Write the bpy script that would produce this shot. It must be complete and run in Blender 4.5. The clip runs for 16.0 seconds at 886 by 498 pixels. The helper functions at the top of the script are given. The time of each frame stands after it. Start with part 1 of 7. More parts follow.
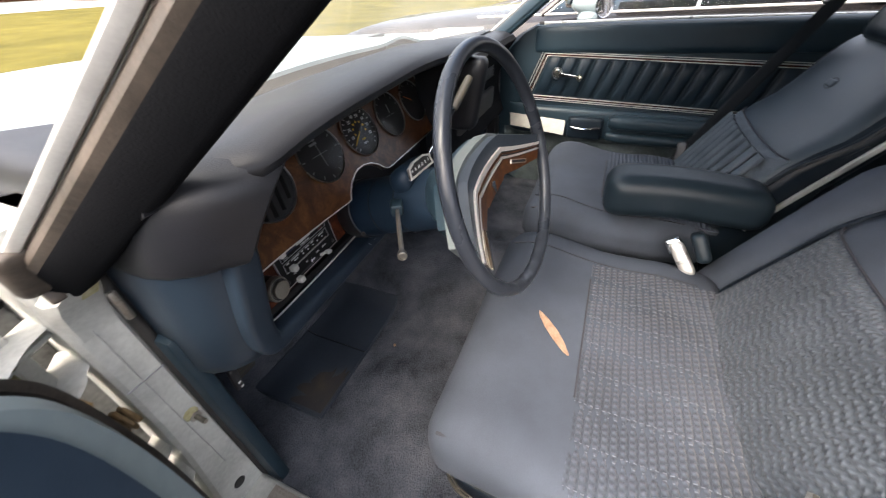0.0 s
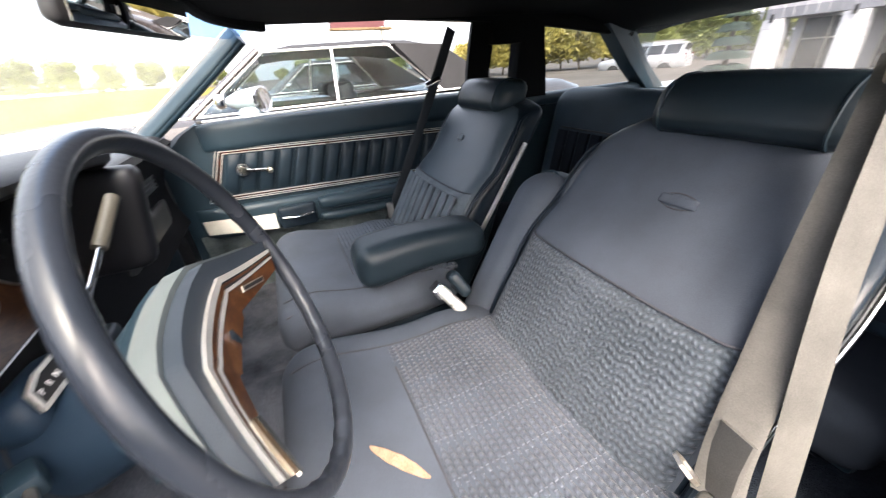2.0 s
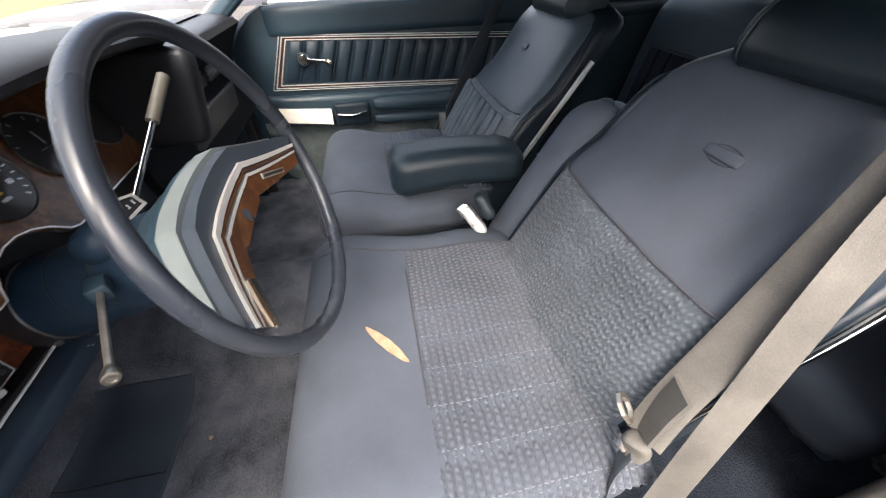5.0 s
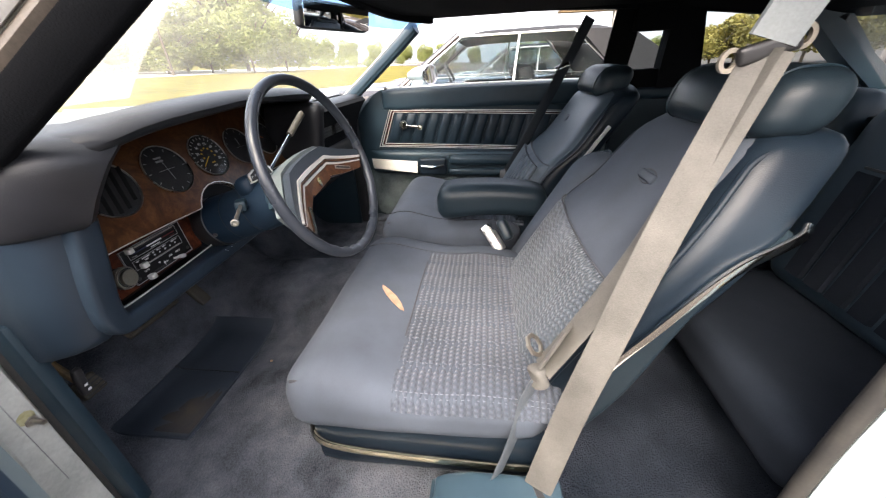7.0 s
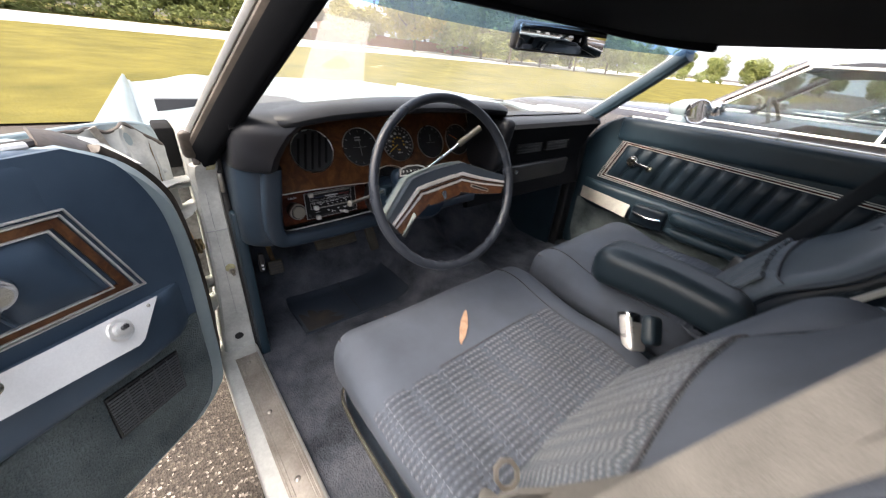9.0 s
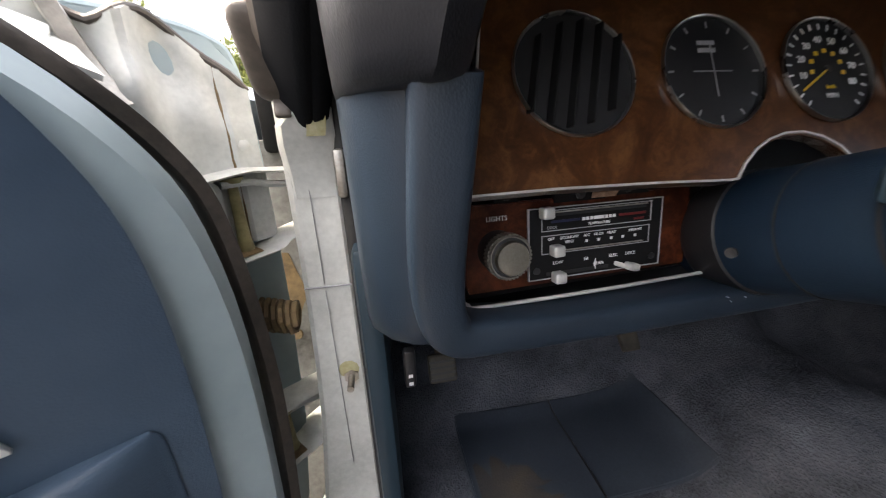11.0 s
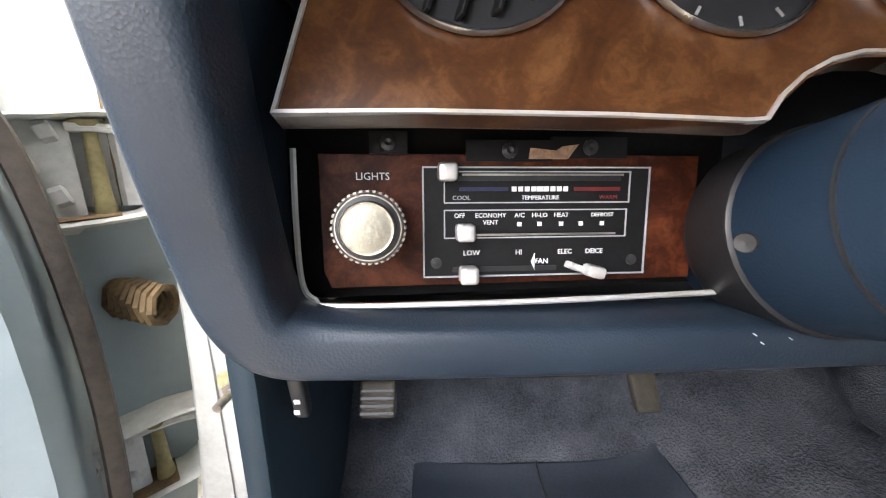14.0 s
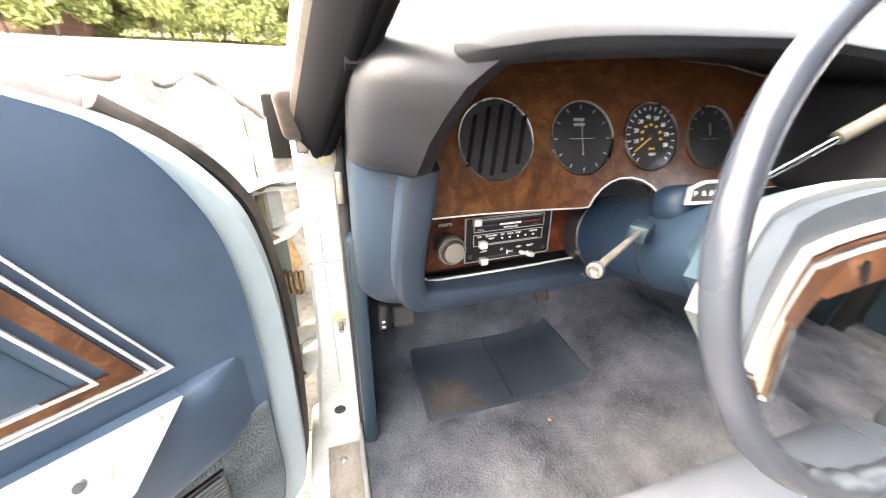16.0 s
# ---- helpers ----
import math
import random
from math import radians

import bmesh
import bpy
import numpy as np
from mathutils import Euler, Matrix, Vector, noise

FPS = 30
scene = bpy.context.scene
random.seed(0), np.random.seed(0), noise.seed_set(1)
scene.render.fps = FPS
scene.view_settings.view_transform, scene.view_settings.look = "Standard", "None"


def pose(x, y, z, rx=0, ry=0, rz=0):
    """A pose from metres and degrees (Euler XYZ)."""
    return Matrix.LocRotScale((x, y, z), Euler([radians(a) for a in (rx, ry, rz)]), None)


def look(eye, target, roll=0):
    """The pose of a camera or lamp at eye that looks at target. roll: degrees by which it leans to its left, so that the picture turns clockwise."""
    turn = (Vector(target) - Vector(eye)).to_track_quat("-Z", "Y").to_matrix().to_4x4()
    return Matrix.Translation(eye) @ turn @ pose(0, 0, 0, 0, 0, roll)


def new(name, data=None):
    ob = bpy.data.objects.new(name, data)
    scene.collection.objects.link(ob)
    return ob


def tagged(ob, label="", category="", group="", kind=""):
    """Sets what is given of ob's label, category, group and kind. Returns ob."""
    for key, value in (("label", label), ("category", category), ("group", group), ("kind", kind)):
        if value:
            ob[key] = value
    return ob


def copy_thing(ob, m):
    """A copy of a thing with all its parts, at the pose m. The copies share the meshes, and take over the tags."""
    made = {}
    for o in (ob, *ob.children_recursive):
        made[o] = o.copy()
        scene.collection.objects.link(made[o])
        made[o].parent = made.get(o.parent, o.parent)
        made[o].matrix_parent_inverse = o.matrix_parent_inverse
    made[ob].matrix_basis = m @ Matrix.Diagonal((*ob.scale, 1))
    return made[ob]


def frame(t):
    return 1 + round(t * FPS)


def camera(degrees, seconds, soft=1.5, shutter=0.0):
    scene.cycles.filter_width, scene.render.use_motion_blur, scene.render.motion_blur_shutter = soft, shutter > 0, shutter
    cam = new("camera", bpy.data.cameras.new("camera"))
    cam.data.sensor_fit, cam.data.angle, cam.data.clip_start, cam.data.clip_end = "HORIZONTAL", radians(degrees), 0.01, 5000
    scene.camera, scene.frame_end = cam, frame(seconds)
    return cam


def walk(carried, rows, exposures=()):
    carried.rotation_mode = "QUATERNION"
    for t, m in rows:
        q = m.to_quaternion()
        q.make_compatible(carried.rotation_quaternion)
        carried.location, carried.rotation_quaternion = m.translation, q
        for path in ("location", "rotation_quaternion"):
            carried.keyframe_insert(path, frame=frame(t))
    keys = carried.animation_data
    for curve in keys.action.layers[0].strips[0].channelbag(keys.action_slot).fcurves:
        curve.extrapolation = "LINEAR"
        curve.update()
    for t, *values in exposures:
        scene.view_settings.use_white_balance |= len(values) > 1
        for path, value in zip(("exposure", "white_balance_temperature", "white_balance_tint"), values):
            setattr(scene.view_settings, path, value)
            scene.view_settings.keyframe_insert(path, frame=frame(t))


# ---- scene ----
cam = camera(103.4, 16.0, soft=1.1, shutter=0.3)
PATH = [
    (0, (-0.8122, 0.2890, 1.1502), (0.2644, 0.8079, 0.2438), -4.57),
    (0.5, (-0.7955, 0.3105, 1.1345), (0.3631, 0.6455, 0.2427), -5.25),
    (1, (-0.7819, 0.3188, 1.1224), (0.4668, 0.4947, 0.3103), -6.00),
    (1.5, (-0.7360, 0.3311, 1.1220), (0.5492, 0.1666, 0.3662), -5.31),
    (2, (-0.6673, 0.3306, 1.1155), (0.5593, -0.1753, 0.4159), -4.92),
    (2.5, (-0.6330, 0.3233, 1.1120), (0.4550, -0.4728, 0.4543), -3.48),
    (3, (-0.6213, 0.3201, 1.1109), (0.3429, -0.6321, 0.4680), -2.21),
    (3.5, (-0.6210, 0.3201, 1.1158), (0.3292, -0.5532, 0.3515), -1.42),
    (4, (-0.6265, 0.3084, 1.1278), (0.3147, -0.3421, 0.1577), -1.09),
    (4.5, (-0.6545, 0.2907, 1.1305), (0.3677, -0.1106, 0.1088), -0.86),
    (5, (-0.7123, 0.2555, 1.1260), (0.4083, 0.0623, 0.1477), -2.12),
    (5.2, (-0.7383, 0.2483, 1.1141), (0.4264, 0.0663, 0.1865), 0.12),
    (7.3, (-1.0368, 0.0214, 1.0957), (0.2727, 0.2710, 0.4081), -2.57),
    (7.5, (-1.0503, -0.0241, 1.1148), (0.2423, 0.2902, 0.4218), -2.07),
    (8, (-0.9614, -0.1396, 1.1272), (0.2082, 0.4674, 0.4102), -1.43),
    (8.5, (-0.8680, -0.2114, 1.1421), (0.0951, 0.6340, 0.3626), 1.21),
    (9, (-0.8135, -0.1304, 1.1495), (0.0629, 0.8599, 0.4414), 4.84),
    (9.5, (-0.7561, 0.0314, 1.1082), (-0.0573, 1.1835, 0.4490), 1.74),
    (9.7, (-0.7420, 0.0992, 1.0733), (-0.1335, 1.3179, 0.4452), 0.29),
    (11.8, (-0.6323, 0.5003, 0.8692), (-0.4649, 1.9176, 0.4073), -2.74),
    (12, (-0.6251, 0.5007, 0.8682), (-0.4734, 1.9216, 0.4119), -2.99),
    (12.5, (-0.5991, 0.5013, 0.8612), (-0.5369, 1.9352, 0.4252), -3.28),
    (13, (-0.5719, 0.5087, 0.8499), (-0.6006, 1.9473, 0.4257), -1.98),
    (13.5, (-0.5555, 0.5129, 0.8375), (-0.5927, 1.9649, 0.4628), 0.17),
    (14, (-0.5358, 0.5020, 0.8370), (-0.4884, 1.9571, 0.4763), 0.21),
    (14.5, (-0.5361, 0.4771, 0.8406), (-0.4501, 1.9173, 0.4301), 0.50),
    (15, (-0.5766, 0.4246, 0.8535), (-0.5323, 1.8420, 0.3649), 0.90),
    (15.5, (-0.6411, 0.3713, 0.9197), (-0.4595, 1.7383, 0.3298), 1.21),
    (16, (-0.7076, 0.3030, 1.0180), (-0.2885, 1.5638, 0.3217), 2.46),
]
EXPOSURES = [(0.0, 2.0, 6500, 10), (1.0, 2.35, 6500, 10), (1.5, 2.52, 6500, 10), (3.0, 2.62, 6500, 10), (4.0, 2.48, 6500, 10), (5.0, 2.38, 6500, 10), (7.5, 2.25, 6500, 10), (8.5, 1.92, 6500, 10), (9.7, 2.05, 6500, 10), (11.8, 3.0, 6850, 10), (13.0, 3.62, 6850, 10), (13.5, 3.86, 6850, 10), (14.5, 4.58, 6950, 10), (15.0, 4.66, 7100, 10), (15.4, 4.82, 7200, 10), (16.0, 4.45, 7200, 10)]
walk(cam, [(t, look(eye, target, roll)) for t, eye, target, roll in PATH], EXPOSURES)

# ---- light ----
world = bpy.data.worlds.new("world")
scene.world = world
world.use_nodes = True
wn = world.node_tree
sky = wn.nodes.new("ShaderNodeTexSky")
sky.sky_type, sky.sun_disc = "NISHITA", False
sky.sun_elevation, sky.sun_rotation = radians(52), radians(-77)
sky.air_density, sky.dust_density, sky.ozone_density = 0.6, 9.0, 0.0
cloud = wn.nodes.new("ShaderNodeMix")
cloud.data_type, cloud.blend_type = "RGBA", "ADD"
cloud.inputs[0].default_value = 1.0
cloud.inputs[7].default_value = (2.4, 2.4, 2.45, 1)
wn.links.new(sky.outputs[0], cloud.inputs[6])
wn.links.new(cloud.outputs[2], wn.nodes["Background"].inputs[0])
wn.nodes["Background"].inputs[1].default_value = 0.15
sun = new("sun", bpy.data.lights.new("sun", "SUN"))
sun.data.energy, sun.data.angle, sun.data.color = 0.35, radians(50), (1.0, 0.94, 0.84)
# hazy, from the driver's side
sun.matrix_world = look((-9.0, 2.1, 11.7), (0, 0, 0))

# ---- materials ----
def ramp(nt, fac, stops):
    n = nt.nodes.new("ShaderNodeValToRGB")
    while len(n.color_ramp.elements) < len(stops):
        n.color_ramp.elements.new(0.5)
    for e, (p, c) in zip(n.color_ramp.elements, stops):
        e.position, e.color = p, (*c, 1)
    nt.links.new(fac, n.inputs[0])
    return n.outputs[0]


def noise_of(nt, coord, scale, detail=4.0, rough=0.55, stretch=None, warp=0.0):
    v = coord
    if stretch:
        m = nt.nodes.new("ShaderNodeMapping")
        m.inputs["Scale"].default_value = stretch
        nt.links.new(v, m.inputs[0])
        v = m.outputs[0]
    n = nt.nodes.new("ShaderNodeTexNoise")
    n.inputs["Scale"].default_value, n.inputs["Detail"].default_value = scale, detail
    n.inputs["Roughness"].default_value, n.inputs["Distortion"].default_value = rough, warp
    nt.links.new(v, n.inputs["Vector"])
    return n.outputs[0]


def math_of(nt, op, a, b=None):
    n = nt.nodes.new("ShaderNodeMath")
    n.operation = op
    for i, v in enumerate((a, b)):
        if v is None:
            continue
        if isinstance(v, (int, float)):
            n.inputs[i].default_value = v
        else:
            nt.links.new(v, n.inputs[i])
    return n.outputs[0]


def base(name):
    m = bpy.data.materials.new(name)
    m.use_nodes = True
    nt = m.node_tree
    return m, nt, nt.nodes["Principled BSDF"], nt.nodes.new("ShaderNodeTexCoord")


def bump_to(nt, bsdf, height, strength, distance=0.001):
    b = nt.nodes.new("ShaderNodeBump")
    b.inputs["Strength"].default_value, b.inputs["Distance"].default_value = strength, distance
    nt.links.new(height, b.inputs["Height"])
    nt.links.new(b.outputs[0], bsdf.inputs["Normal"])


def surface(name, dark, light, rough=0.5, metal=0.0, big=6.0, fine=300.0, grain=0.3, depth=0.001, spread=0.12, coat=0.0, specular=0.5):
    """Two scales of variation: broad stains and fine grain with relief."""
    m, nt, bsdf, tc = base(name)
    broad = noise_of(nt, tc.outputs["Object"], big, 5)
    small = noise_of(nt, tc.outputs["Object"], fine, 3)
    mix = math_of(nt, "ADD", math_of(nt, "MULTIPLY", broad, 0.7), math_of(nt, "MULTIPLY", small, 0.3))
    nt.links.new(ramp(nt, mix, [(0.32, dark), (0.68, light)]), bsdf.inputs["Base Color"])
    r = math_of(nt, "ADD", math_of(nt, "MULTIPLY", math_of(nt, "SUBTRACT", broad, 0.5), spread * 2), rough)
    nt.links.new(r, bsdf.inputs["Roughness"])
    bsdf.inputs["Metallic"].default_value = metal
    bsdf.inputs["Coat Weight"].default_value = coat
    bsdf.inputs["Specular IOR Level"].default_value = specular
    if grain:
        bump_to(nt, bsdf, small, grain, depth)
    return m


def leather(name, dark, light, rough=0.45, cell=650.0, grain=0.22, specular=0.36):
    """Embossed vinyl: fine pebbles, worn paler patches."""
    m, nt, bsdf, tc = base(name)
    broad = noise_of(nt, tc.outputs["Object"], 5, 5)
    v = nt.nodes.new("ShaderNodeTexVoronoi")
    v.inputs["Scale"].default_value = cell
    nt.links.new(tc.outputs["Object"], v.inputs["Vector"])
    nt.links.new(ramp(nt, broad, [(0.3, dark), (0.7, light)]), bsdf.inputs["Base Color"])
    nt.links.new(math_of(nt, "ADD", math_of(nt, "MULTIPLY", broad, 0.25), rough - 0.12), bsdf.inputs["Roughness"])
    bsdf.inputs["Specular IOR Level"].default_value = specular
    bump_to(nt, bsdf, v.outputs["Distance"], grain, 0.0006)
    return m


def cloth(name, dark, light, rows=0.018, cols=0.012, stitch=0.0, along=0.0):
    """Woven seat cloth with raised rows, laid by the UV map in metres."""
    m, nt, bsdf, tc = base(name)
    sep = nt.nodes.new("ShaderNodeSeparateXYZ")
    nt.links.new(tc.outputs["UV"], sep.inputs[0])
    u, v = sep.outputs[0], sep.outputs[1]
    wave = noise_of(nt, tc.outputs["UV"], 9, 3)
    sway = math_of(nt, "MULTIPLY", math_of(nt, "SINE", math_of(nt, "MULTIPLY", u, 6.2832 / 0.044)), along)
    vv = math_of(nt, "ADD", v, math_of(nt, "ADD", sway, math_of(nt, "MULTIPLY", wave, 0.004)))
    ridge = math_of(nt, "SINE", math_of(nt, "MULTIPLY", vv, 6.2832 / rows))
    row = math_of(nt, "FLOOR", math_of(nt, "DIVIDE", vv, rows))
    knot = math_of(nt, "SINE", math_of(nt, "ADD", math_of(nt, "MULTIPLY", u, 6.2832 / cols), math_of(nt, "MULTIPLY", row, 3.1416)))
    relief = math_of(nt, "ADD", math_of(nt, "MULTIPLY", ridge, 0.5), math_of(nt, "MULTIPLY", math_of(nt, "MULTIPLY", math_of(nt, "ADD", ridge, 0.4), knot), 0.5))
    fleck = noise_of(nt, tc.outputs["UV"], 900, 2)
    broad = noise_of(nt, tc.outputs["Object"], 7, 5)
    tone = math_of(nt, "ADD", math_of(nt, "MULTIPLY", relief, 0.24), math_of(nt, "ADD", math_of(nt, "MULTIPLY", fleck, 0.3), math_of(nt, "MULTIPLY", broad, 0.5)))
    col = ramp(nt, tone, [(0.2, dark), (0.62, light)])
    if stitch:
        off = math_of(nt, "ABSOLUTE", math_of(nt, "SUBTRACT", math_of(nt, "MODULO", math_of(nt, "ADD", u, 5.0), stitch), stitch / 2))
        line = math_of(nt, "LESS_THAN", math_of(nt, "ABSOLUTE", math_of(nt, "SUBTRACT", off, 0.0045)), 0.0008)
        dash = math_of(nt, "GREATER_THAN", math_of(nt, "SINE", math_of(nt, "MULTIPLY", v, 6.2832 / 0.009)), -0.2)
        mx = nt.nodes.new("ShaderNodeMix")
        mx.data_type = "RGBA"
        nt.links.new(math_of(nt, "MULTIPLY", line, math_of(nt, "MULTIPLY", dash, 0.75)), mx.inputs[0])
        nt.links.new(col, mx.inputs[6])
        mx.inputs[7].default_value = (0.14, 0.155, 0.185, 1)
        col = mx.outputs[2]
    nt.links.new(col, bsdf.inputs["Base Color"])
    bsdf.inputs["Roughness"].default_value = 0.85
    bsdf.inputs["Sheen Weight"].default_value = 0.12
    bump_to(nt, bsdf, math_of(nt, "ADD", relief, math_of(nt, "MULTIPLY", fleck, 0.5)), 0.85, 0.002)
    return m


def burl(name, dark, mid, light, rough=0.22, specular=0.4):
    m, nt, bsdf, tc = base(name)
    a = noise_of(nt, tc.outputs["Object"], 22, 7, 0.62, None, 2.2)
    b = noise_of(nt, tc.outputs["Object"], 130, 5, 0.65, None, 1.5)
    spots = nt.nodes.new("ShaderNodeTexVoronoi")
    spots.inputs["Scale"].default_value = 45
    nt.links.new(tc.outputs["Object"], spots.inputs["Vector"])
    f = math_of(nt, "ADD", math_of(nt, "MULTIPLY", a, 0.75), math_of(nt, "ADD", math_of(nt, "MULTIPLY", b, 0.3), math_of(nt, "MULTIPLY", spots.outputs["Distance"], 0.08)))
    nt.links.new(ramp(nt, f, [(0.34, dark), (0.55, mid), (0.72, light)]), bsdf.inputs["Base Color"])
    bsdf.inputs["Roughness"].default_value = rough
    bsdf.inputs["Specular IOR Level"].default_value = specular
    bump_to(nt, bsdf, b, 0.08, 0.0005)
    return m


def glass(name, tint=(0.9, 0.95, 0.95), dust=0.0, shine=1.0):
    m, nt, bsdf, tc = base(name)
    clear, gloss, mix, lw = (nt.nodes.new("ShaderNode" + k) for k in ("BsdfTransparent", "BsdfGlossy", "MixShader", "LayerWeight"))
    clear.inputs[0].default_value = (*tint, 1)
    gloss.inputs["Roughness"].default_value = 0.02
    lw.inputs[0].default_value = 0.5
    gain = math_of(nt, "ADD", math_of(nt, "MULTIPLY", math_of(nt, "POWER", lw.outputs["Facing"], 4.0), 0.5 * shine), 0.035 * shine)
    nt.links.new(gain, mix.inputs[0])
    nt.links.new(clear.outputs[0], mix.inputs[1])
    nt.links.new(gloss.outputs[0], mix.inputs[2])
    out = mix.outputs[0]
    if dust:
        film, top = nt.nodes.new("ShaderNodeBsdfTranslucent"), nt.nodes.new("ShaderNodeMixShader")
        film.inputs[0].default_value = (0.8, 0.79, 0.74, 1)
        patchy = noise_of(nt, tc.outputs["Object"], 4, 4)
        nt.links.new(math_of(nt, "MULTIPLY", patchy, dust * 2), top.inputs[0])
        nt.links.new(out, top.inputs[1])
        nt.links.new(film.outputs[0], top.inputs[2])
        out = top.outputs[0]
    nt.links.new(out, nt.nodes["Material Output"].inputs[0])
    return m


def gravel(name):
    """Worn asphalt with exposed pale stones."""
    m, nt, bsdf, tc = base(name)
    cells = nt.nodes.new("ShaderNodeTexVoronoi")
    cells.inputs["Scale"].default_value = 150
    nt.links.new(tc.outputs["Object"], cells.inputs["Vector"])
    pick = nt.nodes.new("ShaderNodeSeparateColor")
    nt.links.new(cells.outputs["Color"], pick.inputs[0])
    broad = noise_of(nt, tc.outputs["Object"], 2.5, 6)
    tone = math_of(nt, "ADD", math_of(nt, "MULTIPLY", pick.outputs[0], 0.75), math_of(nt, "MULTIPLY", broad, 0.3))
    nt.links.new(ramp(nt, tone, [(0.15, (0.022, 0.018, 0.015)), (0.72, (0.062, 0.052, 0.042)), (0.87, (0.1, 0.085, 0.07)), (0.95, (0.36, 0.33, 0.29))]), bsdf.inputs["Base Color"])
    bsdf.inputs["Roughness"].default_value = 0.8
    bsdf.inputs["Specular IOR Level"].default_value = 0.25
    bump_to(nt, bsdf, cells.outputs["Distance"], 0.6, 0.004)
    return m


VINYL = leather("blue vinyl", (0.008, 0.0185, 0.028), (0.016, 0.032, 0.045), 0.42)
# door vinyl lightened for the daylight and sheen on the open door
VINYL_DOOR_LIT = leather("lit navy door vinyl", (0.022, 0.038, 0.061), (0.052, 0.079, 0.114), 0.36)
PAD = leather("dark dash pad", (0.007, 0.0075, 0.0095), (0.016, 0.0168, 0.021), 0.42)
PLAIN = surface("plain seat cloth", (0.036, 0.044, 0.058), (0.064, 0.077, 0.100), 0.85, big=7, fine=700, grain=0.25, specular=0.3)
WEAVE = cloth("ribbed seat cloth", (0.018, 0.025, 0.036), (0.062, 0.074, 0.098), 0.0125, 0.0105, 0.062)
WEAVE_BACK = cloth("waved seat cloth", (0.017, 0.026, 0.036), (0.072, 0.088, 0.112), 0.0105, 0.0095, 0.0, 0.0024)
SEAM = surface("dark seam thread", (0.018, 0.02, 0.027), (0.04, 0.042, 0.052), 0.8, big=20, grain=0)
TEAL_RAIL = leather("teal rail vinyl", (0.0082, 0.0145, 0.0245), (0.0175, 0.0292, 0.0445), 0.38, specular=0.5)
PVINYL = leather("teal seat vinyl", (0.008, 0.014, 0.020), (0.015, 0.025, 0.034), 0.4, specular=0.28)
CARPET = surface("blue grey carpet", (0.021, 0.0255, 0.034), (0.145, 0.155, 0.180), 0.95, big=9, fine=300, grain=1.0, depth=0.008, specular=0.1)
MAT_RUBBER = surface("rubber heel pad", (0.014, 0.02, 0.03), (0.035, 0.045, 0.06), 0.55, big=5, fine=250)
DOOR_CARPET = surface("dark teal carpet", (0.035, 0.046, 0.05), (0.16, 0.19, 0.195), 0.95, big=9, fine=300, grain=1.0, depth=0.008, specular=0.1)
PAINT = surface("pale blue paint", (0.225, 0.287, 0.30), (0.295, 0.352, 0.362), 0.34, big=7, fine=60, grain=0.03, coat=0.12)
PAINT_JAMB = surface("dusty pale paint", (0.36, 0.365, 0.34), (0.60, 0.605, 0.565), 0.38, big=12, fine=160, grain=0.12)
CHROME = surface("chrome", (0.62, 0.62, 0.62), (0.78, 0.78, 0.78), 0.12, 1.0, big=20, fine=400, grain=0.02, spread=0.08)
BRUSHED = surface("brushed aluminium", (0.13, 0.125, 0.115), (0.27, 0.262, 0.24), 0.4, 1.0, big=12, fine=500, grain=0.15)
# near-black base colour holds the shade of deep hollows
VOID_SHADE = surface("hollow shade black", (0.002, 0.002, 0.0022), (0.007, 0.007, 0.007), 0.85, big=20, fine=300, grain=0.2, specular=0.15)
DULL_CHROME = surface("dull chrome", (0.34, 0.335, 0.325), (0.5, 0.49, 0.47), 0.3, 1.0, big=20, fine=300, grain=0.05)
KNOB_CAP = surface("spun knob cap", (0.26, 0.24, 0.19), (0.46, 0.43, 0.36), 0.3, 1.0, big=12, fine=500, grain=0.12)
GOLD = surface("yellowed bright trim", (0.5, 0.47, 0.38), (0.72, 0.68, 0.56), 0.2, 1.0, big=20, fine=300, grain=0.03)
BRIGHT = surface("polished trim", (0.6, 0.59, 0.56), (0.78, 0.77, 0.74), 0.32, 0.6, big=20, fine=300, grain=0.03)
BLACK = surface("black plastic", (0.008, 0.008, 0.009), (0.022, 0.022, 0.024), 0.4, big=10, fine=300, grain=0.1)
RUBBER = surface("black weather strip", (0.01, 0.01, 0.011), (0.035, 0.033, 0.03), 0.7, big=15, fine=200, grain=0.3)
OLD_RUBBER = surface("old brown weather strip", (0.024, 0.020, 0.016), (0.085, 0.068, 0.054), 0.5, big=18, fine=150, grain=0.5)
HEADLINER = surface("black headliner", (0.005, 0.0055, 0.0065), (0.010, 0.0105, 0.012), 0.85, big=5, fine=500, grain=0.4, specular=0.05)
WOOD = burl("burl wood trim", (0.024, 0.009, 0.004), (0.062, 0.0235, 0.0088), (0.125, 0.056, 0.021), 0.3)
WOOD_DARK = burl("dark burl trim", (0.008, 0.003, 0.0024), (0.036, 0.009, 0.0045), (0.095, 0.027, 0.011), 0.5, 0.15)
WHEEL = leather("dark blue wheel rim", (0.013, 0.0165, 0.0235), (0.029, 0.0335, 0.043), 0.28, 250, 0.15)
WEBBING = surface("worn grey belt webbing", (0.040, 0.0385, 0.035), (0.098, 0.094, 0.086), 0.7, big=14, fine=500, grain=0.5)
WEB_DARK = surface("dark belt webbing", (0.01, 0.014, 0.02), (0.022, 0.028, 0.036), 0.7, big=14, fine=500, grain=0.4)
WEB_BLUE = surface("faded blue belt webbing", (0.04, 0.05, 0.06), (0.095, 0.108, 0.12), 0.6, big=14, fine=500, grain=0.5)
TINT = glass("tinted glass", (0.55, 0.6, 0.62))
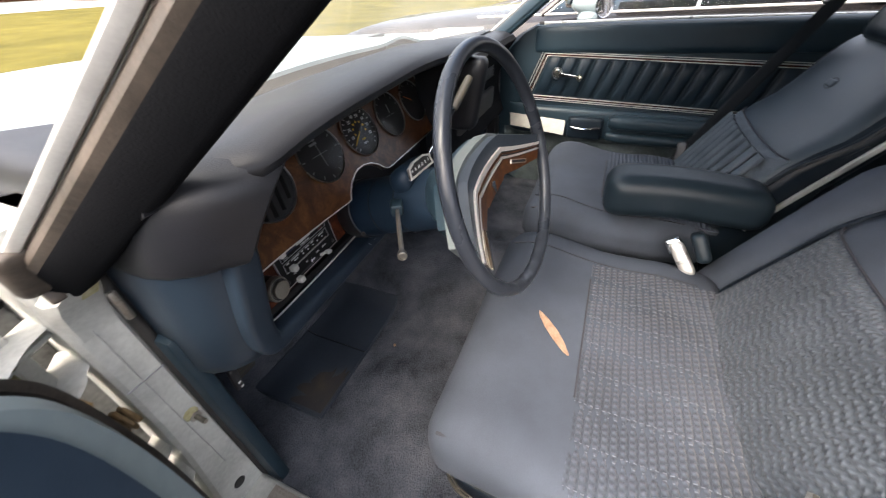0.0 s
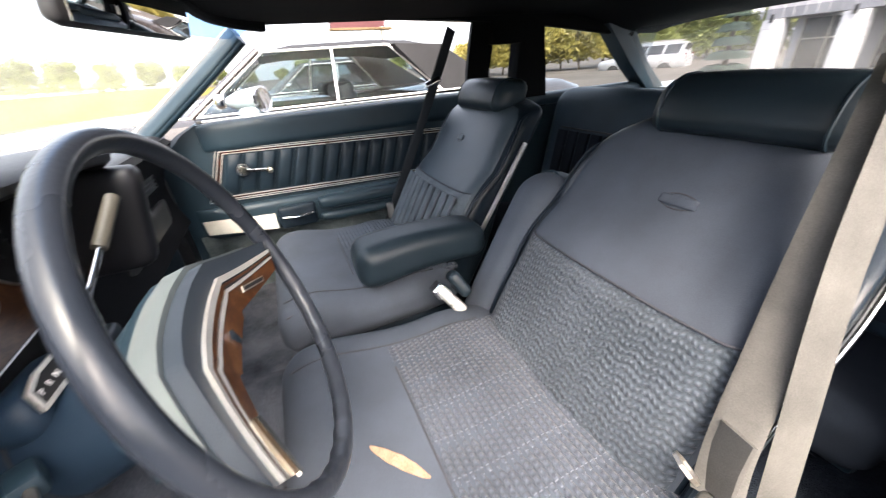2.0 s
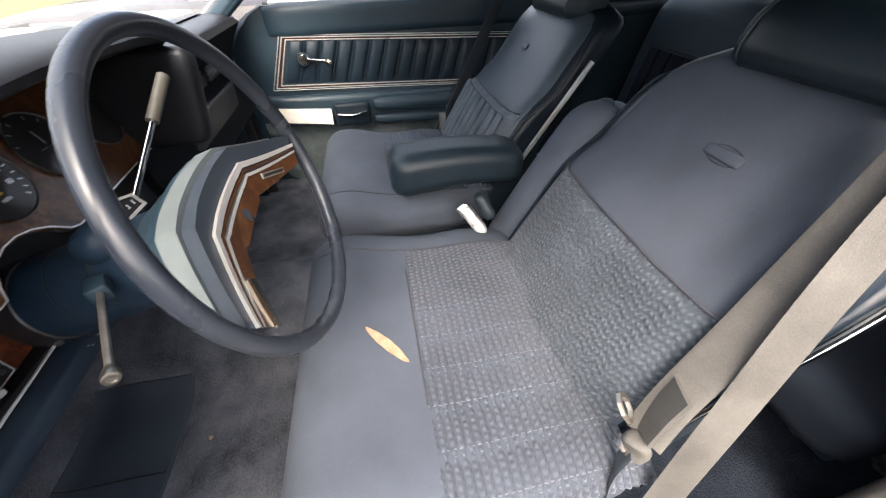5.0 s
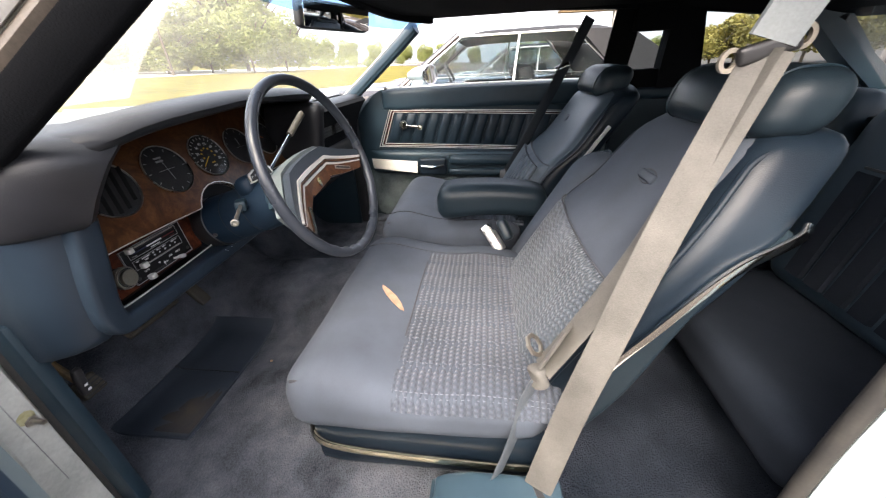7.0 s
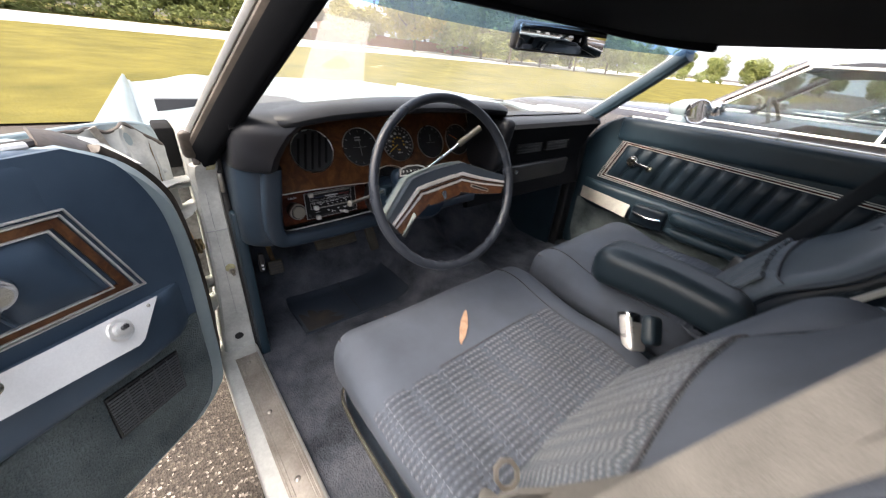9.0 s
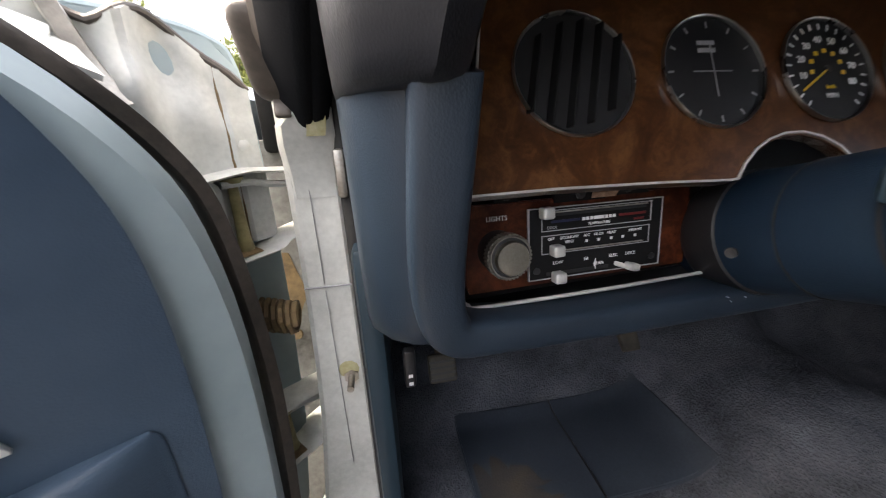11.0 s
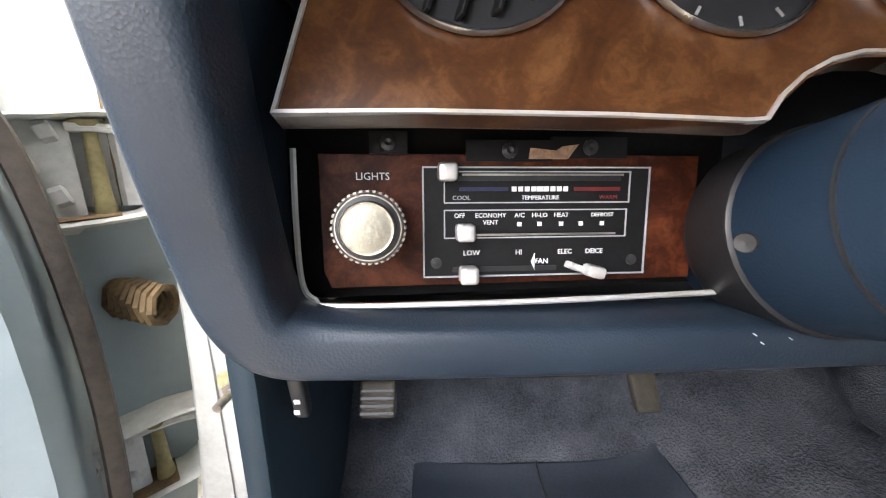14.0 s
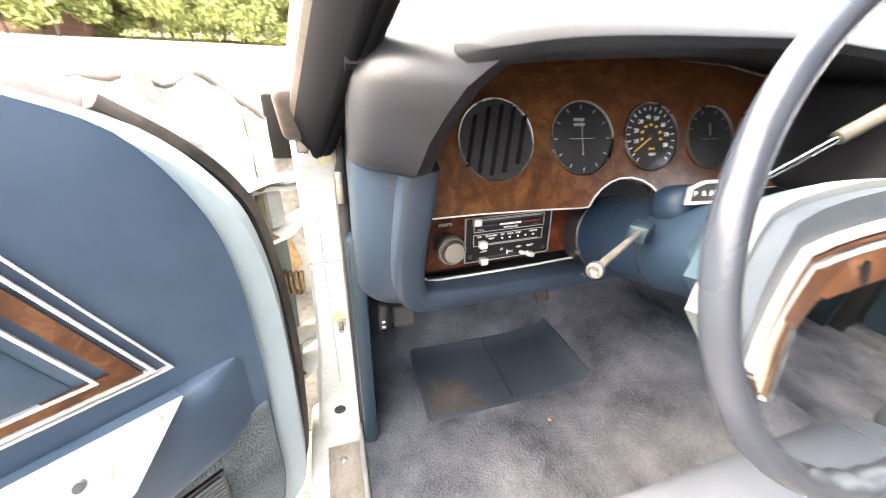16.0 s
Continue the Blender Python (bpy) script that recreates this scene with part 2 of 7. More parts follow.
LENS = glass("gauge lens", (0.92, 0.92, 0.92), 0.0, 0.35)
SCREEN = glass("dusty windscreen glass", (0.9, 0.94, 0.93), 0.07)
RVINYL = leather("dull navy vinyl", (0.022, 0.037, 0.052), (0.042, 0.065, 0.088), 0.5, specular=0.3)
NAVY_CLOTH = surface("navy rear seat cloth", (0.008, 0.0115, 0.018), (0.020, 0.026, 0.037), 0.92, big=6, fine=600, grain=0.35, specular=0.15)
COLUMN = leather("navy column plastic", (0.007, 0.016, 0.030), (0.014, 0.028, 0.048), 0.5, specular=0.22)
SHELL = leather("dark teal seat shell", (0.006, 0.011, 0.016), (0.012, 0.020, 0.027), 0.42, specular=0.2)
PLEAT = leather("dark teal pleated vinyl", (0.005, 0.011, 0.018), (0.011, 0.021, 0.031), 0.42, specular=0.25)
SEAT_SIDE = leather("glossy navy seat vinyl", (0.0045, 0.008, 0.0135), (0.009, 0.0155, 0.0235), 0.36, specular=0.2)
PBACK = leather("blue-grey seat vinyl", (0.022, 0.032, 0.042), (0.042, 0.058, 0.074), 0.42)
MIRROR = surface("mirror", (0.8, 0.8, 0.8), (0.85, 0.85, 0.85), 0.02, 1.0, grain=0, spread=0)
WHITE = surface("white print", (0.6, 0.6, 0.6), (0.8, 0.8, 0.8), 0.6, grain=0)
GREY_PRINT = surface("grey print", (0.25, 0.25, 0.26), (0.4, 0.4, 0.4), 0.6, grain=0)
YELLOW = surface("yellow needle", (0.7, 0.4, 0.02), (0.8, 0.5, 0.04), 0.5, grain=0)
ORANGE = surface("orange needle", (0.6, 0.12, 0.02), (0.75, 0.2, 0.03), 0.5, grain=0)
RED = surface("red print", (0.07, 0.006, 0.006), (0.12, 0.01, 0.009), 0.6, grain=0)
BLUE = surface("blue print", (0.006, 0.008, 0.03), (0.009, 0.013, 0.05), 0.6, grain=0)
FOAM = surface("exposed tan foam", (0.24, 0.145, 0.09), (0.42, 0.28, 0.19), 0.95, big=60, fine=300, grain=0.8, depth=0.004)
RUST = surface("rusty greased steel", (0.05, 0.035, 0.02), (0.25, 0.17, 0.08), 0.7, 0.3, big=30, fine=200, grain=0.5)
STEEL = surface("dull steel", (0.25, 0.23, 0.2), (0.5, 0.47, 0.42), 0.4, 0.9, big=30, fine=300, grain=0.2)
BRASS = surface("brass striker", (0.4, 0.27, 0.12), (0.62, 0.46, 0.24), 0.35, 0.9, big=40, fine=300, grain=0.2)


# ---- mesh helpers ----
def put(bm, name, material, parent=None, label="", smooth=40):
    me = bpy.data.meshes.new(name)
    bmesh.ops.recalc_face_normals(bm, faces=bm.faces)
    bm.to_mesh(me)
    bm.free()
    for m in material if isinstance(material, (list, tuple)) else (material,):
        me.materials.append(m)
    if smooth:
        me.polygons.foreach_set("use_smooth", [True] * len(me.polygons))
        me.set_sharp_from_angle(angle=radians(smooth))
    ob = new(name, me)
    if parent is not None:
        ob.parent = parent
        ob.matrix_parent_inverse = parent.matrix_basis.inverted()
    if label:
        tagged(ob, label)
    return ob


def part(name, bm, material, parent, label="", smooth=40):
    return put(bm, name, material, parent, label, smooth)


def thing(name, at, label, category, group="", kind=""):
    ob = new(name)
    ob.empty_display_size = 0.05
    ob.location = at
    ob.matrix_basis = Matrix.Translation(at)
    return tagged(ob, label, category, group, kind)


def single(name, bm, material, label, category, group="", kind="", smooth=40):
    return tagged(put(bm, name, material, None, "", smooth), label, category, group, kind)


def move(bm, m):
    bmesh.ops.transform(bm, matrix=m, verts=bm.verts)
    return bm


def pad(size, r, n=10, bend=None, m=None, uv=None):
    """A rounded block centred on the origin, finely divided, then bent by bend(Vector) and moved."""
    bm = bmesh.new()
    bmesh.ops.create_cube(bm, size=2.0)
    bmesh.ops.subdivide_edges(bm, edges=bm.edges[:], cuts=n, use_grid_fill=True)
    half = Vector(size) / 2
    r = min(r, *half)
    for v in bm.verts:
        # even rows on the flats, close rows on the round edges
        p = Vector([math.copysign(half[i] * (1 - (1 - abs(v.co[i])) ** 1.25 if abs(v.co[i]) < 1 else 1), v.co[i]) for i in range(3)])
        core = Vector([max(-half[i] + r, min(half[i] - r, p[i])) for i in range(3)])
        d = p - core
        v.co = core + d.normalized() * r if d.length > 1e-9 else p
    if uv:
        lay = bm.loops.layers.uv.new("UVMap")
        for f in bm.faces:
            for lp in f.loops:
                lp[lay].uv = uv(lp.vert.co)
    if bend:
        for v in bm.verts:
            v.co = bend(v.co.copy())
    return move(bm, m) if m is not None else bm


def block(size, m=None, bevel=0.004, seg=2):
    bm = bmesh.new()
    bmesh.ops.create_cube(bm, size=1.0)
    for v in bm.verts:
        v.co = Vector((v.co.x * size[0], v.co.y * size[1], v.co.z * size[2]))
    if bevel:
        bmesh.ops.bevel(bm, geom=bm.edges[:], offset=min(bevel, min(size) * 0.45), segments=seg, profile=0.5, affect="EDGES")
    return move(bm, m) if m is not None else bm


def box(lo, hi, bevel=0.004, seg=2):
    c = [(a + b) / 2 for a, b in zip(lo, hi)]
    return block([b - a for a, b in zip(lo, hi)], Matrix.Translation(c), bevel, seg)


def rod(r, length, m=None, n=24, r2=None, bevel=0.0):
    """A cylinder or cone on the z axis, from 0 to length."""
    bm = bmesh.new()
    bmesh.ops.create_cone(bm, cap_ends=True, segments=n, radius1=r, radius2=r if r2 is None else r2, depth=length, matrix=Matrix.Translation((0, 0, length / 2)))
    if bevel:
        bmesh.ops.bevel(bm, geom=[e for e in bm.edges if len(e.link_faces) == 2 and any(len(f.verts) > 4 for f in e.link_faces)], offset=bevel, segments=2, affect="EDGES")
    return move(bm, m) if m is not None else bm


def lathe(profile, m=None, n=32, hollow=False):
    """Turns (radius, height) pairs round the z axis."""
    bm = bmesh.new()
    rings = []
    for r, z in profile:
        rings.append([bm.verts.new((r * math.cos(6.28318 * i / n), r * math.sin(6.28318 * i / n), z)) for i in range(n)])
    for a, b in zip(rings, rings[1:]):
        for i in range(n):
            bm.faces.new((a[i], a[(i + 1) % n], b[(i + 1) % n], b[i]))
    if not hollow:
        bm.faces.new(rings[0][::-1])
        bm.faces.new(rings[-1])
    return move(bm, m) if m is not None else bm


def loft(rings, closed=True, caps=True):
    """Joins rings of points, each with the same count."""
    bm = bmesh.new()
    rows = [[bm.verts.new(p) for p in ring] for ring in rings]
    n = len(rows[0])
    for a, b in zip(rows, rows[1:]):
        for i in range(n if closed else n - 1):
            bm.faces.new((a[i], a[(i + 1) % n], b[(i + 1) % n], b[i]))
    if caps and closed:
        bm.faces.new(rows[0][::-1])
        bm.faces.new(rows[-1])
    return bm


def curve_points(points, steps=8):
    """A smooth line through the points."""
    p = [Vector(q) for q in points]
    p = [2 * p[0] - p[1]] + p + [2 * p[-1] - p[-2]]
    out = []
    for a, b, c, d in zip(p, p[1:], p[2:], p[3:]):
        for i in range(steps):
            t = i / steps
            out.append(0.5 * (2 * b + (c - a) * t + (2 * a - 5 * b + 4 * c - d) * t * t + (3 * b - a - 3 * c + d) * t ** 3))
    return out + [p[-2]]


def tube(points, r, n=10, steps=6, flat=None, up=(0, 0, 1), smooth=True):
    """A bar along the points; flat = (width, thickness) makes a strip, wide along up x way."""
    line = curve_points(points, steps) if smooth and len(points) > 2 else [Vector(q) for q in points]
    rings, last = [], None
    for i, q in enumerate(line):
        way = (line[min(i + 1, len(line) - 1)] - line[max(i - 1, 0)]).normalized()
        if flat or last is None:
            side = way.cross(Vector(up))
            side = side.normalized() if side.length > 1e-3 else way.orthogonal().normalized()
        else:
            side = (last - way * last.dot(way)).normalized()
        last = side
        top = side.cross(way).normalized()
        ring = []
        for k in range(n):
            a = 6.28318 * k / n
            c, s = math.cos(a), math.sin(a)
            if flat:
                c, s = (math.copysign(abs(v) ** 0.5, v) for v in (c, s))
                ring.append(q + side * c * flat[0] / 2 + top * s * flat[1] / 2)
            else:
                ring.append(q + (side * c + top * s) * r)
        rings.append(ring)
    return loft(rings)


def sheet(f, nu, nv, thick=0.0, uv=False):
    """A sheet f(u, v) for u, v in 0..1, thickened backwards."""
    bm = bmesh.new()
    g = [[bm.verts.new(f(i / nu, j / nv)) for j in range(nv + 1)] for i in range(nu + 1)]
    lay = bm.loops.layers.uv.new("UVMap") if uv else None
    for i in range(nu):
        for j in range(nv):
            face = bm.faces.new((g[i][j], g[i + 1][j], g[i + 1][j + 1], g[i][j + 1]))
            if uv:
                for lp, (a, b) in zip(face.loops, ((i, j), (i + 1, j), (i + 1, j + 1), (i, j + 1))):
                    lp[lay].uv = (a / nu * uv[0], b / nv * uv[1])
    if thick:
        bmesh.ops.recalc_face_normals(bm, faces=bm.faces)
        bmesh.ops.solidify(bm, geom=bm.faces[:], thickness=thick)
    return bm


def prism(points, depth, m=None, bevel=0.0):
    """A flat outline in x, y, raised by depth along z."""
    bm = bmesh.new()
    low = [bm.verts.new((x, y, 0)) for x, y in points]
    top = [bm.verts.new((x, y, depth)) for x, y in points]
    n = len(low)
    bm.faces.new(low[::-1])
    up = bm.faces.new(top)
    for i in range(n):
        bm.faces.new((low[i], low[(i + 1) % n], top[(i + 1) % n], top[i]))
    if bevel:
        bmesh.ops.bevel(bm, geom=up.edges[:], offset=bevel, segments=2, affect="EDGES")
    return move(bm, m) if m is not None else bm


def band(points, width, depth, m=None, closed=True):
    """A flat strip of even width along the inside of an outline in x, y, raised by depth."""
    p = [Vector((x, y)) for x, y in points]
    n = len(p)
    area = sum(p[i].x * p[(i + 1) % n].y - p[(i + 1) % n].x * p[i].y for i in range(n))
    s = 1 if area > 0 else -1
    inner = []
    for i in range(n):
        a, b = (p[i] - p[i - 1]), (p[(i + 1) % n] - p[i])
        if not closed and i in (0, n - 1):
            a = b = b if i == 0 else a
        a, b = a.normalized(), b.normalized()
        na, nb = Vector((-a.y, a.x)) * s, Vector((-b.y, b.x)) * s
        k = na + nb
        inner.append(p[i] + k / max(0.2, k.dot(na)) * width)
    bm = bmesh.new()
    rings = []
    for q, w in zip(p, inner):
        rings.append([bm.verts.new(v) for v in ((*q, 0), (*w, 0), (*w, depth), (*q, depth))])
    for i in range(n if closed else n - 1):
        a, b = rings[i], rings[(i + 1) % n]
        for k in range(4):
            bm.faces.new((a[k], a[(k + 1) % 4], b[(k + 1) % 4], b[k]))
    if not closed:
        bm.faces.new(rings[0])
        bm.faces.new(rings[-1])
    return move(bm, m) if m is not None else bm


def merge(*bms):
    out = bmesh.new()
    for b in bms:
        me = bpy.data.meshes.new("tmp")
        b.to_mesh(me)
        b.free()
        out.from_mesh(me)
        bpy.data.meshes.remove(me)
    return out


def text(name, words, size, m, material, parent, label="", depth=0.0003):
    c = bpy.data.curves.new(name, "FONT")
    c.body, c.size, c.align_x, c.align_y, c.extrude, c.resolution_u = words, size, "CENTER", "CENTER", depth, 2
    tmp = bpy.data.objects.new(name, c)
    scene.collection.objects.link(tmp)
    me = bpy.data.meshes.new_from_object(tmp.evaluated_get(bpy.context.evaluated_depsgraph_get()))
    bpy.data.objects.remove(tmp)
    me.transform(m)
    me.materials.clear()
    me.materials.append(material)
    ob = new(name, me)
    ob.parent = parent
    ob.matrix_parent_inverse = parent.matrix_basis.inverted()
    if label:
        tagged(ob, label)
    return ob


def circle(n, rx, ry=None, cx=0.0, cy=0.0, start=0.0, turn=6.28318):
    ry = rx if ry is None else ry
    return [(cx + rx * math.cos(start + turn * i / n), cy + ry * math.sin(start + turn * i / n)) for i in range(n)]


def smoothstep(a, b, x):
    t = max(0.0, min(1.0, (x - a) / (b - a)))
    return t * t * (3 - 2 * t)

# ---- ground and car shell ----
def ground_z(x, y):
    return 0.052 * max(0.0, y - 8.0) - 0.004 * max(0.0, -y - 6.0)


ASPHALT = gravel("gravelly asphalt")
GRASS = surface("dry summer grass", (0.07, 0.066, 0.014), (0.165, 0.14, 0.035), 0.95, big=0.7, fine=25, grain=0.8, depth=0.05, specular=0.1)
CONCRETE = surface("pale concrete road", (0.42, 0.41, 0.38), (0.58, 0.57, 0.54), 0.9, big=0.6, fine=30, grain=0.3, depth=0.005, specular=0.2)


def far_sheet(x0, x1, y0, y1, lift, n=24, m=24):
    return sheet(lambda u, v: Vector((x0 + u * (x1 - x0), y0 + v * (y1 - y0), ground_z(0, y0 + v * (y1 - y0)) + lift)), n, m)


FAR_ASPHALT = surface("distant asphalt", (0.05, 0.044, 0.038), (0.1, 0.09, 0.08), 0.9, big=0.3, fine=3, grain=0, specular=0.1)
single("ground", far_sheet(-400, 400, -400, 400, 0.0, 20, 400), FAR_ASPHALT, "worn brown-grey asphalt car park", "ground", kind="structure")
single("pavement", far_sheet(-5.0, 2.0, -5.0, 6.0, 0.005, 8, 8), ASPHALT, "gravelly asphalt with pale stones beside the car", "pavement", kind="structure")
single("lawn", far_sheet(-120, 120, 7.0, 33.0, 0.03, 8, 26), GRASS, "sunlit dry yellow-green grass beyond the car park", "lawn", kind="structure")
single("road", far_sheet(-200, 200, 33.0, 50.0, 0.045, 8, 8), CONCRETE, "pale sunlit concrete road behind the grass", "road", kind="structure")
single("far_lawn", far_sheet(-200, 200, 50.0, 110.0, 0.03, 8, 20), GRASS, "dry grass beyond the road", "lawn", kind="structure")


def floor_z(x, y):
    tunnel = 0.12 * math.exp(-((x / 0.17) ** 4)) * smoothstep(-0.9, 0.1, y)
    toe = 0.36 * smoothstep(0.92, 1.3, y)
    return 0.345 + tunnel * (1 - 0.4 * smoothstep(0.9, 1.3, y)) + toe + 0.12 * smoothstep(-0.42, -0.6, y)


single("floor", sheet(lambda u, v: Vector((-0.705 + 1.41 * u, -1.1 + 2.36 * v, floor_z(-0.705 + 1.41 * u, -1.1 + 2.36 * v) + 0.003 * noise.noise((u * 40, v * 60, 0)))), 70, 110, 0.01), CARPET,
       "worn and stained blue-grey carpet over the car floor and tunnel", "carpet", kind="structure")

# added sheet: the shade behind the front seats is put into its dark colour
single("rear_floor_shade", sheet(lambda u, v: Vector((-0.70 + 1.4 * u, -0.72 + 0.70 * v, floor_z(-0.70 + 1.4 * u, -0.72 + 0.70 * v) + 0.014 + 0.003 * noise.noise((u * 30, v * 20, 3)))), 50, 30, 0.006),
       surface("shaded navy carpet", (0.006, 0.009, 0.014), (0.026, 0.031, 0.042), 0.95, big=9, fine=300, grain=1.0, depth=0.008, specular=0.05), "carpet sheet over the rear floor, darkened for its shade", "carpet", kind="structure")

body = thing("car_body", (0, 0, 0.2), "pale blue steel body of a two-door coupe, door opening bare", "car body")

SILL_METAL = surface("scuffed aluminium", (0.22, 0.195, 0.165), (0.46, 0.42, 0.37), 0.42, 0.45, big=14, fine=200, grain=0.25)
# sill, plate and its screws
part("rocker", box((-0.80, -0.52, 0.14), (-0.703, 0.86, 0.377), 0.012, 3), PAINT_JAMB, body)
plate = part("sill_plate", box((-0.768, -0.44, 0.378), (-0.712, 0.745, 0.3815), 0.0012), SILL_METAL, body, "scuffed aluminium sill plate")
for y in (0.715, 0.525, 0.335, 0.14, -0.06, -0.26, -0.42):
    part("screw", lathe([(0.0065, 0), (0.0065, 0.001), (0.004, 0.003), (0.0, 0.0034)], Matrix.Translation((-0.742, y, 0.381)), 14), STEEL, plate)
for x in (-0.764, -0.757, -0.723, -0.716):
    part("rib", box((x - 0.0012, -0.43, 0.381), (x + 0.0012, 0.735, 0.3828), 0.0006, 1), SILL_METAL, plate)
part("rocker", box((0.703, -0.52, 0.14), (0.80, 0.86, 0.377), 0.012, 3), CARPET, body, "carpeted sill of the shut door")
for y in (0.56, 0.30, 0.05):
    part("drain_hole", rod(0.008, 0.002, pose(-0.8015, y, 0.31, 0, 90, 0), 14), BLACK, body)

# front hinge pillar, with its seam, switch and drain plug
SEALER = surface("old sealer", (0.3, 0.27, 0.12), (0.5, 0.47, 0.3), 0.8, big=60)
pillar = part("hinge_pillar", loft([[Vector((x, y, z)) for x, y in ((x0, 0.796), (x0 + 0.006, 0.79), (-0.708, 0.79), (-0.702, 0.796), (-0.702, 0.99), (x0, 0.99))] for z, x0 in ((0.33, -0.786), (0.40, -0.783), (0.48, -0.774), (0.57, -0.764), (0.66, -0.759), (0.75, -0.756), (0.85, -0.755), (0.99, -0.755))]), PAINT_JAMB, body, "dusty pale hinge pillar with old sealer")
part("seam", box((-0.755, 0.7875, 0.7485), (-0.705, 0.7895, 0.7505), 0.0005, 1), GREY_PRINT, pillar)
part("seam", box((-0.734, 0.7876, 0.753), (-0.7332, 0.7895, 0.87), 0.0004, 1), GREY_PRINT, pillar)
part("seam", box((-0.734, 0.7876, 0.50), (-0.7332, 0.7895, 0.745), 0.0004, 1), GREY_PRINT, pillar)
part("door_switch", merge(rod(0.004, 0.03, pose(-0.72, 0.795, 0.632, 90, 0, 0), 12), rod(0.009, 0.004, pose(-0.72, 0.791, 0.632, 90, 0, 0), 6)), STEEL, pillar, "small steel courtesy light switch")
part("switch_stain", lathe([(0.012, 0), (0.009, 0.0015), (0.004, 0.002)], pose(-0.722, 0.790, 0.641, 90, 0, 0), 10), SEALER, pillar)
part("drain_plug", lathe([(0.011, 0), (0.011, 0.001), (0.008, 0.002), (0.0, 0.0015)], pose(-0.741, 0.79, 0.422, 90, 0, 0), 18), BLACK, pillar)


def pillar_front(z):
    """Front face of the pillar's top, which leans out into the windscreen post."""
    return 0.789 - 0.075 * smoothstep(0.85, 1.02, z) ** 0.9


part("pillar_top", loft([[Vector((x, y, z)) for x, y in ((x0, pillar_front(z) + 0.012), (x0 + 0.008, pillar_front(z)), (-0.708, pillar_front(z)), (-0.701, pillar_front(z) + 0.006), (-0.701, 0.86), (x0, 0.86))] for z, x0 in ((0.845, -0.754), (0.87, -0.754), (0.895, -0.754), (0.912, -0.751), (0.925, -0.735), (0.945, -0.724), (0.97, -0.722), (0.995, -0.720))]), PAINT_JAMB, pillar)
part("sealer_patch", sheet(lambda u, v: Vector((-0.7245 + 0.016 * u + 0.004 * math.sin(5 * v), pillar_front(0.903 + 0.07 * v) - 0.0012, 0.903 + 0.07 * v)), 6, 12, 0.0012), SEALER, pillar, "yellowed lump of old sealer")
part("rubber_end", pad((0.040, 0.030, 0.062), 0.012, 8, lambda p: Vector((p.x * (1 + 3 * p.z) - 0.7395, p.y + 0.752 - 0.55 * p.z, p.z + 0.962))), OLD_RUBBER, pillar, "cracked brown rubber end of the post seal")
part("rubber_tab", pad((0.014, 0.006, 0.022), 0.003, 5, None, pose(-0.7385, 0.762, 0.928, -20, 0, 0)), OLD_RUBBER, pillar)
part("pillar_weather_strip", tube([(-0.700, 0.795, 0.36), (-0.698, 0.79, 0.6), (-0.697, 0.785, 0.85), (-0.70, 0.775, 1.0)], 0.008, 10), RUBBER, body)
part("seal_clip", block((0.010, 0.010, 0.045), pose(-0.7005, 0.776, 0.868), 0.003), STEEL, body)
part("hinge_pillar", box((0.702, 0.79, 0.33), (0.778, 0.99, 1.0), 0.008, 3), PAINT_JAMB, body)
part("kick_panel", box((-0.70, 0.75, 0.35), (-0.675, 1.25, 0.80), 0.008), VINYL, body, "dark blue vinyl kick panel")
part("kick_panel", box((0.675, 0.75, 0.35), (0.70, 1.25, 0.80), 0.008), VINYL, body)
part("hinge_cover", box((0.70, 0.715, 0.35), (0.775, 0.80, 0.99), 0.006), BLACK, body)
part("firewall", box((-0.76, 1.25, 0.3), (0.76, 1.28, 0.99), 0.003), BLACK, body)

# rear lock pillar: a pressed face with the striker
LOCK = [(-0.704, 0.30), (-0.79, 0.33), (-0.855, 0.46), (-0.888, 0.60), (-0.878, 0.70), (-0.845, 0.80), (-0.79, 0.885), (-0.75, 0.91), (-0.704, 0.91)]


def outline_ring(y, grow=0.0):
    return [Vector((x - (grow if x < -0.71 else 0), y, z)) for x, z in LOCK]


lock = part("lock_pillar", loft([outline_ring(-0.452), outline_ring(-0.462, 0.012), outline_ring(-0.49, 0.02), outline_ring(-0.9, 0.035), outline_ring(-1.5, 0.04)]), PAINT, body, "pale blue lock pillar and quarter panel")
part("striker", merge(rod(0.008, 0.035, pose(-0.763, -0.435, 0.689, 90, 0, 0), 16), rod(0.0155, 0.006, pose(-0.763, -0.441, 0.689, 90, 0, 0), 20), lathe([(0.0105, 0), (0.012, 0.004), (0.0105, 0.009), (0, 0.0095)], pose(-0.763, -0.462 + 0.052, 0.689, 90, 0, 0), 16)), BRASS, lock, "brass-plated door striker bolt")


def jamb_edge(z):
    """How far forward the inner edge of the rear jamb stands."""
    return -0.357 - 0.012 * smoothstep(0.62, 0.82, z) - 0.014 * smoothstep(0.82, 0.94, z)


part("jamb_return", loft([[Vector((-0.686, jamb_edge(z), z)), Vector((-0.691, jamb_edge(z) + 0.002, z)), Vector((-0.752, -0.4515, z)), Vector((-0.752, -0.456, z)), Vector((-0.686, -0.456, z))] for z in (0.383, 0.45, 0.53, 0.62, 0.68, 0.74, 0.80, 0.86, 0.90, 0.925)]), PAINT, lock, "slanted inner face of the rear jamb")
part("drain_plug", lathe([(0.0105, 0), (0.0105, 0.0015), (0.007, 0.003), (0, 0.002)], pose(-0.728, -0.4135, 0.43, -90, 0, 56), 18), BLACK, lock)
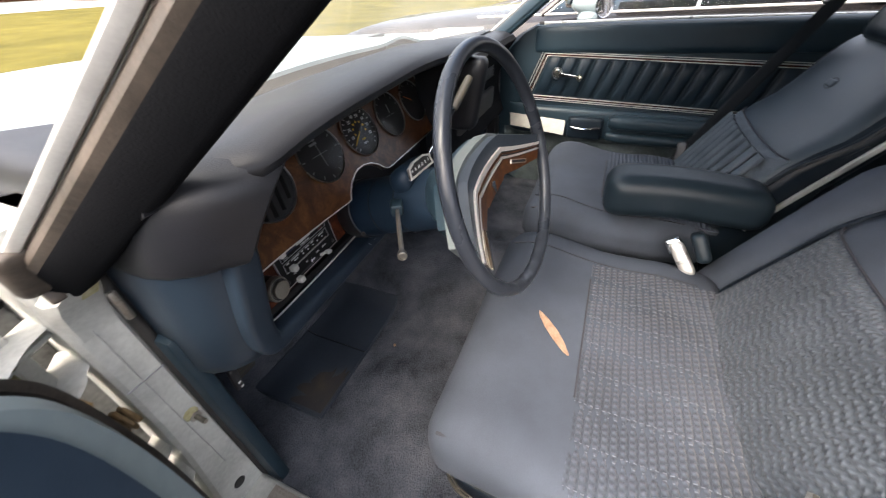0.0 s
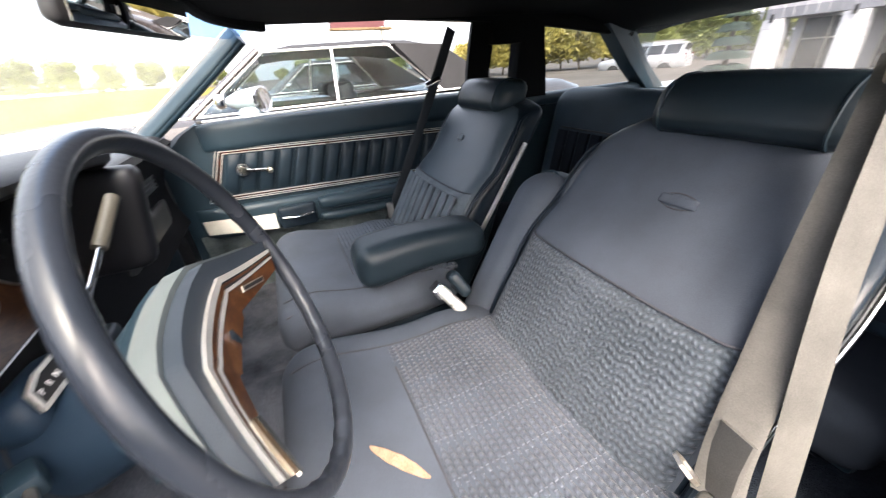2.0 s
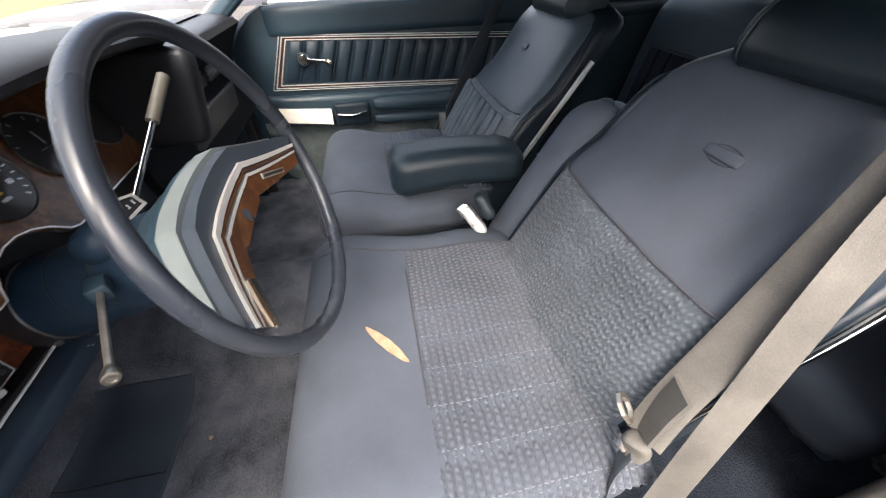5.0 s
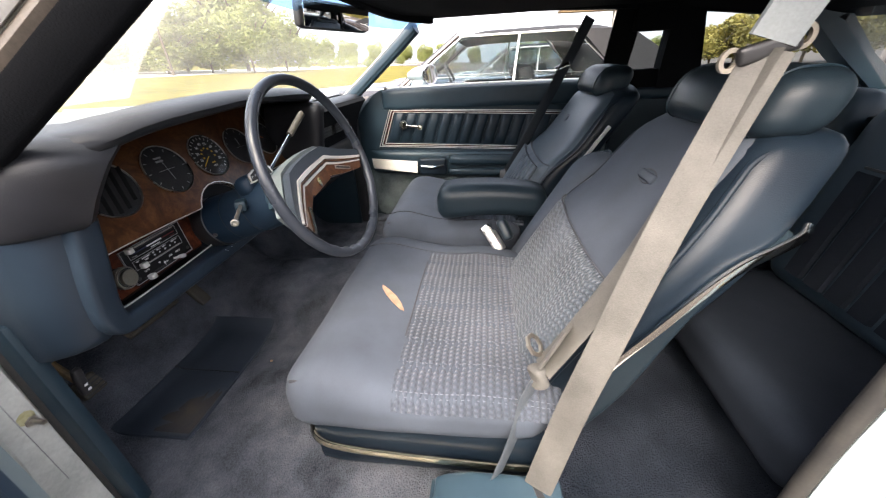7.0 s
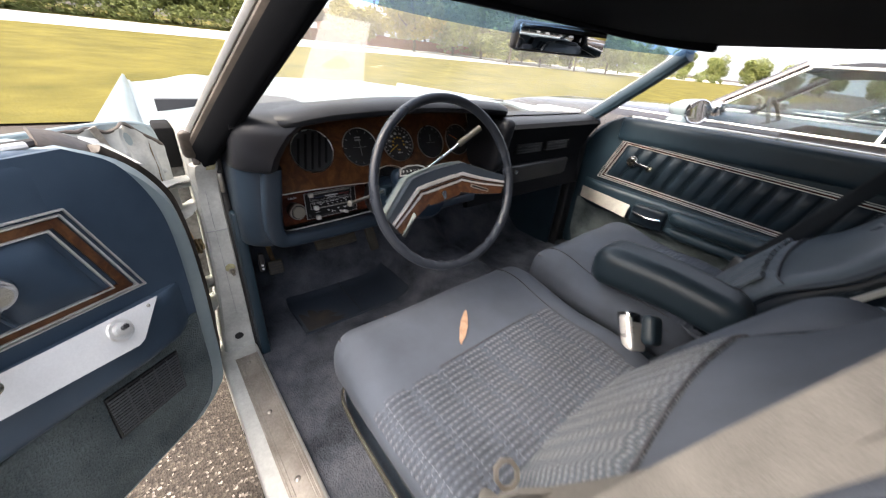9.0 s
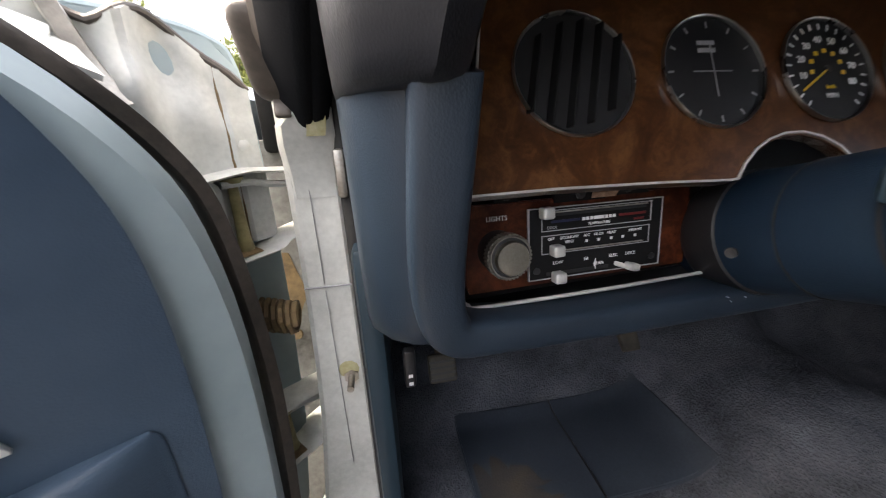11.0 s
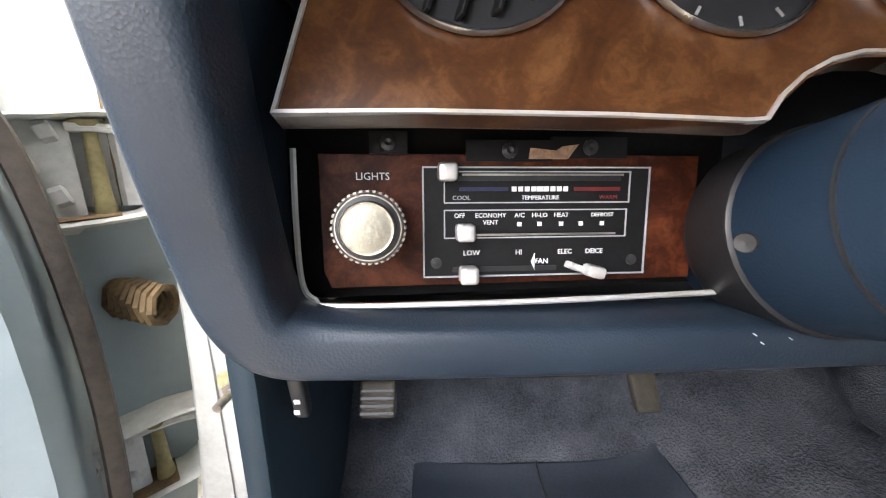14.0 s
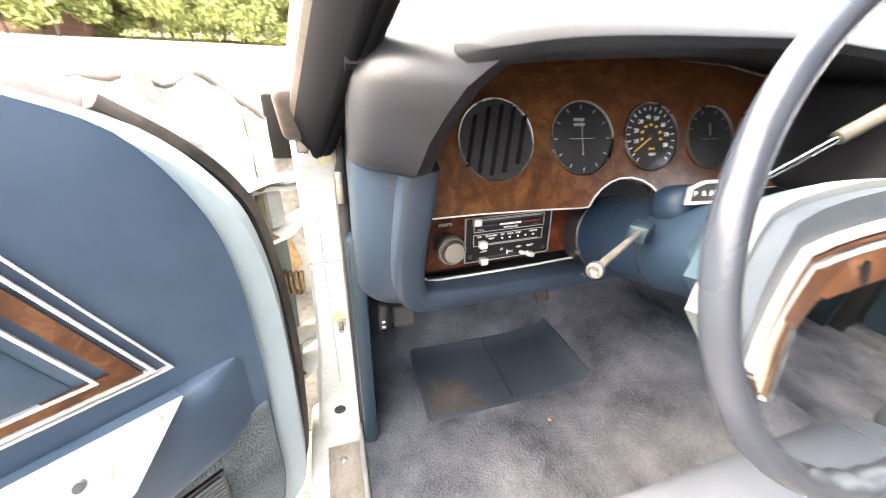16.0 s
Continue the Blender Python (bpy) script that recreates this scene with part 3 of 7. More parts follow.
sticker = part("sticker", box((-0.82, -0.4545, 0.59), (-0.757, -0.4525, 0.632), 0.0), WHITE, lock, "worn white label with tiny print")
for i in range(5):
    part("print_line", box((-0.815, -0.4552, 0.594 + 0.0075 * i), (-0.775 + 0.012 * (i % 3) / 2, -0.4546, 0.5965 + 0.0075 * i), 0), GREY_PRINT, sticker)
for x, z in ((-0.785, 0.47),):
    part("drain_plug", lathe([(0.0105, 0), (0.0105, 0.0015), (0.007, 0.003), (0, 0.002)], pose(x, -0.452, z, -90, 0, 0), 18), BLACK, lock)
part("sill_tape", box((-0.775, -0.445, 0.378), (-0.735, -0.405, 0.3835), 0.001), surface("yellowed sealant", (0.45, 0.42, 0.3), (0.65, 0.62, 0.5), 0.8, big=60), lock)
part("weather_strip", tube([(-0.682, -0.350, 0.375), (-0.681, -0.348, 0.55), (-0.681, -0.352, 0.68), (-0.680, -0.363, 0.82), (-0.674, -0.376, 0.92), (-0.635, -0.392, 1.03), (-0.58, -0.398, 1.17), (-0.555, -0.398, 1.24)], 0.011, 10), RUBBER, body)
part("post_moulding", tube([(-0.775, -0.47, 0.895), (-0.735, -0.465, 0.985), (-0.675, -0.45, 1.12), (-0.63, -0.43, 1.24)], 0.012, 10, 5, (0.04, 0.014), (0.2, 1, 0.4)), CHROME, body, "bright moulding on the outer edge of the post")
part("torn_seal", tube([(-0.60, -0.40, 1.25), (-0.635, -0.42, 1.15), (-0.685, -0.438, 1.02), (-0.718, -0.442, 0.95), (-0.73, -0.442, 0.905), (-0.712, -0.440, 0.868)], 0.008, 10, 6, (0.03, 0.012), (0.2, 1, 0.3)), OLD_RUBBER, body, "torn brown door seal down the post")
for x, z in ((-0.744, 0.905), (-0.73, 0.895)):
    part("screw", lathe([(0.004, 0), (0.003, 0.002), (0, 0.0025)], pose(x, -0.455, z, 90, 0, 0), 10), STEEL, body)

# inner quarter panels beside the rear seat
for s in (-1, 1):
    q = part("quarter_trim", pad((0.07, 0.95, 0.6), 0.015, 8, None, Matrix.Translation((s * 0.70, -0.931, 0.64))), VINYL, body, "dark blue vinyl quarter trim")
    part("quarter_rail", pad((0.07, 1.0, 0.05), 0.02, 6, None, Matrix.Translation((s * 0.69, -0.95, 0.945))), VINYL, q)

# outer quarter of the other side, bonnet, wings and cowl
part("quarter_panel", loft([[Vector((-p.x, p.y, p.z)) for p in outline_ring(y, g)] for y, g in ((-0.452, 0), (-0.49, 0.02), (-1.5, 0.04))]), PAINT, body)


def bonnet(u, v):
    x, y = -0.80 + 1.6 * u, 1.03 + 1.5 * v
    return Vector((x, y, 0.955 + 0.05 * (1 - (x / 0.8) ** 2) - 0.03 * v + 0.02 * math.exp(-(((abs(x) - 0.52) / 0.1) ** 2))))


part("bonnet", sheet(bonnet, 40, 20, 0.01), PAINT, body, "pale blue bonnet, bright with sky light")
for s in (-1, 1):
    w = part("wing", loft([[Vector((s * (0.80 + (a - 0.80) * (1 - 0.55 * (y - 0.905))), y, b)) for a, b in ((0.805, 0.945), (0.83, 0.968), (0.865, 0.976), (0.895, 0.97), (0.91, 0.95), (0.92, 0.90), (0.928, 0.8), (0.925, 0.5), (0.89, 0.3), (0.80, 0.3))] for y in (0.905, 1.2, 1.5, 1.8, 2.1, 2.4)]), PAINT, body)
    part("inner_wing", box((s * 0.80 - 0.01, 1.0, 0.3), (s * 0.80 + 0.01, 2.5, 0.94), 0.004), PAINT, body)
part("cowl", box((-0.74, 0.93, 0.93), (0.74, 1.05, 0.965), 0.008), BLACK, body)
# solid block, coloured black for the shade inside the cowl
part("cowl_end", box((-0.792, 0.875, 0.885), (-0.7555, 0.99, 0.975), 0.006), VOID_SHADE, body, "black block standing for the shade in the open cowl end")
# colour mixes real grime with the shade of the door gap
sp_ = part("splash_panel", box((-0.935, 0.888, 0.25), (-0.756, 0.90, 0.90), 0.004), surface("grimy shaded paint", (0.035, 0.031, 0.027), (0.22, 0.22, 0.205), 0.7, big=14, fine=120, grain=0.4), body, "dirty painted panel behind the hinges, darkened for shade")
for z in (0.64, 0.47):
    part("panel_hole", lathe([(0.009, 0), (0.008, 0.002), (0.004, 0.0015), (0, 0.001)], pose(-0.80, 0.888, z, 90, 0, 0), 14), RUST, sp_)
part("grease_stain", prism([(-0.05, 0.0), (0.02, -0.02), (0.045, 0.03), (0.03, 0.09), (-0.03, 0.1), (-0.055, 0.05)], 0.001, pose(-0.82, 0.8875, 0.67, 90, 0, 0)), RUST, sp_)

# windscreen pillars with rubber, inside trim and bright outer moulding
for s in (-1, 1):
    lo_p, hi_p = Vector((s * 0.7635, 0.833, 0.930)), Vector((s * 0.6415, 0.380, 1.256))
    across, way = Vector((s * -0.045, -0.022, -0.046)), (hi_p - lo_p).normalized()
    face = across.cross(way).normalized()

    def rail(k, out=0.0):
        """A line along the pillar, k across it from the outer edge, bowed a little outwards."""
        return [lo_p.lerp(hi_p, t) + across * k + face * (out * s) + face * (-s * 0.006 * math.sin(3.1416 * t)) for t in (0.09, 0.25, 0.42, 0.6, 0.8, 1.0)]

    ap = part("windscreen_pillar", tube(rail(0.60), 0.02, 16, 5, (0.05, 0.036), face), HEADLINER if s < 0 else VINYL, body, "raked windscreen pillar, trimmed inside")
    part("drip_moulding", tube(rail(0.06), 0.008, 12, 5, (0.012, 0.018), face), BRIGHT, ap, "bright steel drip moulding")
    part("drip_lip", tube(rail(0.20), 0.005, 8, 5), STEEL, ap)
    part("pillar_rubber", tube(rail(0.40), 0.0125, 12, 5, (0.032, 0.034), face), OLD_RUBBER, ap, "dirty brown rubber seal")
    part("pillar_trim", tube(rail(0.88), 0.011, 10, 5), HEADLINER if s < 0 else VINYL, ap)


def screen(u, v):
    a = -1 + 2 * u
    x = a * (0.735 - 0.13 * v)
    return Vector((x, 0.98 - 0.53 * v - 0.25 * (1 - v) * abs(a) ** 2.6 - 0.13 * v * abs(a) ** 3.5, 0.965 + 0.295 * v + 0.01 * math.sin(v * 3.14)))


ws = part("windscreen", sheet(screen, 24, 12), SCREEN, body, "clean curved windscreen glass")
ws.visible_shadow = False
BAND = glass("blue shade band", (0.35, 0.55, 0.85))
sb = part("shade_band", sheet(lambda u, v: screen(u, 0.86 + 0.14 * v) + Vector((0, -0.004, -0.003)), 24, 3), BAND, ws)
sb.visible_shadow = False


# white paper notice propped inside the screen, thin enough to glow
NOTICE = surface("thin white paper", (0.7, 0.7, 0.66), (0.82, 0.82, 0.78), 0.8, big=8, grain=0.1)
nb = NOTICE.node_tree
thin, blend_, clear_ = nb.nodes.new("ShaderNodeBsdfTranslucent"), nb.nodes.new("ShaderNodeMixShader"), nb.nodes.new("ShaderNodeBsdfTransparent")
thin.inputs[0].default_value = (0.45, 0.45, 0.42, 1)
blend_.inputs[0].default_value = 0.7
more_ = nb.nodes.new("ShaderNodeMixShader")
more_.inputs[0].default_value = 0.68
nb.links.new(nb.nodes["Principled BSDF"].outputs[0], blend_.inputs[1])
nb.links.new(thin.outputs[0], blend_.inputs[2])
nb.links.new(blend_.outputs[0], more_.inputs[1])
nb.links.new(clear_.outputs[0], more_.inputs[2])
nb.links.new(more_.outputs[0], nb.nodes["Material Output"].inputs[0])


def on_screen(u, v, lift):
    lo, hi = 0.115 - 0.06 * v, 0.255 - 0.12 * v
    return screen(lo + (hi - lo) * u, 0.33 + 0.45 * v) + Vector((0.0, -lift, -lift * 0.6))


PALE_PRINT = NOTICE.copy()
PALE_PRINT.name = "faded print"
for n_ in PALE_PRINT.node_tree.nodes:
    if n_.type == "BSDF_TRANSLUCENT":
        n_.inputs[0].default_value = (0.12, 0.14, 0.1, 1)
note = single("paper_notice", sheet(lambda u, v: on_screen(u, v, 0.006), 8, 14), NOTICE, "thin white paper notice stuck inside the windscreen", "paper")
part("print_patch", sheet(lambda u, v: on_screen(0.25 + 0.5 * u, 0.42 + 0.2 * math.sin(3.1416 * u) * (v - 0.2), 0.0075), 10, 4), PALE_PRINT, note)


# roof: skin, lining, rails, rear pillars, rear glass
def roof_pt(x, y, lift):
    f = smoothstep(0.45, 0.1, y)
    back = smoothstep(-0.75, -1.2, y)
    return Vector((x, y, 1.262 + 0.03 * (1 - (x / 0.62) ** 2) * f - 0.085 * back + lift - (0.015 if x < 0 else 0.0) * abs(x / 0.62) ** 6))


single("ceiling", sheet(lambda u, v: roof_pt(-0.63 + 1.26 * u, 0.455 - 0.15 * abs(2 * u - 1) ** 3.5 - 1.65 * v, 0.0), 24, 28, 0.008), HEADLINER, "plain black cloth roof lining", "headliner", kind="structure")
part("roof", sheet(lambda u, v: roof_pt((-0.65 + 1.3 * u), 0.475 - 0.15 * abs(2 * u - 1) ** 3.5 - 1.69 * v, 0.045), 24, 28, 0.012), PAINT, body)
part("header", tube([(-0.60, 0.30, 1.258), (-0.52, 0.37, 1.262), (-0.37, 0.42, 1.266), (0, 0.438, 1.27), (0.37, 0.42, 1.266), (0.52, 0.37, 1.262), (0.60, 0.30, 1.258)], 0.02, 10, 6, (0.03, 0.05)), HEADLINER, body)
for s in (-1, 1):
    inw, up_r = (0.04, 0.0) if s < 0 else (0.0, 0.033)
    part("roof_rail", tube([(s * 0.604, 0.31, 1.258 + up_r), (s * (0.632 - 0.5 * inw), -0.1, 1.25 + up_r), (s * (0.64 - inw), -0.45, 1.235 + up_r), (s * (0.63 - inw), -0.8, 1.215 + 0.6 * up_r), (s * 0.60, -1.15, 1.185)], 0.03, 12, 6, (0.045, 0.06)), HEADLINER, body)
    part("drip_rail", tube([(s * 0.638, 0.32, 1.275), (s * 0.675, -0.1, 1.268), (s * 0.685, -0.45, 1.25), (s * 0.675, -0.8, 1.23)], 0.01, 8, 6), CHROME, body)
    # post behind the door with the little opera window beside it, then the rear post
    part("centre_post", loft([[Vector((s * x, y, z)) for x, y in ((0.675 + k, y0), (0.73 + k, y0 - 0.02), (0.73 + k, y1), (0.675 + k, y1))] for z, k, y0, y1 in (((0.74, 0.015, -0.385, -0.47), (0.92, 0.015, -0.385, -0.47), (1.08, -0.005, -0.385, -0.485), (1.24, -0.03, -0.40, -0.50)) if s > 0 else ((0.885, -0.005, -0.385, -0.47), (0.93, -0.015, -0.395, -0.47), (1.05, -0.075, -0.405, -0.475), (1.25, -0.155, -0.405, -0.47)))]), HEADLINER if s > 0 else VINYL, body, "dark trimmed post behind the door")
    part("centre_post", loft([[Vector((s * x, y, z)) for x, y in ((0.655 + k, y0), (0.72 + k, y0), (0.72 + k, y1), (0.655 + k, y1))] for z, k, y0, y1 in ((0.92, 0.01, -0.60, -0.77), (1.08, -0.01 if s > 0 else -0.05, -0.60, -0.74), (1.24, -0.04 if s > 0 else -0.11, -0.60, -0.70))]), HEADLINER, body)
    part("post_bar", box((s * (0.69 if s > 0 else 0.67) - 0.025, -0.61, 0.92), (s * (0.69 if s > 0 else 0.67) + 0.025, -0.46, 1.035), 0.006), HEADLINER, body)
    part("post_bar", box((s * (0.65 if s > 0 else 0.60) - 0.03, -0.61, 1.165), (s * (0.65 if s > 0 else 0.60) + 0.03, -0.47, 1.25), 0.006), HEADLINER, body)
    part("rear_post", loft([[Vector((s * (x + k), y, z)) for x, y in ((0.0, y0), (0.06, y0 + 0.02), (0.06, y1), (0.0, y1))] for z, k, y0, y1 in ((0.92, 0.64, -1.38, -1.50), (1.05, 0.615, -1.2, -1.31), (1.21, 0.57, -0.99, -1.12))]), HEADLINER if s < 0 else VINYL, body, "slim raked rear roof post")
    for y0, y1, z0, z1 in ((-0.61, -0.47, 1.035, 1.165), (-1.40, -0.72, 0.95, 1.22)):
        g = part("quarter_window", sheet(lambda u, v: Vector((s * (0.715 - 0.06 * v), y0 + (y1 - y0) * u * (1 if y0 > -1 else 1), z0 + (z1 - z0) * v)), 4, 4), TINT, body)
        g.visible_shadow = False


def rear_glass(u, v):
    a = -1 + 2 * u
    return Vector((a * (0.66 - 0.08 * v), -1.47 + 0.36 * v + 0.05 * a * a * (1 - v), 0.93 + 0.255 * v))


rg = part("rear_window", sheet(rear_glass, 16, 8), glass("dusty rear glass", (0.62, 0.64, 0.66), 0.05), body, "lightly tinted rear window")
rg.visible_shadow = False
part("rear_moulding", tube([rear_glass(i / 10, 0.0) + Vector((0, 0, 0.0)) for i in range(11)], 0.008, 8, 2), CHROME, rg, "bright lower rear window moulding")
part("rear_bulkhead", box((-0.71, -1.03, 0.36), (0.71, -0.99, 0.90), 0.004), VINYL, body)
part("parcel_shelf", box((-0.68, -1.5, 0.90), (0.68, -0.86, 0.925), 0.006), VINYL, body, "dark blue parcel shelf")
part("boot_lid", sheet(lambda u, v: Vector((-0.85 + 1.7 * u, -1.48 - 1.0 * v, 0.92 - 0.05 * v + 0.03 * (1 - (2 * u - 1) ** 2))), 16, 8, 0.01), PAINT, body)
for s in (-1, 1):
    part("quarter_top", box((s * 0.80 - 0.13, -2.4, 0.88), (s * 0.80 + 0.13, -1.45, 0.92), 0.02, 3), PAINT, body)
# worn rubber seal up the front edge of the driver's centre post
part("post_seal", tube([(-0.735, -0.402, 0.865), (-0.728, -0.400, 0.90), (-0.694, -0.398, 0.975), (-0.660, -0.398, 1.05), (-0.618, -0.398, 1.15), (-0.578, -0.398, 1.245)], 0.012, 10, 6, (0.025, 0.018), (0.0, 1.0, 0.3)), OLD_RUBBER, body, "worn brown rubber seal on the post")
part("post_seal", tube([(-0.738, -0.404, 0.868), (-0.722, -0.408, 0.872), (-0.70, -0.412, 0.865)], 0.008, 8, 5, (0.03, 0.008), (0.0, 1.0, 0.3)), OLD_RUBBER, body, "torn rubber tail of the seal")

# ---- seats ----
def recline(y0, z0, lean, curve=0.0):
    """Tilts a block that stands up from its lower edge back by lean, with a slight bow."""
    t = math.tan(lean)

    def bend(p):
        h = p.z - z0
        return Vector((p.x, p.y + y0 - h * t + curve * math.sin(max(0, min(1, h / 0.55)) * 3.14), p.z))

    return bend


def front_seat(cx, s, trim_vinyl, insert_c, insert_b, label, ccx, w, bw):
    """s = -1 for the driver's side: the outer side lies at s."""
    seat = thing("front_seat", (cx, 0.1, 0.36), label, "car seat", "front seats")

    def cush(p):
        # thigh roll at the front, dip behind it
        y = p.y + 0.21
        top = smoothstep(-0.02, 0.09, p.z)
        z = p.z + 0.535 + top * (0.022 * smoothstep(0.15, 0.40, y) - 0.02 * math.sin(max(0, min(1, y / 0.4)) * 3.14) - 0.035 * smoothstep(0.12, -0.05, y))
        z -= 0.02 * smoothstep(0.34, 0.46, y) * (1 if p.z > 0 else 0.2)
        x = p.x * (1 + 0.015 * math.sin(y * 7))
        return Vector((ccx + x, y, z + 0.006 * noise.noise((p.x * 6, p.y * 6, 3))))

    cushion = part("seat_cushion", pad((w, 0.50, 0.135), 0.055, 18, lambda p: cush(p + Vector((0, 0, 0.015)))), PLAIN, seat, "plain blue-grey cloth seat cushion")

    # pleated insert over the rear of the cushion, wrapping down over the outer edge
    flat_end, inner_x = w / 2 - 0.055, 0.211
    run = inner_x + flat_end

    def ins(u, v):
        d = u * (run + 0.068)
        y = 0.247 - 0.297 * v
        turn_ = max(0.0, d - run) / 0.055
        x = s * (min(d, run) - inner_x + 0.055 * math.sin(turn_))
        top = cush(Vector((x, y - 0.21, 0.0825 - 0.055 * (1 - math.cos(turn_)))))
        ridge = 0.0012 * math.sin(v * 0.297 / 0.0125 * 6.2832)
        band_ = abs(math.sin(d / 0.062 * 3.1416)) ** 0.5
        edge = smoothstep(0, 0.03, min(u + 0.01, v, 1 - v + 0.1))
        up_ = (0.003 * band_ + ridge) * edge - 0.001
        return Vector((top.x + s * up_ * math.sin(turn_), y, top.z + up_ * math.cos(turn_)))

    part("cushion_insert", sheet(ins, 110, 190, 0.012, (0.52, 0.297)), insert_c, cushion, "ribbed woven cloth insert with stitched rows")
    for side in (-1, 1):
        line = [cush(Vector((side * (w / 2 - 0.024), -0.2 + 0.42 * i / 10, 0.064))) + Vector((side * 0.003, 0, 0.002)) for i in range(11)]
        part("piping", tube(line, 0.0028, 8, 2), SEAM, cushion)
    seam = [cush(Vector(((-0.49 + 0.98 * i / 12) * w / 2, 0.034, 0.0825))) + Vector((0, 0, 0.0008)) for i in range(13)]
    part("seam", tube(seam, 0.0018, 6, 2), SEAM, cushion)
    # seam across the inner bolster
    part("seam", tube([cush(Vector((-s * 0.212, -0.18 + 0.40 * i / 10, 0.0825))) + Vector((0, 0, 0.0006)) for i in range(11)], 0.0018, 6, 2), SEAM, cushion)

    part("seat_base", pad((w - 0.022, 0.45, 0.12), 0.02, 6, lambda p: Vector((p.x + ccx, p.y + 0.19, p.z + 0.44))), SEAT_SIDE, seat, "dark blue vinyl seat valance")
    part("base_trim", tube([(ccx + s * (w / 2 - 0.05), 0.425, 0.478), (ccx + s * (w / 2 - 0.008), 0.405, 0.470), (ccx + s * (w / 2 + 0.004), 0.33, 0.458), (ccx + s * (w / 2 + 0.006), 0.10, 0.446), (ccx + s * (w / 2 + 0.004), 0.0, 0.444)], 0.005, 8, 6, (0.013, 0.007), (s, 0, 0.2)), GOLD, seat, "bright strip along the seat base")

    lean = radians(32)
    bend = recline(-0.035, 0.5, lean, 0.012)

    def back_shape(p):
        # narrower and rounder towards the top
        h = (p.z - 0.5) / 0.5
        outer = smoothstep(0.45, 0.85, -2 * p.x / bw) if s < 0 else 0.0
        x = p.x * (1 - ((0.24 if p.x < 0 else 0.14) * smoothstep(0.45, 1.1, h) if s < 0 else 0.06 * smoothstep(0.6, 1.1, h)))
        y = p.y + (0.02 * (1 - (2 * p.x / bw) ** 2) * (1 if p.y > 0 else 0) - 0.030 * smoothstep(0.53, 0.68, h) * smoothstep(0.0, 0.03, p.y) * (1 - outer))
        z = p.z - ((0.05 if s < 0 else 0.022) - 0.034 * outer) * smoothstep(0.10, 0.27, abs(p.x)) * smoothstep(0.8, 1.0, h)
        q = bend(Vector((x, y, z)))
        return Vector((q.x + cx, q.y, q.z + 0.004 * noise.noise((p.x * 7, p.z * 7, cx))))

    cover = PLAIN if trim_vinyl is VINYL else PBACK
    def wing(p):
        # the vinyl sides swell towards the top
        q = p + Vector((0, 0.004, 0.743))
        h = (q.z - 0.5) / 0.5
        return back_shape(Vector((q.x * (1 + swell(q.z) * smoothstep(0.10, 0.24, abs(p.x))), q.y, q.z)))

    def swell(z):
        return (0.09 if s < 0 else 0.0) * math.exp(-(((z - 0.5) / 0.5 - 0.74) / 0.22) ** 2)

    def set_back(z):
        return (-0.058 if s < 0 else -0.02) * smoothstep(0.81, 0.895, z)

    def shell_pt(p):
        # thins out towards the end of the bright strip
        thin = 1 - 0.88 * smoothstep(0.56, 0.90, p.z + 0.68)
        q = Vector((p.x, 0.0065 - (0.0425 - p.y) * thin, p.z + 0.68))
        return back_shape(Vector((q.x * (1 + swell(q.z) * smoothstep(0.10, 0.24, abs(p.x))), q.y + set_back(q.z), q.z)))

    bolster = part("backrest_side", pad((bw + 0.004, 0.118, 0.525), 0.034, 18, wing), SEAT_SIDE, seat, "glossy dark blue vinyl backrest sides")
    back = part("backrest", pad((bw - 0.022, 0.075, 0.515), 0.036, 18, lambda p: back_shape(p + Vector((0, 0.0385, 0.742)))), cover, seat, "softly padded upper backrest")

    def bins(u, v):
        x, z = (2 * u - 1) * (bw / 2 - 0.022), 0.52 + 0.255 * v
        edge = min(u, 1 - u, 1 - v + 0.02)
        # surface of the pad's front with a rounded border
        rim = 0.036 - math.sqrt(max(0, 0.036 ** 2 - max(0, abs(x) - (bw / 2 - 0.011 - 0.036)) ** 2))
        wave = 0.0008 * math.sin((v * 0.255 + 0.0024 * math.sin(u * 0.486 / 0.044 * 6.2832)) / 0.0105 * 6.2832)
        q = back_shape(Vector((x, 0.075 - rim, z)))
        puff = 0.011 * smoothstep(0, 0.12, edge) + wave * smoothstep(0.01, 0.08, edge)
        return q + Vector((0, math.cos(lean) * (puff + 0.001), math.sin(lean) * (puff + 0.001)))

    part("back_insert", sheet(bins, 110, 120, 0.012, (0.486, 0.255)), insert_b, back, "pleated woven cloth lower backrest")
    part("seam", tube([bins(i / 16, 1.0) + Vector((0, 0.003, 0.002)) for i in range(17)], 0.002, 6, 2), SEAM, back)

    def frame_pt(x, z, out=0.0):
        rim = 0.036 - math.sqrt(max(0, 0.036 ** 2 - max(0, abs(x) - (bw / 2 - 0.011 - 0.036)) ** 2))
        q = back_shape(Vector((x, 0.075 - rim, z)))
        return q + Vector((0, out, 0.35 * out))

    # small sewn tab in the upper panel
    tabw = 0.03 if trim_vinyl is VINYL else 0.018
    tab_x = -0.028 if s < 0 else 0.0
    part("backrest_tab", pad((2 * tabw, 0.008, 0.017), 0.004, 6, None, pose(*(frame_pt(tab_x, 0.897, 0.0015)), 32, 0, 0)), cover, back, "small oval sewn tab")
    part("tab_seam", tube([frame_pt(tab_x + tabw * 1.1 * math.cos(a / 16 * 6.2832), 0.897 + 0.011 * math.sin(a / 16 * 6.2832), 0.0005) for a in range(17)], 0.0014, 6, 2), SEAM, back)

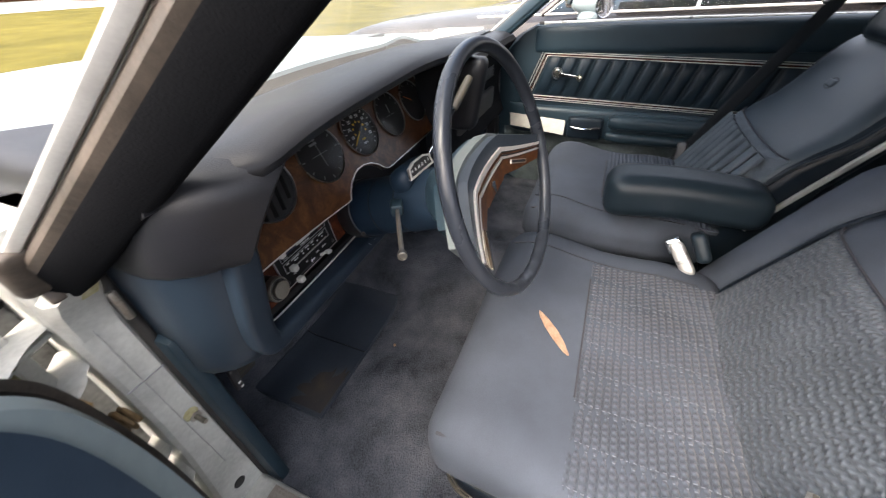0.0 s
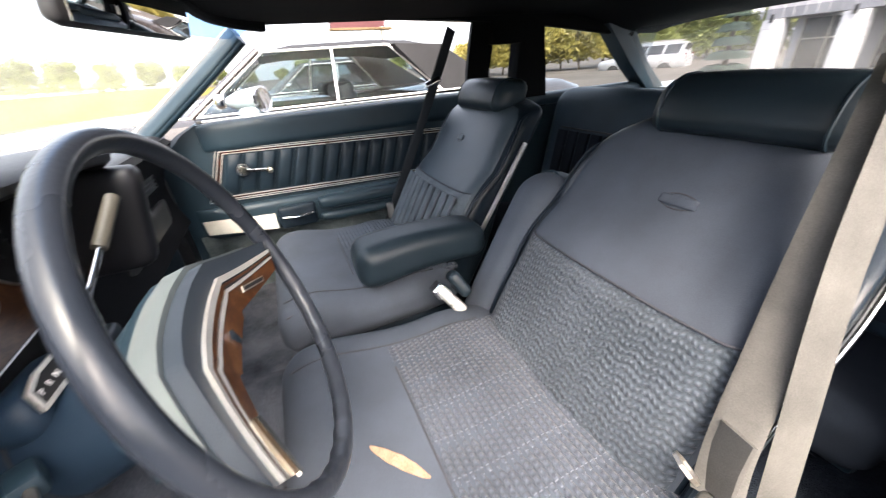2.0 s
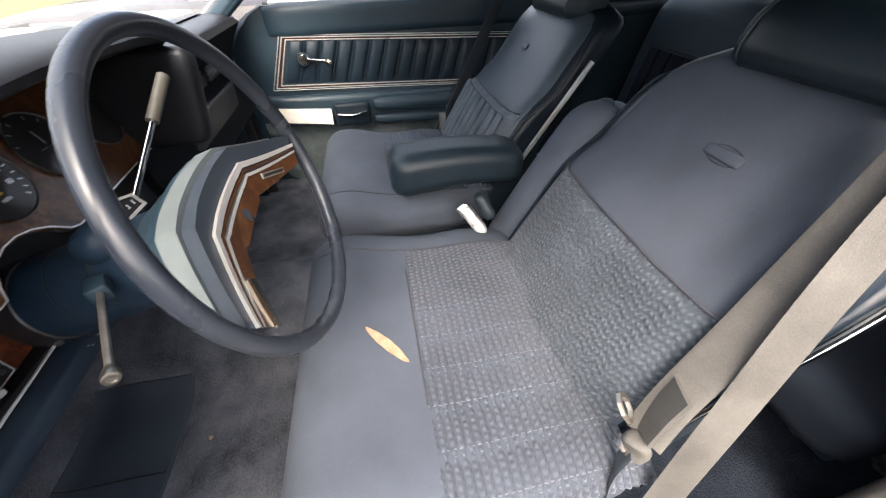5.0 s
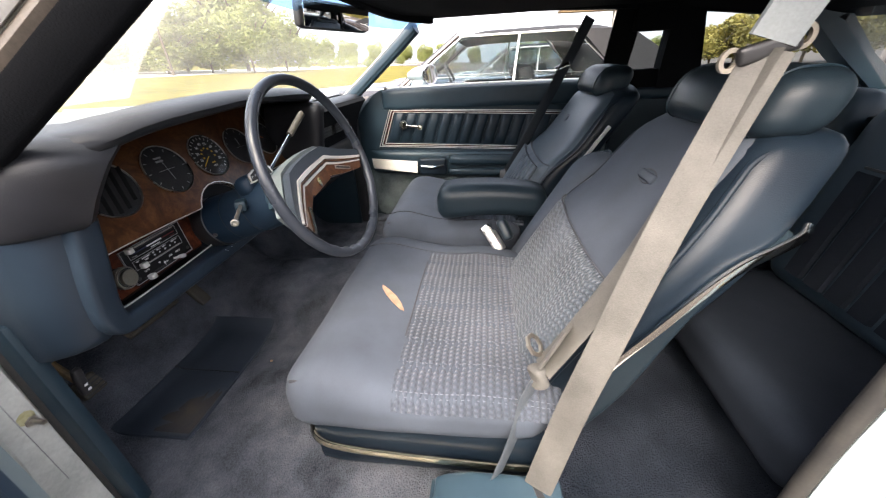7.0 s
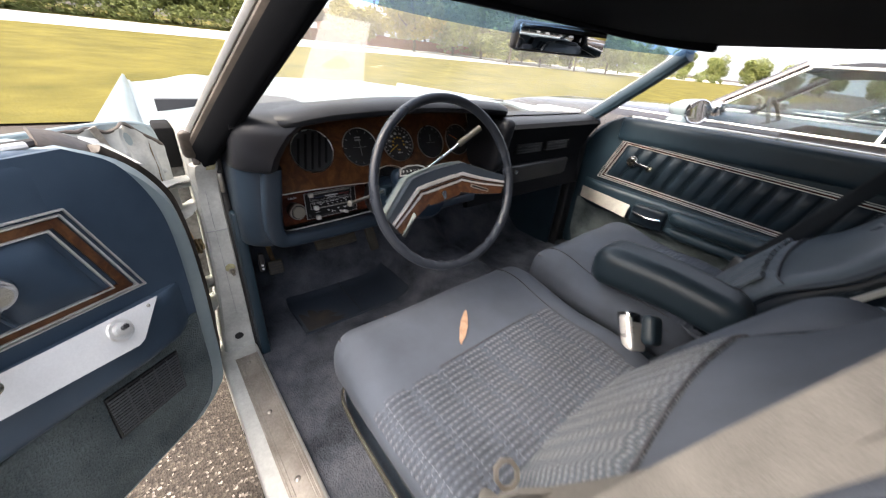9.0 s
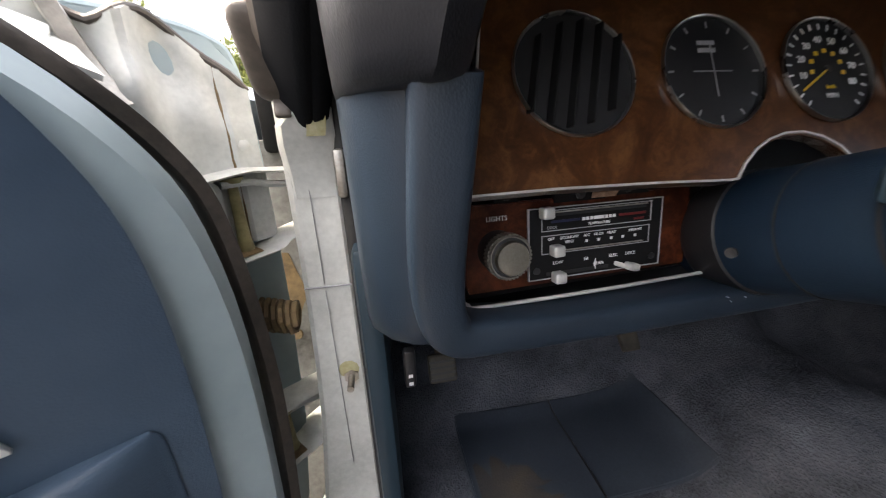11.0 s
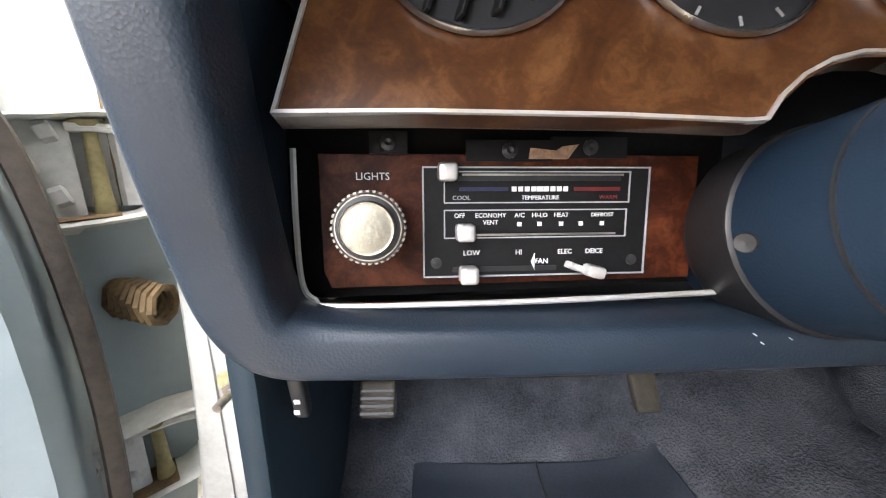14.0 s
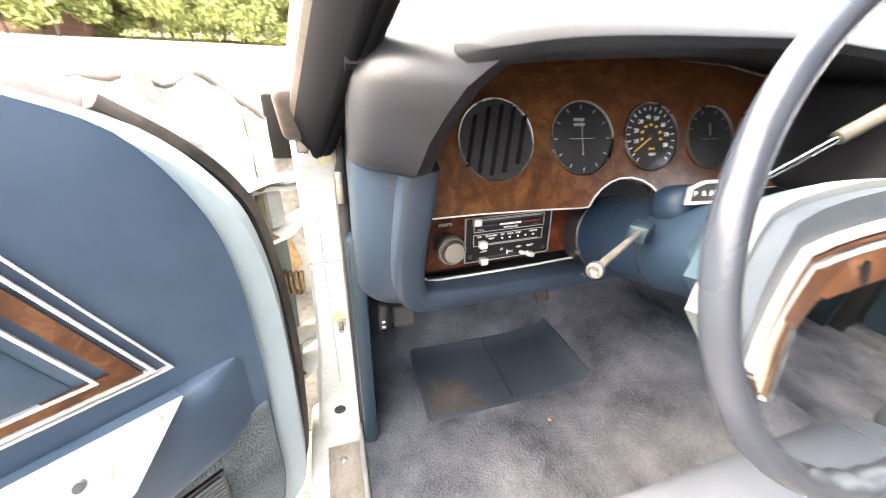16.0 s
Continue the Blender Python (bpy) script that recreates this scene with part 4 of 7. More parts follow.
    # outer vinyl wing and piping of the side
    for side in (-1, 1):
        line = [back_shape(Vector((side * (bw / 2 - 0.006 + o), y, z))) for z, y, o in ((0.53, 0.055, 0.0), (0.60, 0.057, 0.0), (0.68, 0.058, 0.0), (0.76, 0.058, 0.004), (0.83, 0.058, 0.012), (0.89, 0.058, 0.014), (0.94, 0.059, 0.010), (0.975, 0.054, 0.002), (0.992, 0.03, -0.006), (0.995, 0.0, -0.010), (0.985, -0.035, -0.014))]
        part("piping", tube(line, 0.0046, 8, 4), SEAT_SIDE, back)
    shell = part("back_shell", pad((bw + (0.018 if s < 0 else 0.004), 0.085, 0.42), 0.022, 16, lambda p: shell_pt(p + Vector((0, 0, -0.012)))), SHELL, seat, "teal plastic backrest shell")
    # chrome strip along the edge of the shell
    edge = lambda x, z, y: back_shape(Vector((x, y, z)))
    line = [edge(s * ((bw / 2 + 0.009) * (1 + swell(z)) - d), z, 0.002 + set_back(z) - o) for z, d, o in ((0.47, 0.0, 0.0), (0.567, 0.0, 0.0), (0.66, 0.0, 0.0), (0.737, 0.0, 0.0), (0.80, 0.0, 0.0), (0.84, 0.0, 0.0), (0.865, 0.0, 0.0), (0.880, 0.002, 0.002), (0.889, 0.010, 0.002))]
    part("side_strip", tube(line, 0.005, 8, 5, (0.013, 0.008), (s, 0, 0)), CHROME, seat, "curved chrome strip edging the backrest")
    if s > 0:
        line = [edge(-(bw / 2 + 0.012), z, -0.004 - 0.03 * (z - 0.6)) for z in (0.60, 0.66, 0.72, 0.80, 0.88, 0.90)]
        part("side_strip", tube(line, 0.004, 8, 5, (0.012, 0.010), (1, 0, 0)), BRIGHT, seat, "bright strip on the inner edge")

    # head restraint
    hy = frame_pt(0, 0.95).y - 0.058
    def hshape(p):
        z = p.z + 0.012 * math.cos(p.x / 0.15 * 1.2)
        y = p.y - p.z * 0.34 - 0.02 * (p.x / 0.15) ** 2
        return Vector((p.x + cx + (-0.036 if s < 0 else 0.0), y + hy, z + (1.018 if s < 0 else 1.010)))
    head = part("head_restraint", pad((0.285 if s < 0 else 0.30, 0.10, 0.088), 0.036, 14, hshape), PVINYL, seat, "glossy dark teal vinyl head restraint")
    for side in (-1, 1):
        part("piping", tube([hshape(Vector((side * 0.108, 0.0507 * math.copysign(abs(math.cos(a)) ** 0.8, math.cos(a)), 0.0446 * math.copysign(abs(math.sin(a)) ** 0.8, math.sin(a))))) + Vector((side * 0.002, 0, 0)) for a in [6.2832 * k / 24 for k in range(25)]], 0.0022, 6, 2), VINYL, head)
    part("restraint_post", rod(0.007, 0.06, pose(cx - 0.06, hy - 0.01, 0.96), 12), CHROME, head)
    part("restraint_post", rod(0.007, 0.06, pose(cx + 0.06, hy - 0.01, 0.96), 12), CHROME, head)
    return seat, cush, back_shape, frame_pt


dseat, d_cush, d_back, d_front = front_seat(-0.318, -1, VINYL, WEAVE, WEAVE_BACK, "blue-grey cloth front seat with pleated inserts, torn cushion", -0.315, 0.60, 0.482)
RIBCLOTH = surface("blue ribbed cloth", (0.038, 0.05, 0.062), (0.1, 0.118, 0.14), 0.85, big=14, fine=420, grain=0.6, specular=0.3)
pseat, p_cush, p_back, p_front = front_seat(0.400, 1, PVINYL, PLAIN, RIBCLOTH, "dark teal vinyl and cloth front passenger seat", 0.362, 0.55, 0.465)
# upright ribs of the passenger's lower backrest
for i in range(9):
    x = -0.172 + 0.043 * i
    part("rib", tube([p_front(x, z, 0.017) for z in (0.53, 0.6, 0.68, 0.745, 0.762)], 0.012, 8, 4, (0.033, 0.012), (0, 1, 0.3)), RIBCLOTH, pseat)

# a tear in the driver's cushion shows the foam
a, b = Vector((-0.317, 0.329, 0)), Vector((-0.389, 0.263, 0))


def rip(u, v):
    c = a.lerp(b, u)
    half = 0.0082 * max(0.0, math.sin(u * 3.1416)) ** 0.7 + 0.0004
    side = Vector((b.y - a.y, a.x - b.x, 0)).normalized()
    q = c + side * (2 * v - 1) * half + side * 0.0018 * noise.noise((u * 5, 0, 5))
    z = d_cush(Vector((q.x + 0.315, q.y - 0.21, 0.0825))).z
    return Vector((q.x, q.y, z + 0.0035 + 0.0008 * noise.noise((u * 30, v * 8, 1))))


part("torn_foam", sheet(rip, 30, 8, 0.006), FOAM, dseat, "tan foam showing through a tear")

# folding centre armrests: one up, one down
up_arm = thing("armrest", (-0.035, -0.05, 0.5), "blue-grey cloth armrest folded up between the seats", "armrest", "centre armrests")
part("arm_pad", pad((0.115, 0.10, 0.36), 0.045, 14, lambda p: recline(0.03, 0.5, radians(31), 0.01)(p + Vector((-0.022, -0.045, 0.685)))), PLAIN, up_arm, "cloth-faced pad")
part("arm_shell", pad((0.118, 0.10, 0.355), 0.04, 12, lambda p: recline(0.03, 0.5, radians(31), 0.01)(p + Vector((-0.020, -0.085, 0.68)))), PVINYL, up_arm, "dark vinyl sides")
part("piping", tube([recline(0.03, 0.5, radians(31), 0.01)(Vector((x, -0.06, z))) for x, z in ((0.037, 0.53), (0.037, 0.65), (0.037, 0.78), (0.02, 0.85), (-0.02, 0.868), (-0.06, 0.85))], 0.003, 8, 5), VINYL, up_arm)
down_arm = thing("armrest", (0.11, 0.05, 0.6), "dark teal vinyl armrest folded down beside the passenger seat", "armrest", "centre armrests")


def arm_bend(p):
    t = (p.y + 0.16) / 0.32
    return Vector((p.x * (1 - 0.12 * (1 - t)) + 0.135, p.y + 0.066, p.z * (0.85 + 0.15 * t) + 0.680 + 0.012 * math.sin(t * 3)))


part("arm_body", pad((0.145, 0.36, 0.118), 0.045, 16, arm_bend), PVINYL, down_arm, "padded dark teal vinyl body")
part("piping", tube([arm_bend(Vector((0.062 * math.cos(a), 0.158, 0.048 * math.sin(a)))) for a in [6.2832 * k / 28 for k in range(29)]], 0.0028, 8, 2), VINYL, down_arm)

# rear bench
rear = thing("bench_seat", (0, -0.6, 0.42), "dark blue vinyl and cloth rear bench with pleated backs", "car seat")
for s in (-1, 1):
    bk = part("rear_backrest", pad((0.60, 0.16, 0.46), 0.06, 14, lambda p: recline(-0.78, 0.6, radians(14), 0.01)(Vector((p.x + s * 0.335, p.y, p.z + 0.755)))), RVINYL, rear, "padded dark blue rear backrest")
    for i in range(7):
        x = s * 0.335 - 0.18 + 0.06 * i
        part("pleat", tube([recline(-0.78, 0.6, radians(14), 0.01)(Vector((x, 0.082, z))) for z in (0.58, 0.66, 0.74, 0.80, 0.835)], 0.012, 8, 4, (0.05, 0.02), (0, 1, 0.3)), NAVY_CLOTH, bk)
    part("backrest_tab", pad((0.045, 0.008, 0.014), 0.004, 6, None, pose(s * 0.31, -0.795, 0.912, 14, 0, 0)), RVINYL, bk)
    part("seam", tube([recline(-0.78, 0.6, radians(14), 0.01)(Vector((s * 0.335 + x, 0.081, 0.845))) for x in (-0.2, -0.1, 0, 0.1, 0.2)], 0.003, 6, 3), BLACK, bk)
    rc = part("rear_cushion", pad((0.60, 0.42, 0.14), 0.05, 14, lambda p: Vector((p.x + s * 0.335, p.y - 0.60, p.z + 0.475 + 0.05 * (p.y + 0.2) - 0.02 * math.sin(max(0, min(1, (p.y + 0.2) / 0.4)) * 3.14)))), NAVY_CLOTH, rear, "dark blue rear cushion")
    part("piping", tube([(s * 0.335 - 0.27, -0.415, 0.535), (s * 0.335, -0.408, 0.54), (s * 0.335 + 0.27, -0.415, 0.535)], 0.004, 8, 6), RVINYL, rc)
part("rear_valance", box((-0.62, -0.47, 0.40), (0.62, -0.44, 0.47), 0.01), VINYL, rear)

# ---- dashboard ----
dash = thing("dashboard", (0, 0.9, 0.7), "padded dark dashboard with burl wood panel and round gauges", "dashboard")


# top pad: a long rounded brow over the gauges, lower before the passenger
def brow_ring(x):
    k = smoothstep(-0.01, 0.05, x)
    rise = max(0.0, 1 - ((x + 0.27) / 0.36) ** 2)
    y0, z0 = 0.556 + 0.10 * k, (1.047 + 0.022 * rise) * (1 - k) + 0.994 * k - 0.004 * smoothstep(-0.53, -0.62, x)
    y0 += 0.05 * smoothstep(-0.60, -0.66, x)
    prof = [(0.97, 0.972), (0.85, 0.988 + 0.3 * (z0 - 1.0) * (1 - k)), (0.74, 1.0 + 0.62 * (z0 - 1.0)), (y0 + 0.10, z0 - 0.004), (y0 + 0.05, z0), (y0 + 0.02, z0 - 0.003),
            (y0 + 0.005, z0 - 0.010), (y0, z0 - 0.018), (y0 + 0.003, z0 - 0.026), (y0 + 0.012, z0 - 0.031), (y0 + 0.05, z0 - 0.033), (0.735, z0 - 0.030 - 0.02 * k), (0.775, z0 - 0.034 - 0.02 * k), (0.80, 0.95), (0.97, 0.95)]
    return [Vector((x, y, z + 0.0015 * noise.noise((x * 9, y * 9, 2)))) for y, z in prof]


part("top_pad", loft([brow_ring(-0.69 + 1.41 * i / 70) for i in range(71)]), PAD, dash, "dark vinyl top pad, pale where the sky glares")
# left end: the brow turns down into a padded leg, vinyl cheek below
part("end_pad", loft([[Vector((x, y, z)) for x, y in ((xl, y0 + 0.085), (xl + 0.006, y0 + 0.058), (xl + 0.02, y0 + 0.033), (xl + 0.042, y0 + 0.012), (xr - 0.022, y0), (xr - 0.006, y0 + 0.010), (xr, y0 + 0.03), (xr, 0.80), (xl, 0.95))] for z, y0, xr, xl in
     ((0.924, 0.622, -0.616, -0.69), (0.926, 0.608, -0.616, -0.69), (0.931, 0.598, -0.615, -0.69), (0.94, 0.590, -0.614, -0.69), (0.962, 0.577, -0.610, -0.69), (0.985, 0.566, -0.600, -0.69), (1.005, 0.558, -0.588, -0.69), (1.018, 0.557, -0.572, -0.688), (1.030, 0.562, -0.552, -0.684), (1.039, 0.574, -0.536, -0.676), (1.044, 0.600, -0.526, -0.668), (1.046, 0.645, -0.52, -0.66))]), PAD, dash, "flat-sided dark padded end of the brow")
part("end_cheek", loft([[Vector((x, y, z)) for x, y in ((-0.69, yf + 0.07), (-0.684, yf + 0.042), (-0.668, yf + 0.018), (-0.65, yf + 0.006), (-0.634, yf + 0.002), (-0.626, yf + 0.006), (-0.622, yf + 0.03), (-0.622, 0.80), (-0.69, 0.95))] for z, yf in
     ((0.727, 0.688), (0.732, 0.680), (0.75, 0.673), (0.80, 0.660), (0.868, 0.643), (0.925, 0.628))]), TEAL_RAIL, dash, "blue vinyl cheek beside the lights switch")
def bar(points, widths, depth, n=18, steps=8):
    """A rounded bar in the dash plane whose width changes along it."""
    line, wide = curve_points(points, steps), curve_points([(w, 0, 0) for w in widths], steps)
    rings = []
    for i, q in enumerate(line):
        way = (line[min(i + 1, len(line) - 1)] - line[max(i - 1, 0)]).normalized()
        side = way.cross(Vector((0, 1, 0))).normalized()
        top = side.cross(way).normalized()
        ring = []
        for k in range(n):
            c, s_ = (math.copysign(abs(v) ** 0.42, v) for v in (math.cos(6.2832 * k / n), math.sin(6.2832 * k / n)))
            ring.append(q + side * c * wide[i].x / 2 + top * s_ * depth / 2)
        rings.append(ring)
    return loft(rings)


part("switch_surround", bar([(-0.628, 0.634, 0.935), (-0.630, 0.646, 0.885), (-0.632, 0.658, 0.84), (-0.632, 0.670, 0.795), (-0.628, 0.676, 0.765), (-0.616, 0.680, 0.747), (-0.585, 0.684, 0.740), (-0.52, 0.686, 0.738), (-0.40, 0.687, 0.739), (-0.2, 0.69, 0.742), (0.02, 0.695, 0.747)], [0.04, 0.04, 0.04, 0.04, 0.039, 0.037, 0.033, 0.031, 0.031, 0.031, 0.031], 0.044), TEAL_RAIL, dash, "worn teal moulded surround and lower rail")
part("back_panel", box((-0.68, 0.775, 0.70), (0.03, 0.79, 1.0), 0.003), BLACK, dash)

# burl panel: faces the driver, leaning forward at the top
PANEL = pose(-0.30, 0.700, 0.90, 66, 0, 0)


def on_panel(x, z):
    """Panel coordinates from the car's x and z."""
    return x + 0.30, (z - 0.90) / math.sin(radians(66))


bite = [on_panel(-0.318 + 0.078 * math.cos(a), 0.806 + 0.078 * math.sin(a)) for a in [radians(d) for d in (145, 134, 122, 110, 98, 84, 70, 56, 40)]]
outline = [on_panel(-0.606, 0.852)] + [on_panel(-0.54, 0.853), on_panel(-0.45, 0.852), on_panel(-0.392, 0.850)] + bite[0:] + [on_panel(-0.245, 0.852), on_panel(0.0, 0.858), on_panel(0.0, 1.012), on_panel(-0.12, 1.03), on_panel(-0.27, 1.036), on_panel(-0.42, 1.03), on_panel(-0.575, 1.012)]
panel = part("wood_panel", prism(outline, 0.012, PANEL, 0.0015), WOOD, dash, "burl wood instrument panel")
part("panel_trim", band(outline, 0.0018, 0.0138, PANEL), BRIGHT, panel, "thin bright trim round the wood")

PLATE = surface("matt black plate", (0.004, 0.004, 0.0045), (0.009, 0.009, 0.0095), 0.6, big=10, fine=300, grain=0.1, specular=0.2)
DIAL = surface("black dial", (0.006, 0.006, 0.007), (0.014, 0.014, 0.015), 0.6, grain=0)


def gauge(name, x, z, r, needle, ticks, label):
    c = PANEL @ Matrix.Translation((*on_panel(x, z), 0.0125))
    g = part(name, lathe([(r, 0.0), (r, 0.001), (r * 0.985, 0.0014), (0, 0.0014)], c, 40), DIAL, panel, label)
    part("bezel", lathe([(r * 1.0, 0.0), (r * 1.022, 0.001), (r * 1.026, 0.003), (r * 1.012, 0.0045), (r * 0.992, 0.004), (r * 0.985, 0.0016)], c, 44, True), DULL_CHROME, g, "thin chrome ring")
    if needle:
        ang, mat_n, ln = needle
        part("needle", block((ln * r, r * 0.035, 0.0008), c @ pose(0, 0, 0.0028, 0, 0, ang) @ Matrix.Translation((ln * r * 0.42, 0, 0)), 0), mat_n, g)
        part("hub", rod(r * 0.07, 0.0035, c, 14), BLACK, g)
    for a in ticks:
        part("tick", block((r * 0.11, r * 0.03, 0.0005), c @ pose(0, 0, 0.0018, 0, 0, a) @ Matrix.Translation((r * 0.85, 0, 0)), 0), WHITE if name == "speedometer" else GREY_PRINT, g)
    lens = part("lens", lathe([(r * 0.97, 0.0048), (r * 0.6, 0.0062), (0, 0.0066)], c, 32, True), LENS, g)
    lens.visible_shadow = False
    return g, c


# air vent with slats
vc = PANEL @ Matrix.Translation((*on_panel(-0.512, 0.934), 0.0125))
vent = part("air_vent", lathe([(0.049, 0.0), (0.049, 0.0006), (0, 0.0008)], vc, 40), DIAL, panel, "round black air vent")
part("bezel", lathe([(0.049, 0.0), (0.0502, 0.001), (0.0504, 0.003), (0.0497, 0.0042), (0.0487, 0.0038), (0.0482, 0.001)], vc, 44, True), DULL_CHROME, vent)
for i in range(5):
    h = 2 * math.sqrt(0.047 ** 2 - (0.0165 * (i - 2)) ** 2) * 0.93
    part("slat", block((0.0025, h, 0.007), vc @ pose(0.0165 * (i - 2), 0, 0.003, 0, 30, -14), 0.0006, 1), PLATE, vent)

g, c = gauge("clock", -0.388, 0.934, 0.0475, None, [0, 30, 60, 90, 120, 150, 180, 210, 240, 270, 300, 330], "black clock with crossed hands")
for a, ln in ((90, 0.60), (180, 0.45), (0, 0.4), (270, 0.5)):
    part("clock_line", block((0.0435 * ln, 0.0008, 0.0005), c @ pose(0, 0, 0.002, 0, 0, a) @ Matrix.Translation((0.0435 * ln / 2, 0, 0)), 0), GREY_PRINT, g)
for i in range(2):
    part("clock_mark", block((0.0165, 0.0035, 0.0005), c @ Matrix.Translation((-0.004, 0.018 + 0.0065 * i, 0.002)), 0), GREY_PRINT, g)
g, c = gauge("speedometer", -0.273, 0.934, 0.0465, (212, YELLOW, 0.85), list(range(-50, 235, 14)), "black speedometer with white figures and yellow needle")
for i, words in enumerate(("80", "70", "60", "50", "40", "30", "20", "10")):
    an = radians(-25 + 31 * i)
    text("figure", words, 0.0085, c @ Matrix.Translation((0.0275 * math.cos(an), 0.0275 * math.sin(an), 0.002)), WHITE, g)
text("unit", "MPH", 0.006, c @ Matrix.Translation((0, -0.024, 0.002)), WHITE, g)
text("unit", "km/h", 0.0048, c @ Matrix.Translation((0, -0.016, 0.002)), YELLOW, g)
for i in range(7):
    an = radians(-10 + 33 * i)
    part("figure", block((0.004, 0.0035, 0.0005), c @ Matrix.Translation((0.017 * math.cos(an), 0.017 * math.sin(an), 0.002)), 0), YELLOW, g)
g, c = gauge("fuel_gauge", -0.162, 0.932, 0.0455, (90, GREY_PRINT, 0.5), [20, 45, 70, 110, 135, 160], "black round gauge with pale lines")
part("clock_line", block((0.03, 0.0008, 0.0005), c @ Matrix.Translation((0, -0.002, 0.002)), 0), GREY_PRINT, g)
g, c = gauge("engine_gauge", -0.058, 0.932, 0.0455, (150, ORANGE, 0.8), [20, 45, 70, 110, 135, 160], "black round gauge with orange needle")

# heater and lights panel
LOW = pose(-0.4945, 0.716, 0.7985, 84, 0, 3) @ Matrix.Scale(1.045, 4)
LOW_EDGE = pose(-0.4965, 0.700, 0.7985, 84, 0, 1) @ Matrix.Scale(1.045, 4)


def on_low(x, z):
    return x + 0.50, (z - 0.795) / math.sin(radians(84))


# backing of the switch panel, the gap's shade put into its black
part("recess", prism([on_low(-0.622, 0.752), on_low(-0.355, 0.757), on_low(-0.355, 0.86), on_low(-0.622, 0.86)], 0.003, LOW @ Matrix.Translation((0, 0, -0.01))), VOID_SHADE, dash)
wood2 = part("switch_panel", prism([on_low(-0.598, 0.7605), on_low(-0.378, 0.762), on_low(-0.378, 0.836), on_low(-0.602, 0.836), on_low(-0.602, 0.77)], 0.003, LOW, 0.001), WOOD_DARK, dash, "dark burl switch panel with lights knob")
part("panel_trim", tube([LOW_EDGE @ Vector((*on_low(x, z), 0.004)) for x, z in ((-0.6085, 0.838), (-0.609, 0.80), (-0.6075, 0.768), (-0.601, 0.7585), (-0.588, 0.755), (-0.48, 0.756), (-0.365, 0.760))], 0.0018, 6, 5), BRIGHT, wood2, "thin bright edge strip")
knob_m = LOW @ Matrix.Translation((*on_low(-0.5725, 0.797), 0.003))
knob = part("lights_knob", lathe([(0.0172, 0), (0.0172, 0.026), (0.0158, 0.0285), (0.0128, 0.029)], knob_m, 40), BLACK, wood2, "black knurled lights knob with brushed cap")
part("knurled_ring", lathe([(0.0136, 0.0285), (0.0165, 0.0285), (0.0176, 0.027), (0.0176, 0.018), (0.0165, 0.0165)], knob_m, 40), STEEL, knob, "bright knurled ring")
for i in range(36):
    an = 6.2832 * i / 36
    part("knurl", block((0.0018, 0.0016, 0.009), knob_m @ pose(0.0177 * math.cos(an), 0.0177 * math.sin(an), 0.0225, 0, 0, 10 * i), 0), STEEL, knob)
part("knob_cap", lathe([(0.0136, 0.027), (0.0136, 0.0325), (0.0128, 0.0338), (0.0112, 0.0335), (0.009, 0.034), (0.0065, 0.0337), (0.003, 0.0342), (0, 0.0339)], knob_m, 36), KNOB_CAP, knob, "brushed metal cap")
text("lettering", "LIGHTS", 0.0058, LOW @ Matrix.Translation((*on_low(-0.5725, 0.8235), 0.0042)), WHITE, wood2)

heater = part("heater_control", prism([on_low(-0.545, 0.766), on_low(-0.411, 0.766), on_low(-0.411, 0.829), on_low(-0.545, 0.829)], 0.006, LOW, 0.001), PLATE, wood2, "black heater control plate with white legends")
hz = 0.0062
part("plate_border", band([on_low(-0.545, 0.766), on_low(-0.411, 0.766), on_low(-0.411, 0.829), on_low(-0.545, 0.829)], 0.0008, 0.0066, LOW), GREY_PRINT, heater)
part("slot_border", band([on_low(-0.533, 0.8085), on_low(-0.423, 0.8085), on_low(-0.423, 0.8265), on_low(-0.533, 0.8265)], 0.0007, 0.0066, LOW), GREY_PRINT, heater)
part("slot_border", band([on_low(-0.533, 0.7885), on_low(-0.424, 0.7885), on_low(-0.424, 0.805), on_low(-0.533, 0.805)], 0.0007, 0.0066, LOW), GREY_PRINT, heater)
for x, z, words, size, mat_t in ((-0.523, 0.8115, "COOL", 0.0036, GREY_PRINT), (-0.477, 0.8115, "TEMPERATURE", 0.0034, WHITE), (-0.436, 0.8115, "WARM", 0.0036, RED),
                                 (-0.524, 0.8015, "OFF", 0.0036, WHITE), (-0.506, 0.8015, "ECONOMY", 0.0036, WHITE), (-0.506, 0.7975, "VENT", 0.0036, WHITE), (-0.489, 0.8015, "A/C", 0.0036, WHITE),
                                 (-0.477, 0.8015, "HI-LO", 0.0036, WHITE), (-0.464, 0.8015, "HEAT", 0.0036, WHITE), (-0.439, 0.8015, "DEFROST", 0.0033, WHITE),
                                 (-0.517, 0.780, "LOW", 0.0042, WHITE), (-0.489, 0.780, "HI", 0.0042, WHITE), (-0.475, 0.7745, "FAN", 0.0042, WHITE), (-0.461, 0.780, "ELEC", 0.004, WHITE), (-0.443, 0.780, "DEICE", 0.004, WHITE)):
    text("lettering", words, size, LOW @ Matrix.Translation((*on_low(x, z), hz)), mat_t, heater)
for i in range(9):
    part("scale_mark", block((0.0028 if i != 4 else 0.004, 0.0028, 0.0006), LOW @ Matrix.Translation((*on_low(-0.4925 + 0.0038 * i, 0.8165), hz)), 0), WHITE, heater)
part("cool_bar", block((0.028, 0.0022, 0.0006), LOW @ Matrix.Translation((*on_low(-0.510, 0.8165), hz)), 0), BLUE, heater)
